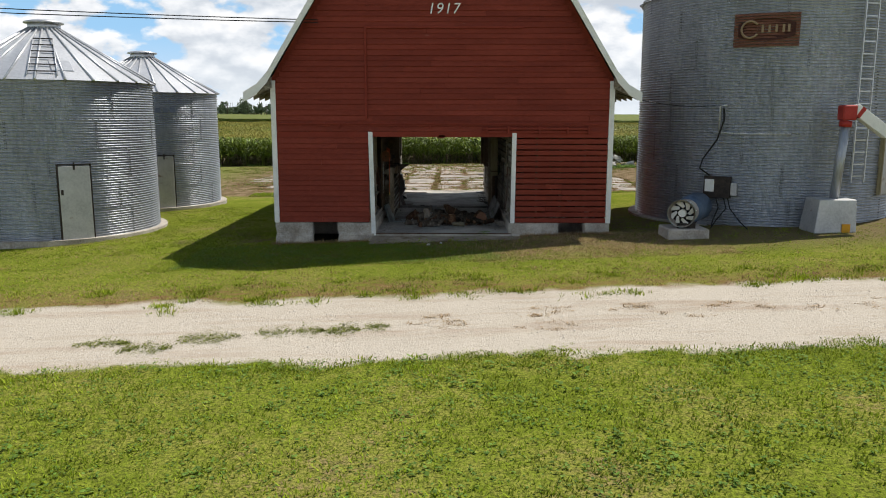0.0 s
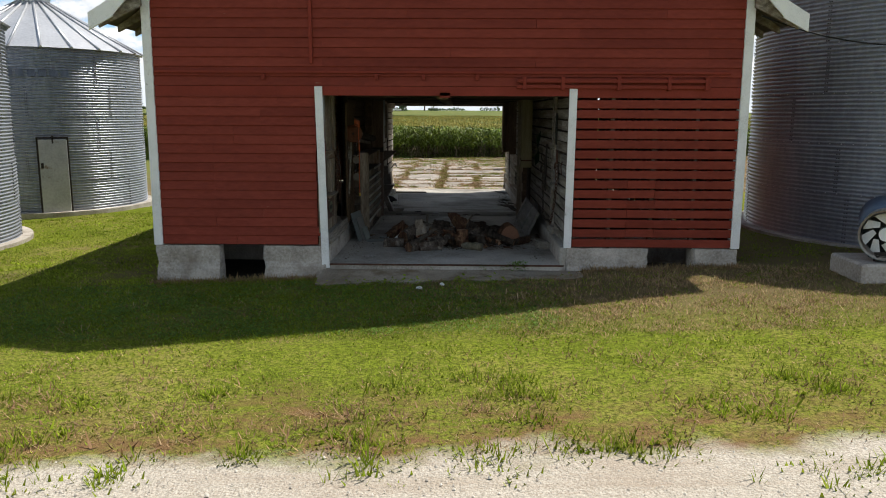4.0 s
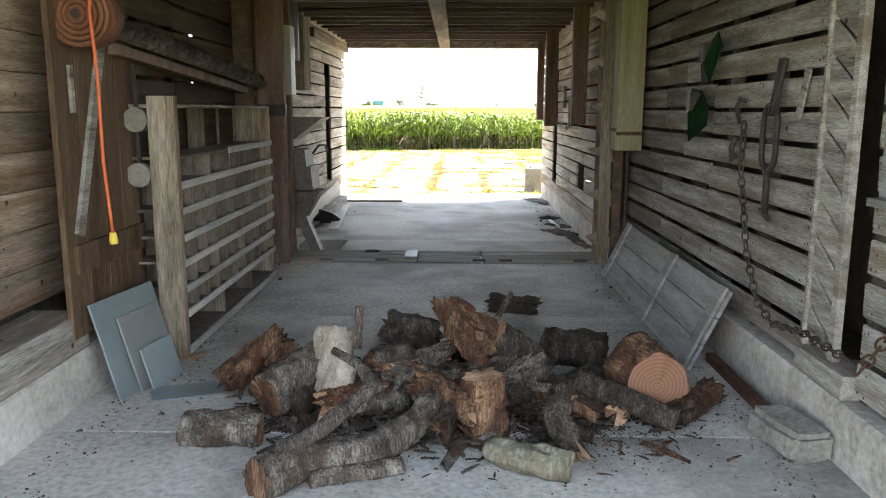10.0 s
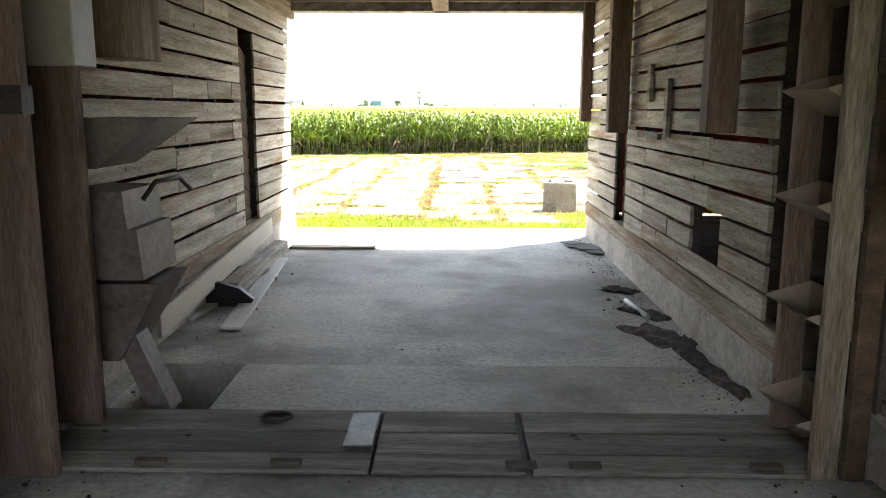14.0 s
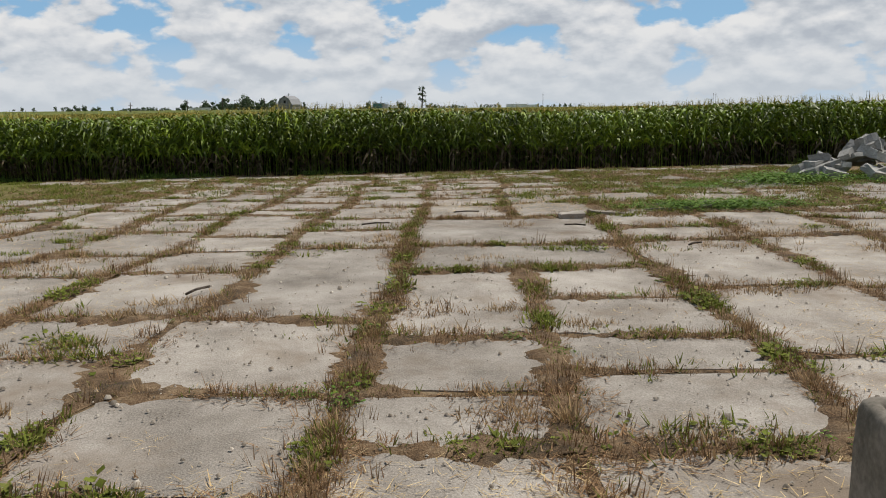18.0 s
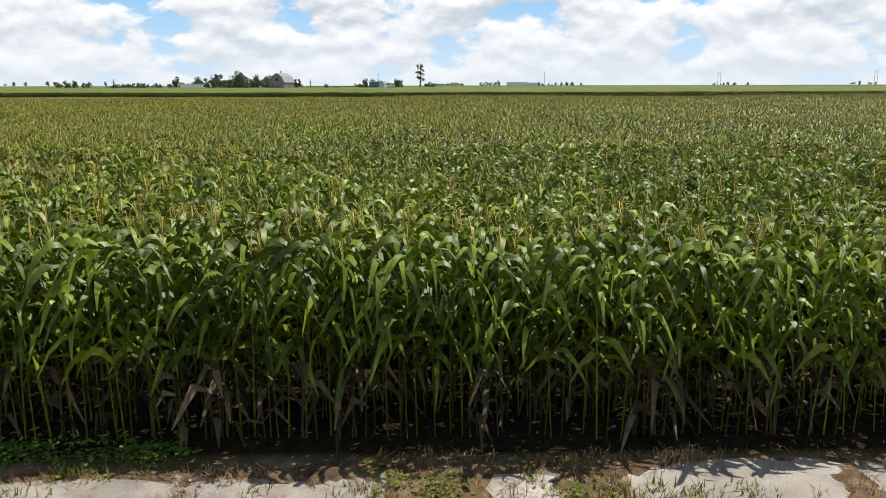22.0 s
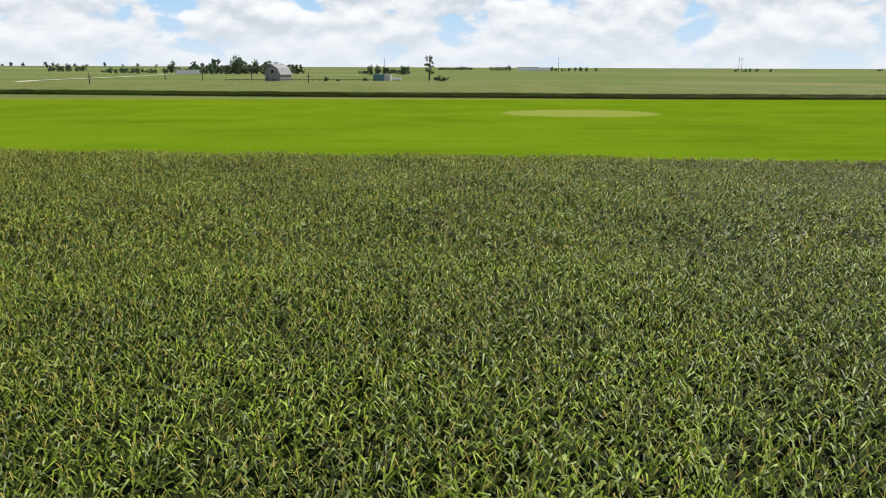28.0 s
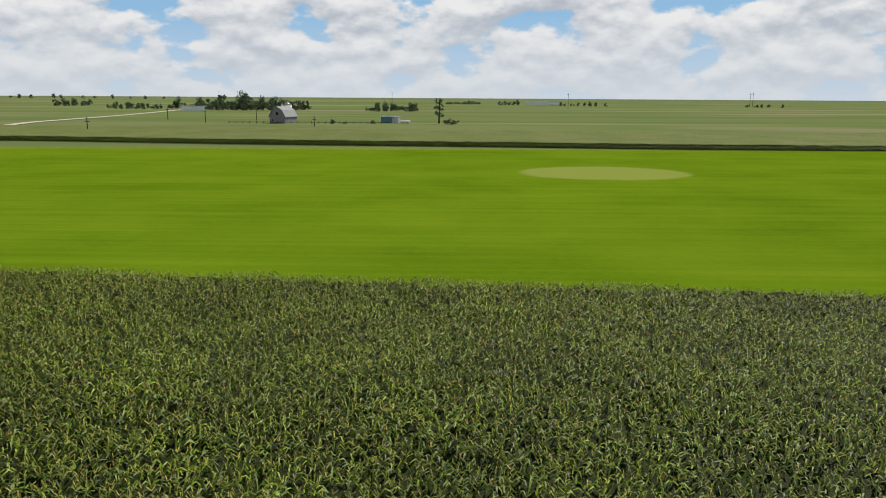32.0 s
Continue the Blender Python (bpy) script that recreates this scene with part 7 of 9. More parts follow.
bm = bmesh.new()
for r0, r1, y0, y1 in ((0.33, 0.30, -0.32, -0.27), (0.30, 0.30, -0.27, 0.25)):
    axial(bm, y0, y1, r0, r1, caps=False)
axial(bm, -0.30, 0.25, 0.285, 0.285, caps=False)
part("housing", bm, surf("rusty_white_drum", [(0.16, 0.09, 0.06), (0.34, 0.30, 0.26), (0.48, 0.46, 0.42)], 3, 30, 0.6, 0.1), fan)
bm = bmesh.new()
axial(bm, -0.34, -0.30, 0.335, 0.335, caps=False)
part("rim", bm, surf("teal_paint", [(0.05, 0.16, 0.15), (0.10, 0.25, 0.23)], 4, 30, 0.5, 0.05), fan, "teal painted rim")
for k in range(8):
    bm = bmesh.new()
    bl = axis @ Matrix.Rotation(radians(45 * k), 4, "Y") @ Matrix.Rotation(radians(35), 4, "Z")
    vs = [bm.verts.new(bl @ Vector(p)) for p in ((-0.035, -0.2, 0.08), (0.035, -0.2, 0.08), (0.075, -0.2, 0.27), (-0.075, -0.2, 0.27), (-0.035, -0.19, 0.08), (0.035, -0.19, 0.08), (0.075, -0.19, 0.27), (-0.075, -0.19, 0.27))]
    for f in ((0, 1, 2, 3), (7, 6, 5, 4), (0, 4, 5, 1), (1, 5, 6, 2), (2, 6, 7, 3), (3, 7, 4, 0)):
        bm.faces.new([vs[i] for i in f])
    part("blade", bm, WHITE, fan)
bm = bmesh.new()
axial(bm, -0.26, -0.12, 0.09, 0.09, 16)
part("hub", bm, WHITE, fan)
bm = bmesh.new()
axial(bm, -0.05, 0.0, 0.28, 0.28)
part("backplate", bm, BLACK, fan)
bm = bmesh.new()
tube(bm, [axis @ Vector((0, 0.25, 0)), axis @ Vector((0, 0.7, 0.0)), axis @ Vector((0, 1.7, -0.02))], [0.30, 0.34, 0.36], 28)
part("duct", bm, surf("blue_duct_paint", [(0.05, 0.08, 0.13), (0.09, 0.13, 0.19), (0.14, 0.18, 0.24)], 3, 30, 0.5, 0.05), fan, "blue painted duct")
boxpart("foot", fan, IRON, -0.22, 0.22, -0.22, -0.15, 0, 0.12)
boxpart("foot", fan, IRON, -0.12, 0.32, 0.10, 0.17, 0, 0.12)

aug = holder("unload_auger", "grain unloading auger with red head and white spout", "auger", (9.55, -0.65, 0.0))
bm = bmesh.new()
tube(bm, [(0.02, 0, 0.95), (0.16, 0.0, 2.85)], 0.11, 16)
part("tube", bm, GALV, aug)
REDM = surf("red_machine_paint", [(0.30, 0.03, 0.025), (0.42, 0.05, 0.04)], 3, 30, 0.45, 0.05)
boxpart("head", aug, REDM, 0.0, 0.34, -0.16, 0.16, 2.86, 3.22, bev=0.03)
bm = bmesh.new()
tube(bm, [(0.14, 0, 2.70), (0.155, 0, 2.85)], 0.14, 16)
part("collar", bm, REDM, aug)
boxpart("spout", aug, WHITE, -0.13, 0.13, -0.13, 0.13, 0, 1.05, "white chute with red stripes", 0.01, Matrix.Translation((0.30, 0, 3.14)) @ Matrix.Rotation(radians(125), 4, "Y"))
boxpart("stripe", aug, REDM, -0.132, 0.132, -0.132, 0.132, 0.12, 0.22, "", 0.0, Matrix.Translation((0.30, 0, 3.14)) @ Matrix.Rotation(radians(125), 4, "Y"))
bm = bmesh.new()
lo = [bm.verts.new(p) for p in ((-0.62, -0.45, 0.0), (0.42, -0.45, 0.0), (0.42, 0.4, 0.0), (-0.62, 0.4, 0.0))]
hi = [bm.verts.new(p) for p in ((-0.48, -0.36, 0.98), (0.40, -0.36, 0.98), (0.40, 0.4, 0.98), (-0.48, 0.4, 0.98))]
bm.faces.new(hi)
bm.faces.new(lo[::-1])
for k in range(4):
    bm.faces.new((lo[k], lo[(k + 1) % 4], hi[(k + 1) % 4], hi[k]))
bmesh.ops.bevel(bm, geom=bm.edges[:], offset=0.015, segments=1, affect="EDGES")
part("guard", bm, GREYM, aug)
boxpart("warning_label", aug, surf("orange_label", [(0.60, 0.28, 0.02), (0.70, 0.36, 0.04)], 5, 30, 0.5, 0.0), 0.05, 0.25, -0.452, -0.44, 0.12, 0.40)
ld = placed(holder("bin_ladder", "galvanised ladder fixed up the grain bin", "ladder"), on_bin(bin3, 3.5, -72, 1.3, 0.12))
for x in (-0.2, 0.2):
    boxpart("rail", ld, GALVR, x - 0.015, x + 0.015, -0.02, 0.02, 0, 4.9)
for i in range(16):
    boxpart("rung", ld, GALVR, -0.185, 0.185, -0.012, 0.012, 0.15 + 0.3 * i, 0.18 + 0.3 * i)
gate = placed(holder("bin_door", "pale yellow framed access door of a grain bin", "door"), on_bin(bin3, 3.5, -52, 0.95, 0.02))
boxpart("leaf", gate, GREYM, -0.28, 0.28, -0.05, 0.0, 0, 1.5, bev=0.01)
for x in (-0.34, 0.28):
    boxpart("frame", gate, YEL, x, x + 0.06, -0.07, 0.05, 0, 1.5)

# wires
for k, (z0, z1) in enumerate(((6.6, 5.22), (6.4, 5.16))):
    bm = bmesh.new()
    pts = []
    for i in range(13):
        f = i / 12
        pts.append((-30 + 27.0 * f, -2.0 + 1.75 * f, z0 + (z1 - z0) * f - 0.9 * f * (1 - f)))
    tube(bm, pts, 0.012, 5)
    w = part("power_line", bm, BLACK, None)
    tagged(w, "black overhead power line running to the gable", "cable", "power lines")
bm = bmesh.new()
tube(bm, [(4.3 + 2.75 * f, -0.2 + 1.0 * f, 3.5 - 0.28 * f - 0.5 * f * (1 - f)) for f in np.linspace(0, 1, 9)], 0.012, 5)
tagged(part("service_wire", bm, BLACK, None), "black service wire from the barn eave to a bin", "cable")

# ---- lawn, verge and weeds ----
def tuft_template(seed, blades, h, spreadr, w, curl=0.35):
    """A tuft of bent, tapering blades."""
    r = np.random.RandomState(seed)
    v, f = [], []
    for i in range(max(4, int(blades * 0.62))):
        a, rr = r.uniform(0, 6.28), spreadr * math.sqrt(r.rand())
        o = np.array([rr * math.cos(a), rr * math.sin(a), 0])
        b_ = a + r.uniform(-1.2, 1.2)
        d = np.array([math.cos(b_), math.sin(b_), 0])
        s = np.array([-d[1], d[0], 0]) * w * 1.15
        hh = h * r.uniform(0.55, 1.2)
        tip = o + d * hh * curl * r.uniform(0.6, 1.6) + np.array([0, 0, hh])
        b = len(v)
        v += [o - s, o + s, tip + s * 0.25, tip - s * 0.25]
        f.append((b, b + 1, b + 2, b + 3))
    return np.array(v), np.array(f)


def leafy_template(seed, n, h, spreadr, size):
    """A broad-leaved weed: small flat leaves at several heights."""
    r = np.random.RandomState(seed)
    v, f = [], []
    for i in range(n):
        a, rr, z = r.uniform(0, 6.28), spreadr * math.sqrt(r.rand()), h * r.uniform(0.15, 1)
        o = np.array([rr * math.cos(a), rr * math.sin(a), z])
        d = np.array([math.cos(a), math.sin(a), r.uniform(-0.4, 0.5)])
        s = np.array([-d[1], d[0], r.uniform(-0.4, 0.4)])
        q = size * r.uniform(0.6, 1.3)
        b = len(v)
        v += [o, o + d * q * 0.5 + s * q * 0.35, o + d * q, o + d * q * 0.5 - s * q * 0.35]
        f.append((b, b + 1, b + 2, b + 3))
    return np.array(v), np.array(f)


def scatter(name, label, mat, templates, P, size, seed, category="grass"):
    r = np.random.RandomState(seed)
    z = ground_z(P[:, 0], P[:, 1])
    P3 = np.column_stack([P, z - 0.005])
    kind = r.randint(0, len(templates), len(P))
    V, F, n = [], [], 0
    for k, (tv, tf) in enumerate(templates):
        q = kind == k
        v, f = spread(tv, tf, P3[q], r.uniform(0, 6.28, q.sum()), size[q] if hasattr(size, "__len__") else size * np.exp(r.normal(0, 0.25, q.sum())))
        V.append(v)
        F.append(f + n)
        n += len(v)
    return big(name, np.concatenate(V), np.concatenate(F), mat, label, category)


def road_edge(x, y):
    return y - 0.012 * x


rgs = np.random.RandomState(31)
tg = [tuft_template(i, 9, 0.036, 0.08, 0.0078, 0.9) for i in range(5)]
tl_ = [tuft_template(40 + i, 10, 0.075, 0.05, 0.005, 0.55) for i in range(4)]
tgf = [tuft_template(140 + i, 11, 0.026, 0.055, 0.0026, 0.9) for i in range(5)]
flatf = [tuft_template(150 + i, 11, 0.012, 0.07, 0.0022, 2.4) for i in range(4)]
flat = [tuft_template(50 + i, 9, 0.022, 0.09, 0.004, 1.6) for i in range(4)]
clover = [leafy_template(20 + i, 10, 0.04, 0.08, 0.036) for i in range(4)]


def lawn_places(n, x0, x1, y0, y1):
    """Places on the lawn that keep clear of the lane, the barn, the apron and the bins."""
    P = np.column_stack([rgs.uniform(x0, x1, n), rgs.uniform(y0, y1, n)])
    e = road_edge(P[:, 0], P[:, 1])
    keep = ((e < -9.5) | (e > -6.0)) & ~((np.abs(P[:, 0]) < 4.3) & (P[:, 1] > -0.07)) & ~((P[:, 0] > -1.9) & (P[:, 0] < 2.05) & (P[:, 1] > -0.60))
    for b, R in ((bin1, 3.1), (bin3, 3.75)):
        c = b.matrix_world.translation
        keep &= (P[:, 0] - c.x) ** 2 + (P[:, 1] - c.y) ** 2 > R * R
    keep &= np.abs(P[:, 0]) < 0.62 * (P[:, 1] + 19.5) + 1.5
    return P[keep]


def patchy(P, a, b, seed, soft=0.25):
    """Chance by slow waves over the ground: 0 to 1."""
    q = np.sin(P[:, 0] * a + seed) * np.sin(P[:, 1] * b + seed * 1.7) + 0.6 * np.sin(P[:, 0] * a * 2.7 + P[:, 1] * b * 1.9 + seed * 3) + 0.4 * np.sin(P[:, 0] * a * 5.1 - P[:, 1] * b * 4.3)
    return np.clip(0.5 + q * soft * 1.6, 0, 1)


P = lawn_places(62000, -16, 16, -17.5, 3.0)
e_ = road_edge(P[:, 0], P[:, 1])
verge = np.clip((-4.7 - e_) / 0.8, 0, 1) * (e_ > -6.2)
P = P[rgs.rand(len(P)) < 1 - 0.8 * verge * (1 - 0.6 * patchy(P, 2.2, 2.9, 4))]
scatter("grass", "short mown green lawn grass", GRASSB, tg, P, np.where(P[:, 1] > -6.2, 0.68, 1.0) * rgs.uniform(0.7, 1.3, len(P)), 3)
P = lawn_places(22000, -12, 12, -6.6, -0.05)
e_ = road_edge(P[:, 0], P[:, 1])
w = np.clip((-3.8 - e_) / 1.4, 0, 1) * (0.35 + 0.9 * patchy(P, 1.7, 2.3, 7)) + 0.22 * patchy(P, 0.9, 1.1, 2) + 0.75 * np.exp(-((P[:, 0] - 1.2) / 1.6) ** 2 - ((P[:, 1] + 0.9) / 0.8) ** 2)
scatter("dead_grass", "red-brown dead thatch along the verge", RUSTW, flatf + tgf[:2], P[rgs.rand(len(P)) < w], 1.5, 5)
P = lawn_places(34000, -14, 11, -6.2, 9.0)
P = P[(P[:, 0] < 4.2) & ((P[:, 1] < -0.1) | (P[:, 0] < -4.3))]
scatter("dead_grass", "straw-coloured dead blades all through the lawn", THATCH, flatf, P[rgs.rand(len(P)) < 0.2 + 0.6 * patchy(P, 0.8, 1.0, 6)], 1.25, 55)
P = lawn_places(16000, -13, -4.3, -1.0, 9.0)
scatter("grass", "short mown grass beside the barn and bins", GRASSB, tg, P[rgs.rand(len(P)) < 0.35 + 0.6 * patchy(P, 1.0, 1.2, 8)], 0.75, 56)
P = lawn_places(9000, -14, 14, -17, -9.6)
scatter("lawn_weeds", "broad-leaved clover and weeds in the lawn", WEED, clover, P[rgs.rand(len(P)) < 0.3 + 0.7 * patchy(P, 1.1, 1.3, 9) ** 2], 0.9, 6, "weeds")
P = lawn_places(900, -12, 12, -17, -9.8)
scatter("grass_clumps", "longer ragged grass clumps in the lawn", GRASSB, tl_, P, 0.9, 16)
P = lawn_places(44000, -6.5, 6.5, -3.2, -0.05)
q = patchy(P, 1.3, 1.6, 5)
lush = np.clip(0.62 - 0.22 * P[:, 0], 0.10, 1.0)
scatter("grass", "short ragged grass before the barn", GRASSB, tgf, P[rgs.rand(len(P)) < lush * (0.3 + 0.7 * q)], 1.0, 4)
P = lawn_places(26000, -6.5, 6.5, -3.2, -0.05)
scatter("dead_grass", "thin straw-coloured dead grass before the barn", THATCH, flatf + tgf[:2], P[rgs.rand(len(P)) < np.clip(0.45 + 0.14 * P[:, 0], 0.15, 1.0)], 1.0, 18)
P = lawn_places(14000, -6, 1.5, -3.0, -0.3)
scatter("lawn_weeds", "low broad-leaved weeds before the barn", WEED, clover, P[rgs.rand(len(P)) < (0.3 + 0.7 * patchy(P, 2.1, 2.7, 3) ** 2) * np.clip(0.75 - 0.3 * P[:, 0], 0.1, 1)], 0.6, 19, "weeds")
n = 5200
P = np.column_stack([rgs.uniform(-4.6, 5.6, n), rgs.uniform(-2.6, -0.1, n)])
P = P[(rgs.rand(n) < np.clip(0.30 + 0.22 * P[:, 0], 0.08, 1)) & ~((np.abs(P[:, 0]) < 1.9) & (P[:, 1] > -0.58))]
scatter("dead_grass", "pale dead grass tufts on the worn ground", THATCH, tgf + flatf, P, 1.5, 61)
ang = rgs.uniform(-1.95, 2.10, 900)
P = np.column_stack([ang, -0.54 + rgs.normal(0, 0.06, 900)])
scatter("apron_weeds", "grass and dead stems creeping over the apron edge", DRYG, tgf + flatf, P[::2], 1.2, 62, "weeds")
scatter("apron_weeds", "green grass creeping over the apron edge", GRASSB, tgf + clover[:1], P[1::2][P[1::2][:, 0] < rgs.uniform(-2, 2.2, 450)], 1.1, 63, "weeds")
# green clumps on the crown of the lane, dry ones further along
G = []
for x0, x1, y0, w_ in ((-5.4, -4.6, -8.45, 0.07), (-4.6, -3.9, -8.75, 0.13), (-3.9, -2.98, -8.3, 0.16), (-2.75, -2.25, -8.15, 0.13), (-2.2, -1.75, -8.10, 0.09), (-1.7, -1.2, -8.10, 0.12), (-1.1, -0.75, -8.0, 0.10)):
    n = int((x1 - x0) * 1500)
    u = rgs.beta(1.1, 1.1, n)
    G.append(np.column_stack([x0 + (x1 - x0) * u, y0 + rgs.normal(0, w_, n) * (0.5 + 1.2 * np.sin(u * 3.14)) * (0.8 + 0.35 * np.sin(u * 19))]))
scatter("lane_weeds", "low green weed clumps on the gravel lane", YARDG, tgf + clover[:1], np.concatenate(G)[::2], 0.6, 7, "weeds")
G = []
for k in range(64):
    cx, cy = rgs.uniform(-0.4, 11), rgs.normal(-7.75, 0.34)
    n = rgs.randint(8, 28)
    G.append(np.column_stack([cx + rgs.normal(0, 0.10, n), cy + 0.02 * cx + rgs.normal(0, 0.045, n)]))
scatter("lane_weeds", "sparse dry weed clumps on the gravel lane", THATCH, tg + clover[:2], np.concatenate(G), 0.5, 8, "weeds")
G = []
for k in range(60):
    cx, cy = rgs.uniform(-9, 9), rgs.uniform(-6.6, -4.4)
    n = rgs.randint(12, 46)
    s_ = rgs.uniform(0.05, 0.16)
    G.append(np.column_stack([cx + rgs.normal(0, s_ * 1.5, n), cy + 0.012 * cx + rgs.normal(0, s_, n)]))
scatter("grass_clumps", "bright green grass clumps on the brown verge", GRASSB, tg + tl_[:2], np.concatenate(G), 0.95, 17)
edge_n = 5200
ex_ = rgs.uniform(-14, 14, edge_n)
P = np.column_stack([ex_, -9.70 + 0.012 * ex_ + 0.16 * np.sin(ex_ * 1.3) + 0.1 * np.sin(ex_ * 4.7) + rgs.normal(0, 0.12, edge_n)])
scatter("grass", "ragged grass edge along the gravel lane", GRASSB, tg, P, 0.55, 9)
foot = []
for x0, x1, y0 in ((-4.3, -1.9, -0.12), (2.0, 4.3, -0.12)):
    foot.append(np.column_stack([rgs.uniform(x0, x1, 260), rgs.normal(y0, 0.07, 260)]))
scatter("footing_weeds", "weeds and dead stalks along the footing", DRYG, tl_, np.concatenate(foot), 0.8, 10, "weeds")
for x, s in ((0.55, 0.9), (0.30, 0.4), (-0.2, 0.55), (1.05, 1.7), (1.12, 1.6), (0.98, 1.4), (-0.55, 0.3), (0.85, 0.6)):
    tv, tf = leafy_template(int(x * 100) + 500, 60, 0.16, 0.09, 0.045)
    w = big("sill_weed", tv * s * 0.55 + np.array([x, -0.075, -0.08]), tf, WEED, "small green weed growing at the door sill", "weed", "stuff")
    w["group"] = "sill weeds"
for x, y, s in ((-0.33, -1.0, 0.06), (-0.02, -0.78, 0.045)):
    bm = bmesh.new()
    bmesh.ops.create_icosphere(bm, subdivisions=2, radius=s)
    for v in bm.verts:
        v.co *= 0.7 + 0.6 * noise.noise(v.co * 30 + Vector((x * 9, y, 0)))
        v.co.z *= 0.6
    o = part("paper_scrap", bm, WHITE, None)
    o.location = (x, y, float(ground_z(x, y)) + s * 0.45)
    tagged(o, "crumpled white scrap lying in the grass", "litter", "paper scraps")

# loose stones on the gravel lane
N = 9500
P = np.column_stack([rgs.uniform(-11, 11, N), rgs.uniform(-9.6, -6.0, N)])
sv = np.array([(-1, -0.7, 0), (0.9, -0.8, 0), (1, 0.7, 0), (-0.8, 0.8, 0), (-0.5, -0.4, 0.9), (0.5, -0.5, 1.0), (0.5, 0.4, 0.8), (-0.4, 0.5, 0.9)], float) * 0.5
sf = np.array([(4, 5, 6, 7), (0, 1, 5, 4), (1, 2, 6, 5), (2, 3, 7, 6), (3, 0, 4, 7)])
v, f = spread(sv, sf, np.column_stack([P, ground_z(P[:, 0], P[:, 1]) + 0.004]), rgs.uniform(0, 6.28, N), 0.0105 * np.exp(rgs.normal(0, 0.42, N)))
big("gravel", v, f, surf("lane_stone", [(0.34, 0.30, 0.25), (0.46, 0.42, 0.36), (0.60, 0.57, 0.51)], 5, 30, 0.9, 0.1, island=True, vary=0.25), "loose pale stones on the gravel lane", "gravel")

# dirt and bark crumbs along the walls of the drive
N = 2600
sd = rgs.rand(N) < 0.7
P = np.column_stack([np.where(sd, 1.50 - np.abs(rgs.normal(0, 0.16, N)), -1.50 + np.abs(rgs.normal(0, 0.12, N))), rgs.uniform(0.4, 11.0, N), np.full(N, 0.002)])
P = P[rgs.rand(N) < 0.25 + 0.75 * patchy(P, 1.0, 2.6, 3)]
v, f = spread(sv, sf, P, rgs.uniform(0, 6.28, len(P)), 0.006 * np.exp(rgs.normal(0, 0.5, len(P))))
big("floor_dirt", v, f, DARKW, "dark dirt and bark crumbs along the drive walls", "dirt")
# ---- rear apron and cracked concrete yard ----
ry = random.Random(41)
bm = bmesh.new()
prof = [(-2.9, 11.26), (2.9, 11.26), (2.75, 15.2), (2.2, 15.78), (0.2, 15.72), (-2.05, 15.82), (-2.45, 14.8)]


def apron_z(y):
    return -0.02 - 0.71 * float(smooth(11.2, 16.3, y))


cols = 14
rows_ = []
for j in range(10):
    f = j / 9
    row = []
    for i in range(cols + 1):
        x = -2.6 + 5.2 * i / cols
        lim = 15.78 + 0.05 * math.sin(i * 1.7) - (0.9 if i == 0 else 0.5 if i == cols else 0)
        y = 11.26 + (lim - 11.26) * f
        row.append(bm.verts.new((x * (1.1 - 0.18 * f), y, apron_z(y) + 0.02)))
    rows_.append(row)
for a, b in zip(rows_, rows_[1:]):
    for i in range(cols):
        bm.faces.new((a[i], a[i + 1], b[i + 1], b[i]))
ret = bmesh.ops.extrude_face_region(bm, geom=bm.faces[:])
for g in ret["geom"]:
    if isinstance(g, bmesh.types.BMVert):
        g.co.z -= 0.25
tagged(part("pavement_rear", bm, SLAB, None), "sloping worn concrete apron behind the barn", "pavement", kind="structure")

yard = structure("pavement_yard", "cracked old concrete slabs with weeds in the joints", "pavement")
joints_ = []
lost_ = []


def warp(x, y):
    """The slabs have settled and crept: lines that were straight wander a little."""
    k = 0.4 + 0.6 * smooth(3, 9, np.abs(x)) + 0.5 * smooth(27, 36, y)
    return (x + k * (0.13 * np.sin(0.83 * y + 0.5 * x) + 0.07 * np.sin(2.1 * y - 0.4 * x)),
            y + k * (0.20 * np.sin(0.62 * x + 0.13 * y + 1.1) + 0.09 * np.sin(1.9 * x + 0.5 * y)))


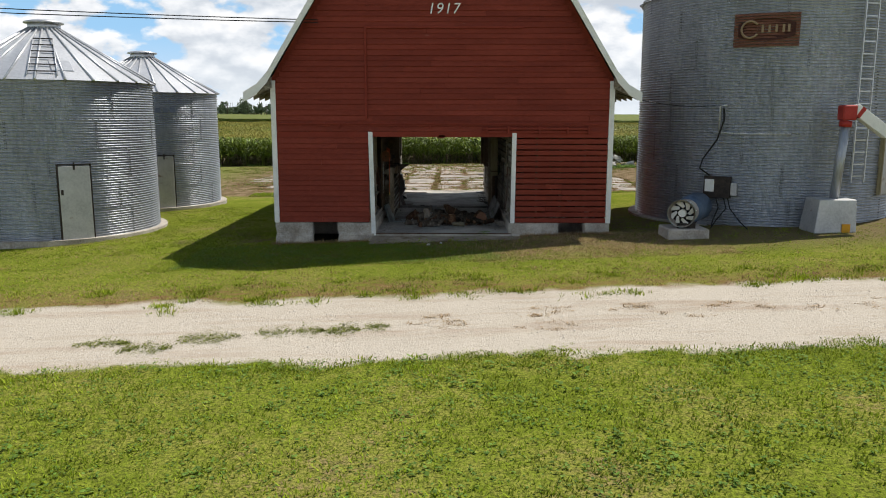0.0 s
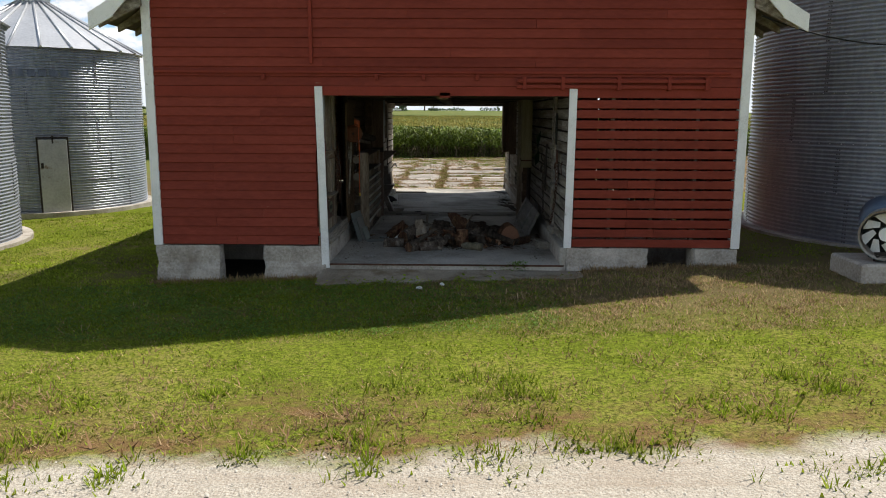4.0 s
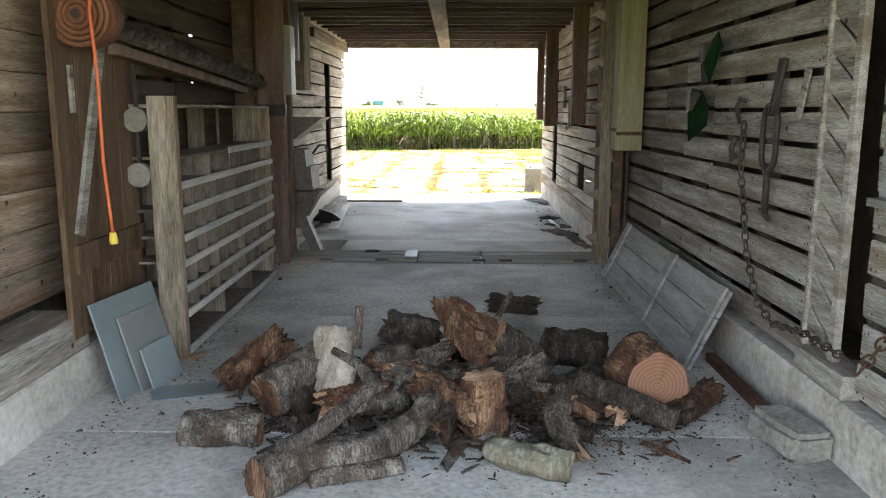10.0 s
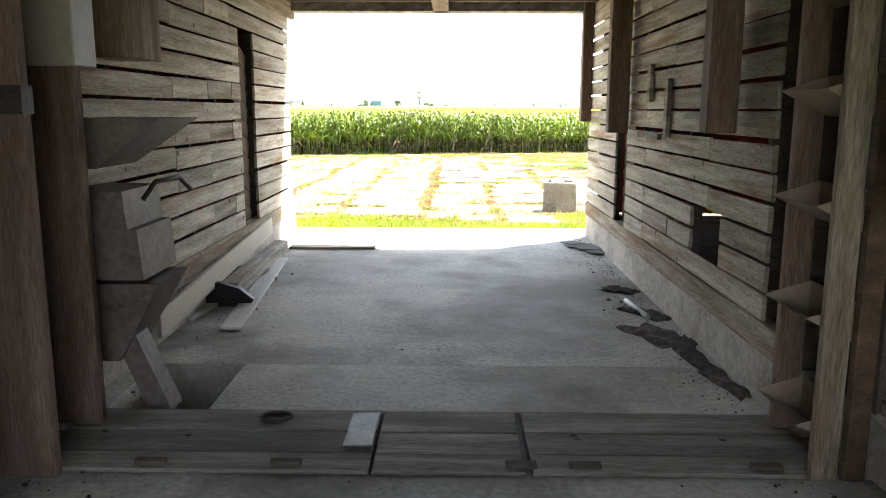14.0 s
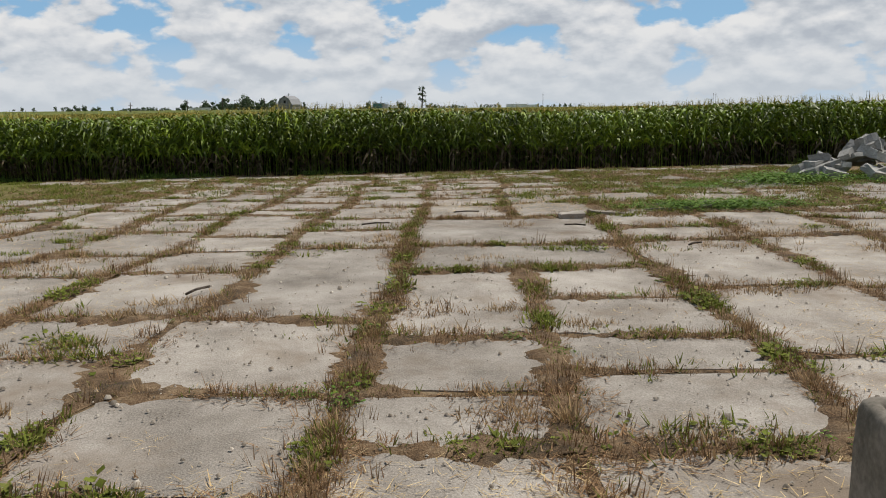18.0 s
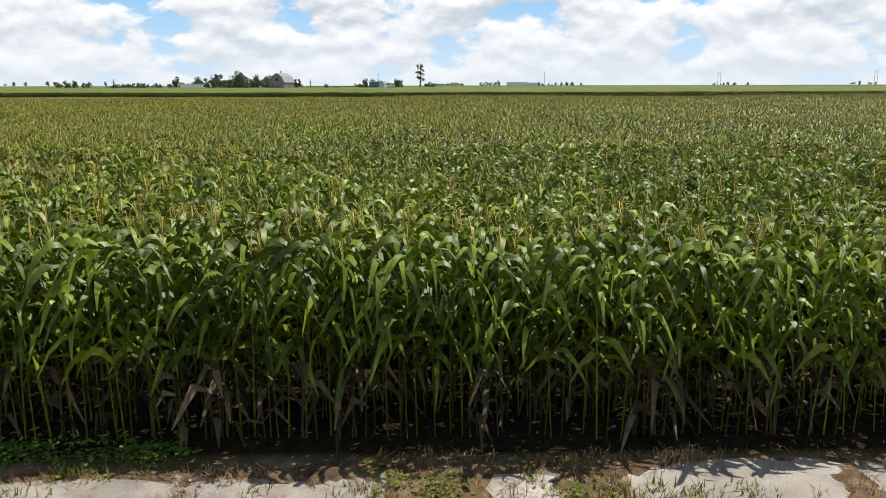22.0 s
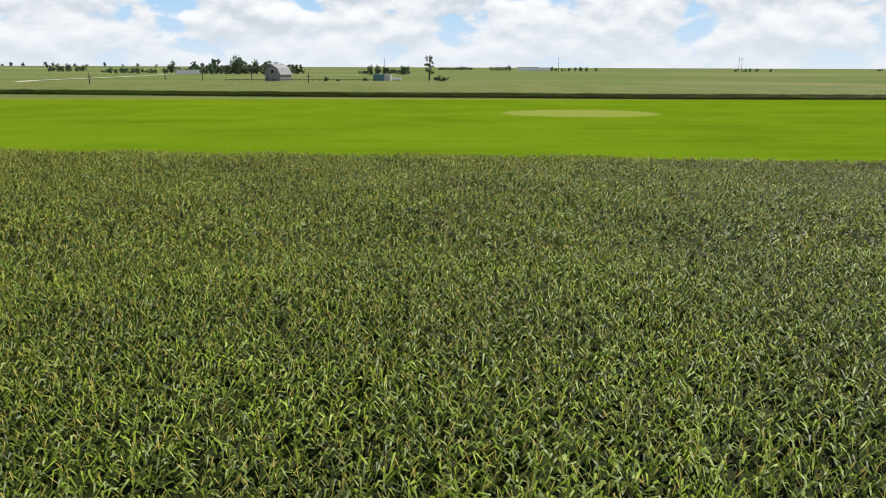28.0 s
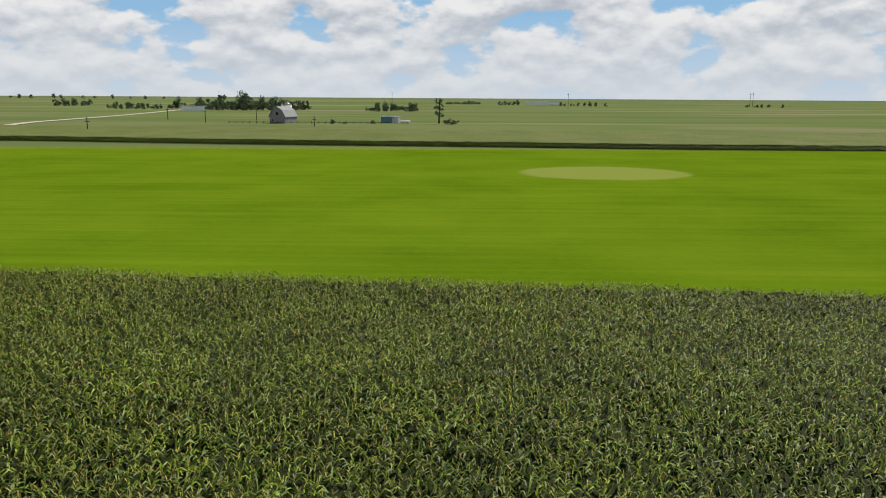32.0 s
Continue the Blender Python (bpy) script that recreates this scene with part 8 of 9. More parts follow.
def slab(x0, x1, y0, y1):
    """One slab with a wavering, chipped outline and broken corners."""
    bm = bmesh.new()
    loop = []
    cs = [(x0, y0), (x1, y0), (x1, y1), (x0, y1)]
    cs = [(x + (1 if x == x0 else -1) * ry.uniform(0.005, 0.05), y + (1 if y == y0 else -1) * ry.uniform(0.005, 0.045)) for x, y in cs]
    for (ax, ay), (bx, by) in zip(cs, cs[1:] + cs[:1]):
        ln = math.hypot(bx - ax, by - ay)
        n = max(4, int(ln / 0.17))
        nx_, ny_ = -(by - ay) / ln, (bx - ax) / ln
        ph, am, wl_ = ry.uniform(0, 6.3), ry.uniform(0.0, 0.07), ry.uniform(0.9, 3.4)
        for k in range(n):
            f = k / n
            j = (0.09 * ry.random() ** 2 if k in (0, 1, n - 1) else 0.0) + am * (0.5 + 0.5 * math.sin(ph + f * ln * wl_)) + ry.uniform(-0.012, 0.016)
            loop.append((ax + (bx - ax) * f + nx_ * j, ay + (by - ay) * f + ny_ * j))
    loop = [tuple(float(c) for c in warp(x, y)) for x, y in loop]
    zt = 0.012 + ry.uniform(-0.004, 0.004)
    tx, ty = ry.uniform(-0.004, 0.004), ry.uniform(-0.004, 0.004)
    cxm, cym = (x0 + x1) / 2, (y0 + y1) / 2
    top = [bm.verts.new((x, y, float(ground_z(x, y)) + zt + tx * (x - cxm) + ty * (y - cym))) for x, y in loop]
    low = [bm.verts.new((x, y, v.co.z - 0.12)) for (x, y), v in zip(loop, top)]
    bm.faces.new(top)
    n = len(top)
    for k in range(n):
        bm.faces.new((low[k], low[(k + 1) % n], top[(k + 1) % n], top[k]))
    part("slab", bm, SLAB, yard)


def slab_column(x0, x1, rows, gone=0.0, shift=0.0):
    """Slabs one behind another; some may be lost under growth, others cracked across."""
    for a, b in zip(rows, rows[1:]):
        dx = ry.uniform(-shift, shift)
        joints_.append(((x1 + dx, a), (x1 + dx, b)))
        joints_.append(((x0, b), (x1, b + ry.uniform(-0.08, 0.08))))
        if ry.random() < gone:
            lost_.append((x0, x1, a, b))
            continue
        if b - a > 2.0 and ry.random() < 0.28 + gone:
            m = (a + b) / 2 + ry.uniform(-0.4, 0.4)
            slab(x0 + dx, x1 + dx, a, m)
            slab(x0 + dx, x1 + dx, m, b)
            joints_.append(((x0, m), (x1, m)))
        else:
            slab(x0 + dx, x1 + dx, a, b)


slab_column(-0.5, 1.0, (17.35, 18.45, 20.3, 22.6, 25.45))
slab_column(1.0, 2.75, (17.0, 18.4, 20.3, 22.6, 25.7))
slab(-0.5, 2.72, 25.45, 27.4)
slab(-0.5, 2.70, 27.4, 30.4)
joints_ += [((-0.5, 27.4), (2.7, 27.4)), ((-0.5, 27.35), (4.6, 27.5)), ((-0.5, 30.4), (4.6, 30.5)), ((-0.5, 30.4), (2.7, 30.35)), ((-0.5, 25.4), (-0.5, 30.4)), ((-0.5, 18.0), (-0.5, 27.4)), ((2.72, 22.0), (2.72, 30.4)), ((-0.5, 25.45), (2.7, 25.6))]
slab_column(-2.35, -0.5, (18.0, 21.1, 23.1, 27.3, 29.1, 30.6, 32.4, 34.4))
slab_column(-4.05, -2.35, (18.2, 19.9, 23.2, 25.4, 28.4, 31.2, 33.6, 36.2, 38.4, 39.85), 0.0, 0.08)
slab_column(-5.8, -4.05, (18.4, 20.6, 23.0, 26.7, 29.0, 31.4, 34.0, 36.5, 38.6, 39.85), 0.0, 0.12)
slab_column(-7.6, -5.8, (19.4, 21.6, 24.2, 26.2, 29.6, 32.2, 35.0, 37.6, 40.0), 0.06, 0.15)
slab_column(-9.4, -7.6, (20.4, 23.0, 25.6, 28.2, 31.0, 34.2, 37.0, 39.8), 0.15, 0.15)
slab_column(-11.2, -9.4, (21.4, 24.0, 27.0, 30.0, 33.0, 36.0, 39.0), 0.45, 0.15)
slab_column(2.75, 4.65, (18.6, 20.2, 22.0, 24.4, 27.6, 30.5))
slab_column(4.65, 6.5, (18.9, 21.6, 24.2, 27.8, 30.6), 0.0, 0.1)
slab_column(6.5, 8.4, (19.2, 21.8, 25.0, 28.0, 30.8), 0.1, 0.1)
slab_column(8.4, 10.4, (19.6, 22.6, 25.6, 28.4, 31.2), 0.2, 0.1)
for k in range(7):
    x0 = -2.35 + 1.85 * k
    slab_column(x0, x0 + 1.85, [30.7 if k else 34.5] + [v + ry.uniform(-0.3, 0.3) for v in (32.4, 34.3, 36.2, 37.6, 38.8, 40.0, 40.9) if v > (30.7 if k else 34.5) + 0.8], 0.55 if k > 2 else 0.0, 0.2)
for k in range(4):
    x0 = -9.6 + 1.8 * k
    slab_column(x0, x0 + 1.8, (39.9, 40.6, 41.0), 0.1, 0.2)
# the last strip of concrete along the field edge
for k in range(13):
    x0 = -14 + 2.2 * k
    slab_column(x0, x0 + 2.2, (41.1 + ry.uniform(-0.1, 0.1), 42.62 + ry.uniform(-0.1, 0.08)), 0.05, 0.1)

ryn = np.random.RandomState(51)
tw = [tuft_template(60 + i, 11, 0.085, 0.06, 0.006, 0.6) for i in range(4)]
lowt = [tuft_template(80 + i, 13, 0.048, 0.055, 0.0042, 0.8) for i in range(4)]
stems = [tuft_template(85 + i, 12, 0.075, 0.05, 0.0024, 0.45) for i in range(4)]
matt = [tuft_template(90 + i, 12, 0.016, 0.09, 0.0032, 3.0) for i in range(4)]
strawt = [tuft_template(95 + i, 10, 0.008, 0.10, 0.0019, 8.0) for i in range(4)]
bw = [leafy_template(70 + i, 26, 0.09, 0.10, 0.034) for i in range(3)]


C1, C2, C3, C4, M1, M2 = [], [], [], [], [], []
for (ax, ay), (bx, by) in joints_:
    ln = math.hypot(bx - ax, by - ay)
    near = 1.0 if ay < 34 else 0.6
    # matted dead growth all along
    close = 1.5 if ay < 31 and abs(ax) < 7 else 1.0
    n = int(ln * ryn.uniform(55, 105) * near * close)
    f = ryn.rand(n)
    f = f[ryn.rand(n) < np.clip(0.5 + 0.6 * np.sin(f * ln * 2.6 + ax * 3.1 + ay * 1.7) + 0.3 * np.sin(f * ln * 6.1 + ay), 0.08, 1)]
    n = len(f)
    wd = 0.05 + 0.10 * (0.5 + 0.5 * np.sin(f * ln * 2.1 + ax * 5 + ay))
    M1.append(np.column_stack([ax + (bx - ax) * f, ay + (by - ay) * f]) + ryn.normal(0, 1, (n, 2)) * wd[:, None])
    n = int(ln * ryn.uniform(0, 26) * near * close)
    f = ryn.rand(n)
    f = f[np.sin(f * ln * 3.3 + ax + ay * 2.0) > 0.1]
    n = len(f)
    C4.append(np.column_stack([ax + (bx - ax) * f, ay + (by - ay) * f]) + ryn.normal(0, 0.07, (n, 2)))
    n = int(ln * ryn.uniform(2, 10) * near)
    f = ryn.rand(n)
    M2.append(np.column_stack([ax + (bx - ax) * f, ay + (by - ay) * f]) + ryn.normal(0, 0.07, (n, 2)))
    # clumps: some green, some dry, some broad-leaved
    for _ in range(max(1, int(ln * 1.15))):
        f = ryn.rand()
        c = np.array([ax + (bx - ax) * f, ay + (by - ay) * f])
        k = int(ryn.randint(8, 30) * close)
        s_ = ryn.uniform(0.04, 0.12)
        along = np.array([abs(bx - ax), abs(by - ay)]) / ln
        q = c + ryn.normal(0, 1, (k, 2)) * s_ * (0.6 + 0.9 * along)
        u = ryn.rand()
        (C1 if u < 0.56 else C2 if u < 0.88 else C3).append(q)
# overgrown places where slabs are lost
for x0, x1, a, b in lost_:
    n = int((x1 - x0) * (b - a) * 120)
    q = np.column_stack([ryn.uniform(x0 - 0.1, x1 + 0.1, n), ryn.uniform(a - 0.1, b + 0.1, n)])
    g = np.sin(q[:, 0] * 4.1 + a) * np.sin(q[:, 1] * 4.7 + x0) + ryn.normal(0, 0.4, n)
    C1.append(q[g > 0.25])
    C2.append(q[(g < 0.25) & (g > -0.1)])
    M1.append(q[g < -0.1])
    for _ in range(2):
        cx, cy, s_ = ryn.uniform(x0 + 0.2, x1 - 0.2), ryn.uniform(a + 0.2, b - 0.2), ryn.uniform(0.25, 0.5)
        slab(cx - s_, cx + s_, cy - s_ * 0.8, cy + s_ * 0.8)
# growth creeping over the slab edges: heavy on the east and far sides, thin near the barn
for _ in range(300):
    c = np.array([ryn.uniform(-10, 11), ryn.uniform(19.0, 41)])
    heavy = 0.16 + 0.55 * (c[0] > 2.6) * (c[1] > 26) + 0.3 * (c[0] < -4.5) + 0.45 * (c[1] > 31.5)
    if ryn.rand() > heavy:
        continue
    k = ryn.randint(24, 90)
    q = c + ryn.normal(0, 1, (k, 2)) * np.array([ryn.uniform(0.12, 0.45), ryn.uniform(0.10, 0.32)])
    u = ryn.rand()
    if u < 0.34:
        C1.append(q[: k // 2])
        C2.append(q[k // 2:])
    elif u < 0.75:
        C2.append(q[::2])
        M1.append(q[1::2])
    elif c[1] > 31:
        C3.append(q)
# dead growth hiding the front edge of the slabs
for xa, xb, ya in ((-0.6, 1.0, 17.36), (0.9, 2.9, 17.02), (-2.4, -0.5, 18.0), (-5.8, -2.3, 18.25), (2.7, 6.5, 18.7)):
    k = int((xb - xa) * 110)
    M1.append(np.column_stack([ryn.uniform(xa, xb, k), ya + ryn.normal(0, 0.08, k)]))
    C2.append(np.column_stack([ryn.uniform(xa, xb, k // 2), ya - 0.03 + ryn.normal(0, 0.06, k // 2)]))
    C1.append(np.column_stack([ryn.uniform(xa, xb, k // 3), ya - 0.05 + ryn.normal(0, 0.06, k // 3)]))
# growth breaking out in the middle of slabs
for _ in range(70):
    c = np.array([ryn.uniform(-9, 9), ryn.uniform(18.2, 38)])
    k = ryn.randint(8, 36)
    q = c + ryn.normal(0, 1, (k, 2)) * np.array([0.16, 0.06]) * ryn.uniform(0.6, 1.5)
    (C1 if ryn.rand() < 0.5 else C2).append(q)
M1, M2, C1, C2, C3, C4 = [np.column_stack(warp(*np.concatenate(q).T)) for q in (M1, M2, C1, C2, C3, C4)]
# dead thatch and soil filling the joints, heaped a little over the slab edges
V, F, nv = [], [], 0
for (ax, ay), (bx, by) in joints_:
    ln = math.hypot(bx - ax, by - ay)
    ns = max(3, int(ln / 0.07))
    f = np.linspace(-0.08 / ln, 1 + 0.08 / ln, ns + 1)
    cx, cy = ax + (bx - ax) * f, ay + (by - ay) * f
    nx_, ny_ = -(by - ay) / ln, (bx - ax) / ln
    ph = ax * 3.7 + ay * 2.3
    full = np.clip(0.34 + 0.55 * np.sin(f * ln * 1.3 + ph) + 0.40 * np.sin(f * ln * 3.7 + ph * 1.9) + ryn.normal(0, 0.2, ns + 1), 0.0, 1.5)
    hw = 0.05 + 0.15 * full
    grid_ = []
    for o_, hz in ((-1.0, 0.0), (-0.55, 0.75), (0.0, 1.0), (0.55, 0.7), (1.0, 0.0)):
        off = o_ * hw * ryn.uniform(0.65, 1.35, ns + 1) + 0.05 * full * math.sin(ph * 7)
        wx, wy = warp(cx + nx_ * off, cy + ny_ * off)
        grid_.append(np.column_stack([wx, wy, ground_z(wx, wy) + 0.004 + hz * (0.008 + 0.026 * full) * ryn.uniform(0.55, 1.3, ns + 1)]))
    V.append(np.stack(grid_, 1).reshape(-1, 3))
    F.append(np.array([(nv + i * 5 + j, nv + i * 5 + j + 1, nv + i * 5 + j + 6, nv + i * 5 + j + 5) for i in range(ns) for j in range(4)]))
    nv += (ns + 1) * 5
big("joint_soil", np.concatenate(V), np.concatenate(F), surf("joint_thatch", [(0.06, 0.038, 0.022), (0.17, 0.110, 0.062), (0.33, 0.24, 0.145)], 5, 70, 0.95, 1.0, spots=(2.3, 0.52, 0.66, (0.07, 0.052, 0.034)), dist=0.04), "matted brown soil and dead thatch in the slab joints", "soil", "stuff", True)
scatter("joint_weeds", "matted brown dead growth in the slab joints", RUSTW, matt + stems[:1], M1, 1.0, 20, "weeds").location.z = 0.022
scatter("joint_weeds", "upright rust-brown dead stems in the slab joints", RUSTW, stems, C4, 0.8, 35, "weeds").location.z = 0.012
scatter("joint_grass", "low green grass in the slab joints", YARDG, lowt, M2, 1.0, 21).location.z = 0.012
scatter("joint_grass", "green grass clumps growing between the slabs", YARDG, lowt + tg[:2] + clover[:2], C1, 1.15, 28).location.z = 0.012
scatter("joint_weeds", "dry brown weed clumps between the slabs", THATCH, lowt + stems[:1], C2, 1.0, 22, "weeds").location.z = 0.012
scatter("joint_weeds", "broad-leaved weeds in the slab joints", WEED, bw, C3[::5], 0.6, 23, "weeds")
# loose straw blown into patches on top of the concrete
S = []
for cx, cy, sx, sy, n in ((-3.0, 18.6, 1.3, 0.7, 510), (-0.4, 19.0, 0.8, 0.5, 306), (1.1, 18.9, 0.7, 0.5, 374), (3.2, 18.6, 0.8, 0.7, 340), (1.4, 17.7, 0.6, 0.4, 88), (5.6, 22.5, 1.4, 1.2, 442), (6.3, 28.0, 1.6, 1.5, 340), (-6.0, 22.0, 1.6, 2.0, 578), (-7.0, 29.0, 1.8, 2.5, 510), (0.9, 32.2, 1.5, 0.7, 340), (3.6, 32.6, 1.4, 0.8, 306), (5.2, 20.4, 0.9, 0.6, 238), (0.0, 38.5, 8.0, 1.8, 1020), (4.0, 34.5, 2.5, 1.2, 510)):
    n = int(n * 1.4)
    S.append(np.column_stack([ryn.normal(cx, sx, n), ryn.normal(cy, sy, n)]))
S = np.concatenate(S)
S = S[(S[:, 1] > 16.9) & (S[:, 1] < 42)]
o = scatter("straw_litter", "dry straw and dead stems strewn on the concrete", surf("dry_straw", [(0.34, 0.22, 0.10), (0.52, 0.38, 0.19), (0.66, 0.53, 0.31)], 1, 8, 0.9, 0.0, island=True, vary=0.4, spec=0.1), strawt, S, 1.1, 29, "straw")
o.location.z = 0.026
N = 9000
P = np.column_stack([ryn.uniform(-14, -3.5, N), ryn.uniform(18.5, 41, N)])
P = P[ryn.rand(N) < np.clip((-2.5 - P[:, 0]) / 9, 0.02, 0.8) * np.clip(0.3 + 0.9 * np.sin(P[:, 0] * 2.3) * np.sin(P[:, 1] * 1.7 + P[:, 0]), 0, 1)]
o = scatter("moss_grass", "low moss and grass creeping over the slabs", YARDG, lowt, P, 0.9, 30)
o.location.z = 0.03
N = 26000
P = np.column_stack([ryn.uniform(-9, 9.5, N), ryn.uniform(15.8, 18.6, N)])
hole = (P[:, 0] > 0.2) & (P[:, 0] < 2.1) & (P[:, 1] > 17.0 + 0.15 * np.sin(P[:, 0] * 5))
far_edge = np.where(P[:, 0] < 0.2, 17.75 + 0.05 * P[:, 0], 18.35) + 0.2 * np.sin(P[:, 0] * 2.3) + ryn.normal(0, 0.10, N)
P = P[~hole & (P[:, 1] < far_edge)]
scatter("grass", "strip of lush green grass behind the apron", GRASSB, tw[:2] + lowt, P, 0.9, 24)
scatter("dead_grass", "brown dead blades among the grass strip", THATCH, lowt[:2] + matt[:2], P[::11] + ryn.normal(0, 0.1, P[::11].shape), 1.0, 64)
scatter("yard_weeds", "broad-leaved weeds among the grass strip", WEED, bw, P[1::9] + ryn.normal(0, 0.1, P[1::9].shape), 0.6, 65, "weeds")
P = P[ryn.rand(len(P)) < 0.02 + 0.3 * np.exp(-((P[:, 0] - 1.0) / 1.4) ** 2)]
scatter("dead_grass", "brown dead stems among the green grass", THATCH, lowt, P, 1.0, 33)
N = 22000
P = np.column_stack([ryn.uniform(-16, 15, N), ryn.uniform(32, 42.2, N)])
w = smooth(34, 39.5, P[:, 1]) * 0.7 + 0.8 * ((P[:, 0] > 1.5) & (P[:, 1] > 32.5)) + 0.6 * (P[:, 0] < -9) + 0.9 * np.exp(-((P[:, 0] - 5.5) / 1.6) ** 2 - ((P[:, 1] - 35.8) / 1.0) ** 2)
P = P[ryn.rand(len(P)) < w * np.clip(0.10 + 1.3 * np.sin(P[:, 0] * 1.9 + 1) * np.sin(P[:, 1] * 1.6), 0.0, 1)]
o = scatter("grass", "thin grass spreading over the far slabs", YARDG, lowt, P, 1.25, 25)
o.location.z = 0.012
N = 7000
P = np.column_stack([ryn.uniform(-16, 15, N), ryn.uniform(30, 42.2, N)])
P = P[ryn.rand(len(P)) < (0.1 + 0.8 * smooth(32, 40, P[:, 1])) * np.clip(1.6 * patchy(P, 1.3, 1.7, 4) - 0.5, 0, 1)]
o = scatter("dry_grass", "thin dry straw and weeds over the slabs", DRYG, lowt + matt[:2], P, 1.1, 26)
o.location.z = 0.02
P = np.concatenate([np.column_stack([ryn.normal(ryn.uniform(-24, 24), 0.35, 26), ryn.normal(42.85, 0.10, 26)]) for _ in range(11)])
scatter("edge_weeds", "leafy weeds along the edge of the corn", WEED, bw, P, 1.5, 27, "weeds")
for cx, cy, sx, sy, n, s in ((5.4, 31.5, 0.8, 0.3, 380, 1.3), (9.0, 36.6, 0.7, 0.5, 260, 1.8), (12.5, 36.4, 1.2, 0.5, 300, 1.5), (4.3, 19.6, 0.3, 0.2, 60, 1.0), (1.1, 18.7, 0.35, 0.25, 60, 0.8), (6.3, 35.6, 0.9, 0.4, 160, 1.0)):
    P = np.column_stack([ryn.normal(cx, sx, n), ryn.normal(cy, sy, n)])
    scatter("weed_patch", "patch of leafy green weeds among the slabs", WEED, bw, P, s, int(cx * 10 + cy), "weeds")
P = np.column_stack([ryn.normal(5.4, 0.5, 500), ryn.normal(19.6, 0.35, 500)])
scatter("weed_patch", "tall dry brown weeds beside the trough", DRYG, tw, P, 2.0, 34, "weeds")

# trough
tr = holder("concrete_trough", "open square concrete trough with rounded worn rim", "trough", (2.335, 19.0, float(ground_z(2.3, 19)) + 0.02), rz=-7)


def rounded_loop(bm, z, h, r):
    """A square loop with rounded corners, half width h."""
    out = []
    for k in range(4):
        cx, cy = ((1, 1), (-1, 1), (-1, -1), (1, -1))[k]
        for i in range(5):
            a = (k + i / 4) * math.pi / 2
            p = Vector((cx * (h - r) + r * math.cos(a), cy * (h - r) + r * math.sin(a), z))
            out.append(bm.verts.new(p + Vector((noise.noise(p * 6), noise.noise(p * 6 + Vector((9, 0, 0))), noise.noise(p * 5 + Vector((0, 7, 0))))) * 0.006))
    return out


bm = bmesh.new()
loops = [rounded_loop(bm, z, h, r) for z, h, r in ((0.0, 0.352, 0.05), (0.2, 0.35, 0.05), (0.4, 0.348, 0.05), (0.58, 0.345, 0.055), (0.615, 0.337, 0.06), (0.632, 0.32, 0.06), (0.632, 0.282, 0.05), (0.618, 0.268, 0.045), (0.50, 0.262, 0.04), (0.36, 0.26, 0.04))]
for a, b in zip(loops, loops[1:]):
    for i in range(20):
        bm.faces.new((a[i], a[(i + 1) % 20], b[(i + 1) % 20], b[i]))
bm.faces.new(loops[-1])
for f in bm.faces:
    f.smooth = True
part("basin", bm, surf("stained_concrete", [(0.13, 0.115, 0.092), (0.22, 0.195, 0.16), (0.32, 0.29, 0.245)], 2, 28, 0.9, 0.35, spots=(3, 0.52, 0.70, (0.10, 0.095, 0.075))), tr)
boxpart("dead_weeds", tr, DRYG, -0.255, 0.255, -0.255, 0.255, 0.36, 0.55)
bx = holder("box_lid", "brown open box with a white flap in the trough", "box", (2.325, 18.94, float(ground_z(2.3, 19)) + 0.57), rz=24)
boxpart("side", bx, surf("brown_plastic", [(0.07, 0.045, 0.04), (0.11, 0.075, 0.065)], 4, 30, 0.5, 0.05), -0.15, 0.15, -0.006, 0.006, 0.0, 0.18, m=Matrix.Rotation(radians(-50), 4, "X"))
boxpart("side", bx, MATS["brown_plastic"], -0.15, 0.15, -0.006, 0.006, 0.0, 0.18, m=Matrix.Translation((0, 0.26, 0)) @ Matrix.Rotation(radians(50), 4, "X"))
boxpart("flap", bx, WHITE, -0.05, 0.05, -0.003, 0.003, 0.02, 0.13, m=Matrix.Translation((0.02, -0.008, 0.006)) @ Matrix.Rotation(radians(-50), 4, "X"))

# rubble heap, kerb stones, tank
rr_ = random.Random(61)


def chunk(name, at, size, label, group, mat=None, rz=None, tilt=25):
    bm = bmesh.new()
    box(bm, -size[0] / 2, size[0] / 2, -size[1] / 2, size[1] / 2, -size[2] / 2, size[2] / 2)
    bmesh.ops.subdivide_edges(bm, edges=bm.edges[:], cuts=2, use_grid_fill=True)
    o = Vector((rr_.uniform(0, 50), rr_.uniform(0, 50), 0))
    for v in bm.verts:
        n = noise.noise_vector(v.co * 2.5 + o)
        v.co += Vector((n.x * size[0] * 0.22, n.y * size[1] * 0.24, n.z * size[2] * 0.2))
    ob = new(name, mesh_from(bm, name, mat or CONCW))
    ob.matrix_world = pose(*at, rr_.uniform(-tilt, tilt), rr_.uniform(-tilt, tilt), rr_.uniform(0, 180) if rz is None else rz)
    return tagged(ob, label, "rubble", group)


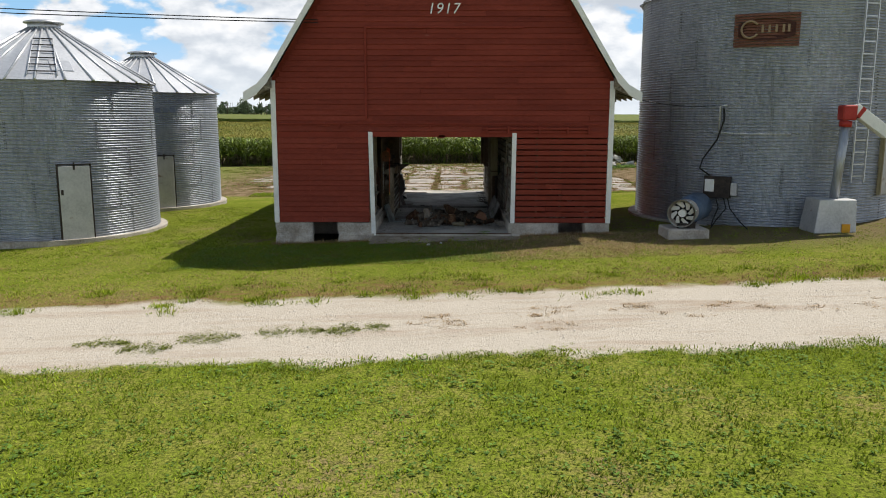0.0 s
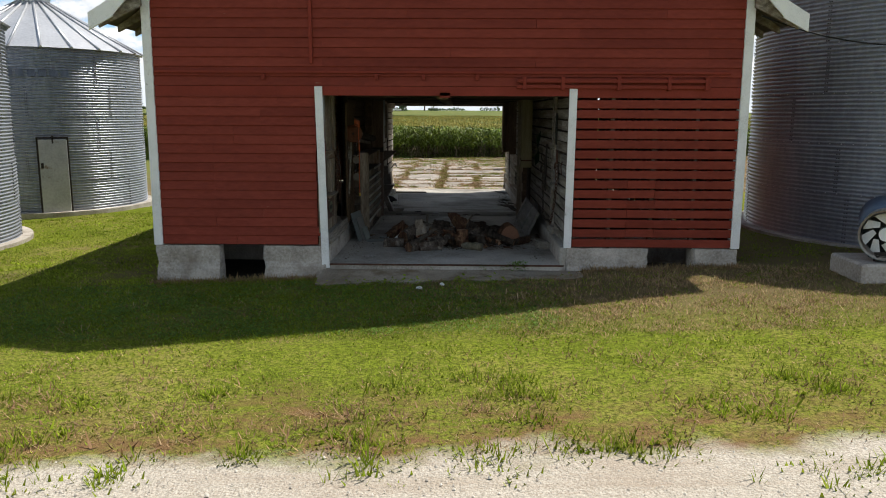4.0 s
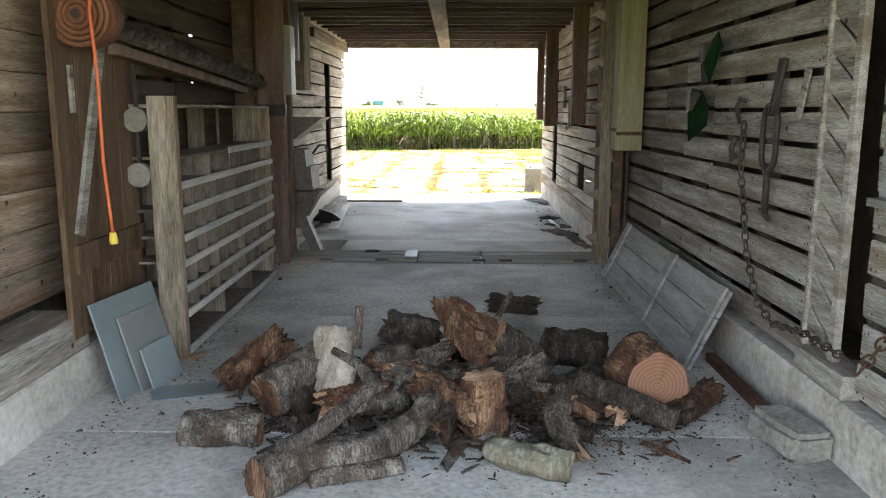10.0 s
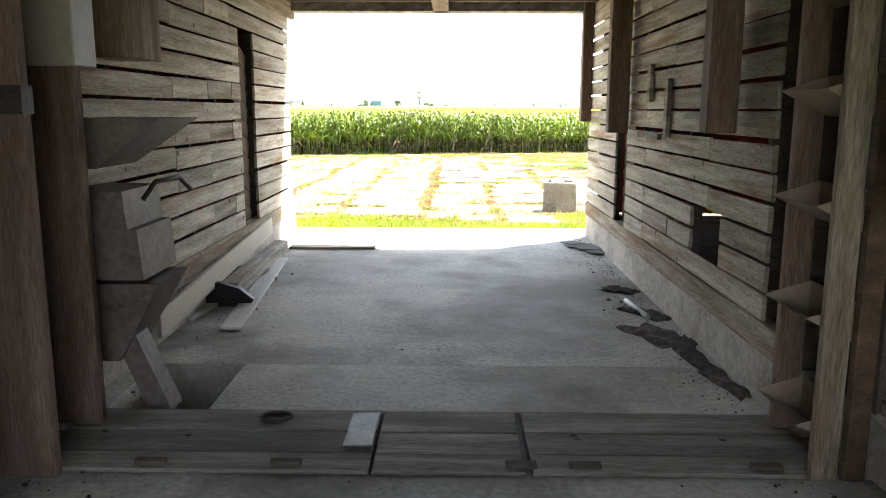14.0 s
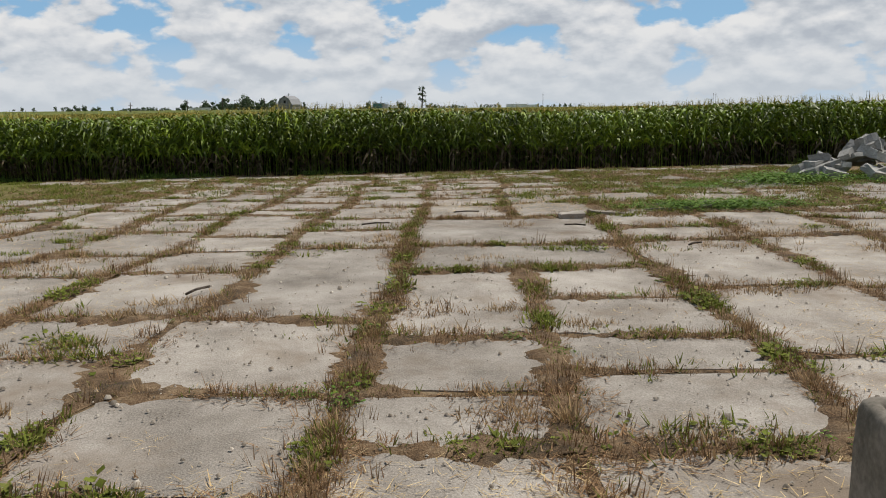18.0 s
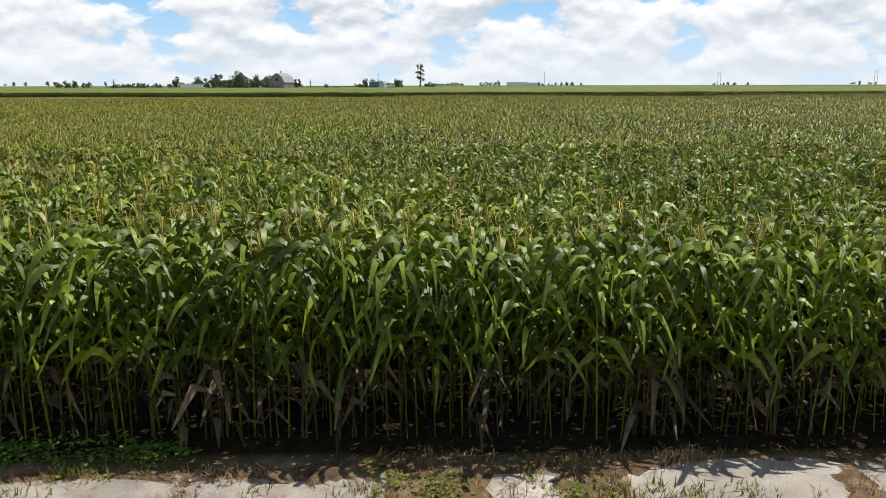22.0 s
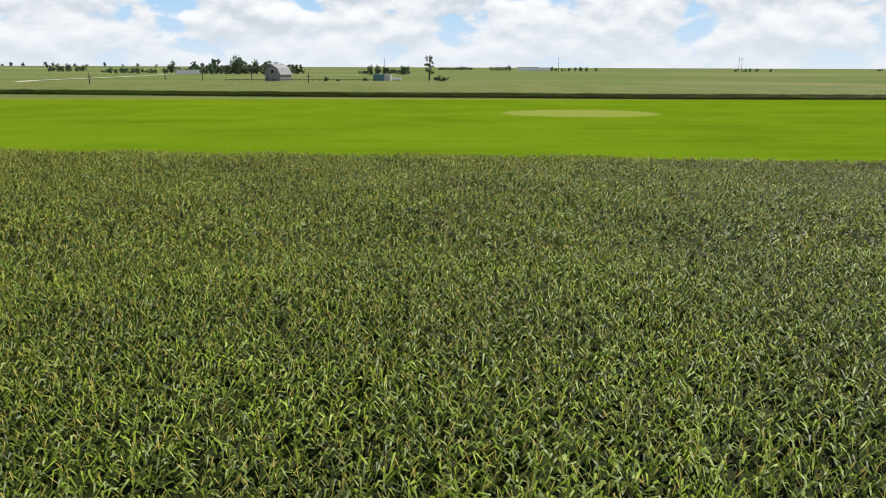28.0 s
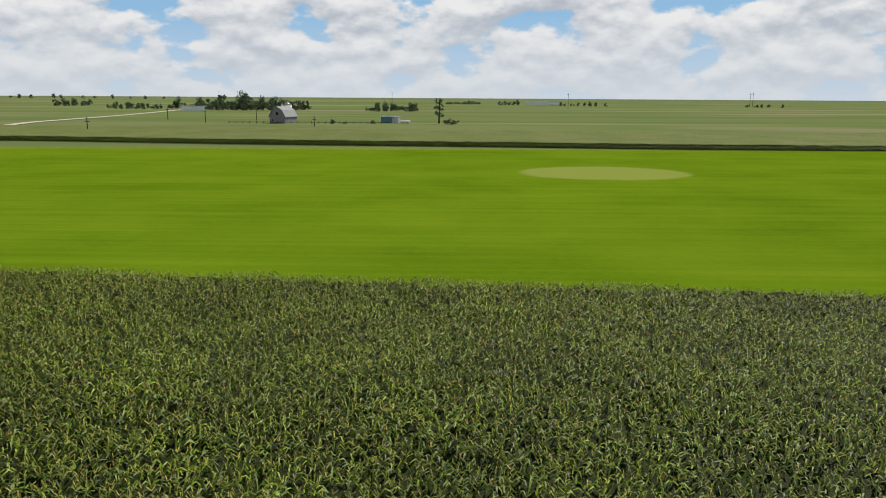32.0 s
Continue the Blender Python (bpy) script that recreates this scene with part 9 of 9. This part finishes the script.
for i in range(46):
    a, q = rr_.uniform(0, 6.28), rr_.random() ** 0.6
    x, y = 11.5 + 2.1 * q * math.cos(a), 37.4 + 1.0 * q * math.sin(a)
    h = 0.95 * (1 - q) ** 0.8
    s = rr_.uniform(0.30, 0.72)
    chunk("concrete_chunk", (x, y, float(ground_z(x, y)) + h * rr_.uniform(0.6, 1.0) + 0.10), (s, s * rr_.uniform(0.6, 1.0), s * rr_.uniform(0.25, 0.5)), "broken pale grey concrete chunk in a rubble heap", "rubble heap", surf("pale_broken_concrete", [(0.20, 0.19, 0.17), (0.31, 0.30, 0.275), (0.43, 0.42, 0.39)], 2, 28, 0.92, 0.5, vary=0.2))
for at, sz, rz in (((2.35, 30.25, -0.76), (0.5, 0.28, 0.16), 5), ((3.4, 30.75, -0.80), (1.3, 0.34, 0.12), 8), ((4.6, 31.25, -0.79), (1.2, 0.25, 0.16), -4), ((7.7, 36.3, -0.78), (0.9, 0.3, 0.14), 6), ((3.0, 33.4, -0.80), (0.5, 0.3, 0.1), 30)):
    chunk("kerb_stone", at, sz, "broken concrete kerb piece lying on the yard", "kerb pieces", SLAB, rz=rz, tilt=6)
tk = holder("steel_tank", "dark rusty steel tank lying on its side", "tank", (15.4, 37.6, float(ground_z(15, 37.6))))
bm = bmesh.new()
tube(bm, [(-1.0, 0, 0.8), (-0.92, 0, 0.8), (0.92, 0, 0.8), (1.0, 0, 0.8)], [0.62, 0.75, 0.75, 0.62], 28)
part("shell", bm, IRON, tk)
for x in (-0.6, 0.6):
    boxpart("cradle", tk, RUST, x - 0.06, x + 0.06, -0.5, 0.5, 0, 0.42)
for x, y, l, a in ((2.2, 28.9, 0.35, -12), (-1.2, 29.4, 0.5, 20), (3.6, 26.9, 0.3, 40), (-2.6, 24.2, 0.4, 70), (0.4, 30.9, 0.5, 10)):
    bm = bmesh.new()
    tube(bm, [(-l / 2, 0, 0), (0, 0.02, 0.01), (l / 2, 0, 0)], 0.014, 6)
    o = part("stick", bm, BARK, None)
    o.matrix_world = pose(x, y, float(ground_z(x, y)) + 0.075, 0, 0, a)
    tagged(o, "dark fallen stick lying on the slabs", "stick", "yard sticks")

# ---- far country ----
def far_corn(name, y0, seed):
    r = np.random.RandomState(seed)
    pts = []
    for k in range(4):
        x = np.arange(-300, 420, 0.9)
        yy = y0 + 12 * np.exp(-((x + 230) / 120) ** 2) * 1.5 - 6 * np.tanh((x - 40) / 60) + k * 1.1
        pts.append(np.column_stack([x + r.uniform(-0.4, 0.4, len(x)), yy + r.normal(0, 0.2, len(x))]))
    P = np.concatenate(pts)
    z = ground_z(P[:, 0], P[:, 1])
    tv, tf = corn_plant(seed, 6, 2, 2.3)
    v, f = spread(tv, tf, np.column_stack([P, z]), r.uniform(0, 6.28, len(P)), np.stack([np.full(len(P), 2.2), np.full(len(P), 2.2), r.uniform(0.9, 1.1, len(P))], 1))
    big(name, v, f, LEAFC, "dark edge of a far maize field", "corn field")


far_corn("corn", 408, 91)
fx, fy = np.linspace(-320, 440, 200), np.linspace(0, 1, 24)
FX, FT = np.meshgrid(fx, fy)
y0 = 410.5 + 18 * np.exp(-((FX + 230) / 120) ** 2) - 6 * np.tanh((FX - 40) / 60)
FY = y0 + FT * 62
rgf = np.random.RandomState(6)
FZ = ground_z(FX, FY) + 2.05 + rgf.uniform(-0.15, 0.15, FX.shape) - 2.4 * (FT > 0.98)
fi = np.arange(FX.size).reshape(FX.shape)
ff = np.stack([fi[:-1, :-1], fi[:-1, 1:], fi[1:, 1:], fi[1:, :-1]], 2).reshape(-1, 4)
big("corn_canopy", np.stack([FX, FY, FZ], 2).reshape(-1, 3), ff, surf("far_corn_tops", [(0.085, 0.115, 0.02), (0.12, 0.14, 0.032), (0.155, 0.16, 0.05)], 0.05, 0.6, 0.9, 0.5, (1, 1, 1)), "tasselled tops of a far maize field", "corn field")


def leaf_crown(seed, n, rx, rz, zc, size, gaps=0.25):
    """Leaf cards gathered in clumps, with an uneven outline."""
    r = np.random.RandomState(seed)
    cl = [(r.normal(0, 0.5, 3) * (rx, rx, rz) + (0, 0, zc), r.uniform(0.3, 0.6) * rx) for _ in range(9)]
    v, f = [], []
    for i in range(n):
        c, q = cl[r.randint(9)]
        d = r.normal(0, 1, 3)
        d /= np.linalg.norm(d)
        o = c + d * q * r.uniform(0.5, 1.05)
        a, b2 = r.normal(0, 1, 3), r.normal(0, 1, 3)
        a = a / np.linalg.norm(a) * size
        b2 = b2 / np.linalg.norm(b2) * size
        k = len(v)
        v += [o - a, o - b2, o + a, o + b2]
        f.append((k, k + 1, k + 2, k + 3))
    return np.array(v), np.array(f)


# foliage lightened, with distance haze put into its colour
FARLEAF = surf("hazed_foliage", [(0.075, 0.11, 0.058), (0.11, 0.15, 0.082), (0.15, 0.195, 0.112)], 0.4, 3, 0.8, 0.0, island=True, vary=0.4, translucent=0.25)


def make_tree(seed, h, w, label, group, trunk=0.25, n=420, narrow=False):
    t = holder("tree", label, "tree", group=group)
    bm = bmesh.new()
    tube(bm, [(0, 0, 0), (0.1, 0, h * 0.3), (-0.05, 0.1, h * 0.7), (0, 0, h * 0.92)], [trunk, trunk * 0.8, trunk * 0.5, trunk * 0.2], 7)
    rr = random.Random(seed)
    for i in range(5):
        z, a = h * rr.uniform(0.35, 0.75), rr.uniform(0, 6.28)
        tube(bm, [(0, 0, z), (w * 0.3 * math.cos(a), w * 0.3 * math.sin(a), z + h * 0.12), (w * 0.55 * math.cos(a), w * 0.55 * math.sin(a), z + h * 0.16)], [trunk * 0.4, trunk * 0.25, trunk * 0.1], 5)
    part("trunk", bm, BARK, t)
    tv, tf = leaf_crown(seed, n, w * 0.55, h * 0.36, h * 0.52, h * 0.065)
    o = big("crown", tv, tf, FARLEAF, "", "", "")
    for k in ("label", "category", "kind"):
        if k in o:
            del o[k]
    o.parent = t
    return t


protos = [make_tree(200 + i, 13 + 2 * i, 10 + i, "dark green broad-leaved tree in a far grove", "far groves") for i in range(4)]
for i, p in enumerate(protos):
    p.matrix_world = Matrix.Translation((-330 + 25 * i, 960, float(ground_z(-330, 960)) - 0.5))
rt = random.Random(71)


def grove(x0, x1, y, n, s0, s1):
    for i in range(n):
        x = x0 + (x1 - x0) * (i + rt.uniform(0.2, 0.8)) / n
        yy = y + rt.uniform(-25, 25)
        s = rt.uniform(s0, s1)
        copy_thing(rt.choice(protos), Matrix.Translation((x, yy, float(ground_z(x, yy)) - 0.4)) @ Matrix.Rotation(rt.uniform(0, 6.28), 4, "Z") @ Matrix.Diagonal((s, s, s * rt.uniform(0.85, 1.1), 1)))


grove(-300, -178, 930, 36, 0.45, 0.85)
grove(-420, -300, 980, 24, 0.30, 0.45)
grove(-570, -520, 1150, 12, 0.35, 0.55)
grove(-500, -440, 1150, 10, 0.22, 0.32)
grove(-110, -60, 900, 14, 0.35, 0.5)
grove(-45, 12, 1350, 14, 0.30, 0.42)
grove(35, 70, 1300, 6, 0.35, 0.45)
grove(120, 190, 1250, 12, 0.22, 0.34)
grove(370, 430, 1200, 12, 0.18, 0.26)
grove(600, 640, 1250, 6, 0.25, 0.35)
grove(-1300, -700, 1900, 16, 0.4, 0.6)

lone = holder("tree", "tall ragged half-bare cottonwood standing alone", "tree")
bm = bmesh.new()
tube(bm, [(0, 0, 0), (0.2, 0, 4), (0.6, 0, 8), (0.4, 0, 12), (0.2, 0, 14.5)], [0.5, 0.42, 0.34, 0.22, 0.08], 8)
rr = random.Random(5)
for i in range(12):
    z, a = rr.uniform(3.5, 12.5), rr.choice([0.2, 2.9, 3.4, 6.0, 1.5])
    l = rr.uniform(1.2, 2.6)
    tube(bm, [(0.3, 0, z), (0.3 + l * 0.6 * math.cos(a), l * 0.6 * math.sin(a), z + l * 0.5), (0.3 + l * math.cos(a), l * math.sin(a), z + l * 1.1)], [0.14, 0.09, 0.03], 5)
part("trunk", bm, BARK, lone)
r9 = np.random.RandomState(9)
V, F, n = [], [], 0
for i in range(15):
    tv, tf = leaf_crown(300 + i, 46, 1.0, 0.8, 0, 0.32)
    c = np.array([r9.choice([-1.9, -1.2, 0.2, 1.2, 1.9]) * r9.uniform(0.6, 1.1), r9.uniform(-1, 1), r9.uniform(2.8, 13.2)])
    V.append(tv + c)
    F.append(tf + n)
    n += len(tv)
o = big("crown", np.concatenate(V), np.concatenate(F), FARLEAF, "", "", "")
for k in ("label", "category", "kind"):
    if k in o:
        del o[k]
o.parent = lone
lone.matrix_world = Matrix.Translation((-23.5, 541, float(ground_z(-23.5, 541)) + 0.6))
for k, (x, y, s) in enumerate(((-18.5, 539, 0.30), (-15.5, 540, 0.24), (-62, 548, 0.16), (-85, 547, 0.16), (-78, 547, 0.14))):
    copy_thing(protos[k % 4], Matrix.Translation((x, y, float(ground_z(x, y)) - 0.6)) @ Matrix.Diagonal((s * 1.3, s * 1.3, s, 1)))

# far barn
fb_ = holder("barn", "weathered grey gambrel barn with a small cupola", "barn", (-117.0, 548.0, float(ground_z(-117, 548)) - 0.3), rz=-16)
GW = surf("silver_grey_siding", [(0.17, 0.165, 0.165), (0.23, 0.225, 0.225), (0.29, 0.285, 0.28)], 0.4, 4, 0.9, 0.2, (3, 3, 0.3))
GR = surf("pale_grey_roof", [(0.26, 0.26, 0.265), (0.33, 0.33, 0.335)], 0.5, 4, 0.85, 0.2)
gp_ = [(-5, 0), (5, 0), (5, 4.2), (3.3, 7.6), (0, 9.6), (-3.3, 7.6), (-5, 4.2)]
bm = bmesh.new()
a = [bm.verts.new((x, 0, z)) for x, z in gp_]
b = [bm.verts.new((x, 14, z)) for x, z in gp_]
bm.faces.new(a[::-1])
bm.faces.new(b)
for i in range(7):
    bm.faces.new((a[i], a[(i + 1) % 7], b[(i + 1) % 7], b[i]))
part("wall", bm, GW, fb_)
bm = bmesh.new()
for s in (-1, 1):
    pr3 = [(s * 5.5, 3.9), (s * 3.45, 7.75), (0, 9.85)]
    for (xa, za), (xb, zb) in zip(pr3, pr3[1:]):
        vs = [bm.verts.new(p) for p in ((xa, -0.4, za), (xb, -0.4, zb), (xb, 14.4, zb), (xa, 14.4, za), (xa, -0.4, za + 0.2), (xb, -0.4, zb + 0.2), (xb, 14.4, zb + 0.2), (xa, 14.4, za + 0.2))]
        for f in ((0, 1, 2, 3), (7, 6, 5, 4), (0, 4, 5, 1), (1, 5, 6, 2), (2, 6, 7, 3), (3, 7, 4, 0)):
            bm.faces.new([vs[k] for k in f])
part("roof", bm, GR, fb_)
cup = boxpart("cupola", fb_, WHITE, -0.5, 0.5, 5.5, 6.5, 9.7, 10.9)
bm = bmesh.new()
tube(bm, [(0, 6, 10.9), (0, 6, 11.8)], [0.8, 0.05], 4)
part("cupola_roof", bm, GALVR, cup)
boxpart("hay_door", fb_, BLACK, -0.8, 0.8, -0.08, -0.01, 5.0, 6.8)
boxpart("window", fb_, BLACK, -3.4, -2.7, -0.08, -0.01, 1.6, 2.6)
sh = holder("shed", "low teal and grey metal shed in the field", "shed", (-53.0, 556.0, float(ground_z(-53, 556)) - 0.2), rz=-8)
boxpart("front", sh, surf("teal_sheet", [(0.07, 0.17, 0.17), (0.10, 0.23, 0.23)], 0.5, 4, 0.6, 0.1), -5.0, 1.5, 0, 6, 0, 3.9)
boxpart("wing", sh, GREYM, 1.55, 5.2, 0.4, 6, 0, 3.4)
boxpart("roof", sh, GALVR, -5.3, 5.5, -0.3, 6.3, 3.95, 4.2)
tv_ = holder("trailer", "white trailer parked beside the shed", "trailer", (-43.5, 553.5, float(ground_z(-43, 553)) + 0.1))
boxpart("body", tv_, WHITE, -2.8, 2.8, -1, 1, 0.5, 1.7, bev=0.1)
for x in (-1.2, 1.2):
    bm = bmesh.new()
    tube(bm, [(x, -1.05, 0.35), (x, 1.05, 0.35)], 0.35, 12)
    part("wheel", bm, BLACK, tv_)
for x, y, w, h in ((95, 1290, 16, 5), (110, 1300, 20, 4), (-292, 905, 12, 4)):
    hb = holder("farm_shed", "long white far farm building", "shed", (x, y, float(ground_z(x, y))), "far farm buildings")
    boxpart("wall", hb, WHITE, -w, w, -4, 4, 0, h)
    boxpart("roof", hb, GALVR, -w - 0.5, w + 0.5, -4.5, 4.5, h + 0.02, h + 0.8)
sb = holder("grain_bin", "small white far grain bin", "grain bin", (-188, 880, float(ground_z(-188, 880))))
bm = bmesh.new()
tube(bm, [(0, 0, 0), (0, 0, 6.5)], 4.0, 20)
part("shell", bm, WHITE, sb)
bm = bmesh.new()
tube(bm, [(0, 0, 6.5), (0, 0, 9.0)], [4.2, 0.3], 20)
part("roof_cone", bm, GALVR, sb)


def pole(x, y, h, twin=False):
    p = holder("power_pole", "dark wooden power pole in the fields" if not twin else "twin wooden power pole with a cross arm", "power pole", (x, y, float(ground_z(x, y)) - 0.3), "power poles")
    for dx in ((-2, 2) if twin else (0,)):
        bm = bmesh.new()
        tube(bm, [(dx, 0, 0), (dx, 0, h)], [0.28, 0.2], 6)
        part("post", bm, DARKW, p)
    boxpart("cross_arm", p, DARKW, -3.4 if twin else -1.2, 3.4 if twin else 1.2, -0.12, 0.12, h - 2.2, h - 1.9)


for x, y, h in ((-110, 1150, 19), (112, 1050, 19), (-190, 470, 8), (-163, 560, 9), (-205, 610, 9), (-146, 610, 9), (-130, 590, 9), (-90, 520, 6), (-520, 1700, 20)):
    pole(x, y, h)
for x, y in ((400, 1250), (600, 1180), (-420, 1500)):
    pole(x, y, 20, True)
# pale farm track
tyv = np.linspace(470, 1500, 60)
tx_ = np.interp(tyv, (470, 700, 1500), (-252, -280, -402))
tz = ground_z(tx_, tyv) + 0.3
tvv = np.concatenate([np.column_stack([tx_ - 3.5, tyv, tz]), np.column_stack([tx_ + 3.5, tyv, tz])])
ti = np.arange(59)
big("track_road", tvv, np.stack([ti, ti + 1, ti + 61, ti + 60], 1), surf("pale_track", [(0.42, 0.38, 0.30), (0.52, 0.47, 0.38)], 0.05, 1.0, 0.95, 0.1), "pale gravel farm track across far fields", "road", "structure")
fn = holder("field_fence", "low dark fence with brush beside the far barn", "fence", (-100, 547, float(ground_z(-100, 547)) - 0.2))
for i in range(24):
    boxpart("post", fn, DARKW, -45 + 4.0 * i, -44.7 + 4.0 * i, -0.15, 0.15, 0, 1.5)
boxpart("rail", fn, DARKW, -45, 48, -0.05, 0.05, 0.9, 1.15)

# crumbs of broken concrete and grit lying on the slabs
N = 9000
P = np.column_stack([ryn.normal(0.3, 4.0, N), 17.2 + ryn.gamma(1.8, 4.2, N)])
P = P[(P[:, 1] < 41) & ((P[:, 1] > 18.6) | ((P[:, 0] > -0.4) & (P[:, 0] < 2.6)))]
P = P[ryn.rand(len(P)) < 0.2 + 0.8 * patchy(P, 1.3, 1.1, 5)]
v, f = spread(sv, sf, np.column_stack([P, ground_z(P[:, 0], P[:, 1]) + 0.022]), ryn.uniform(0, 6.28, len(P)), 0.013 * np.exp(ryn.normal(0, 0.5, len(P))))
big("grit", v, f, surf("yard_grit", [(0.16, 0.12, 0.08), (0.30, 0.26, 0.21), (0.48, 0.44, 0.38)], 5, 30, 0.9, 0.1, island=True, vary=0.4), "loose grit and concrete crumbs on the yard slabs", "grit")
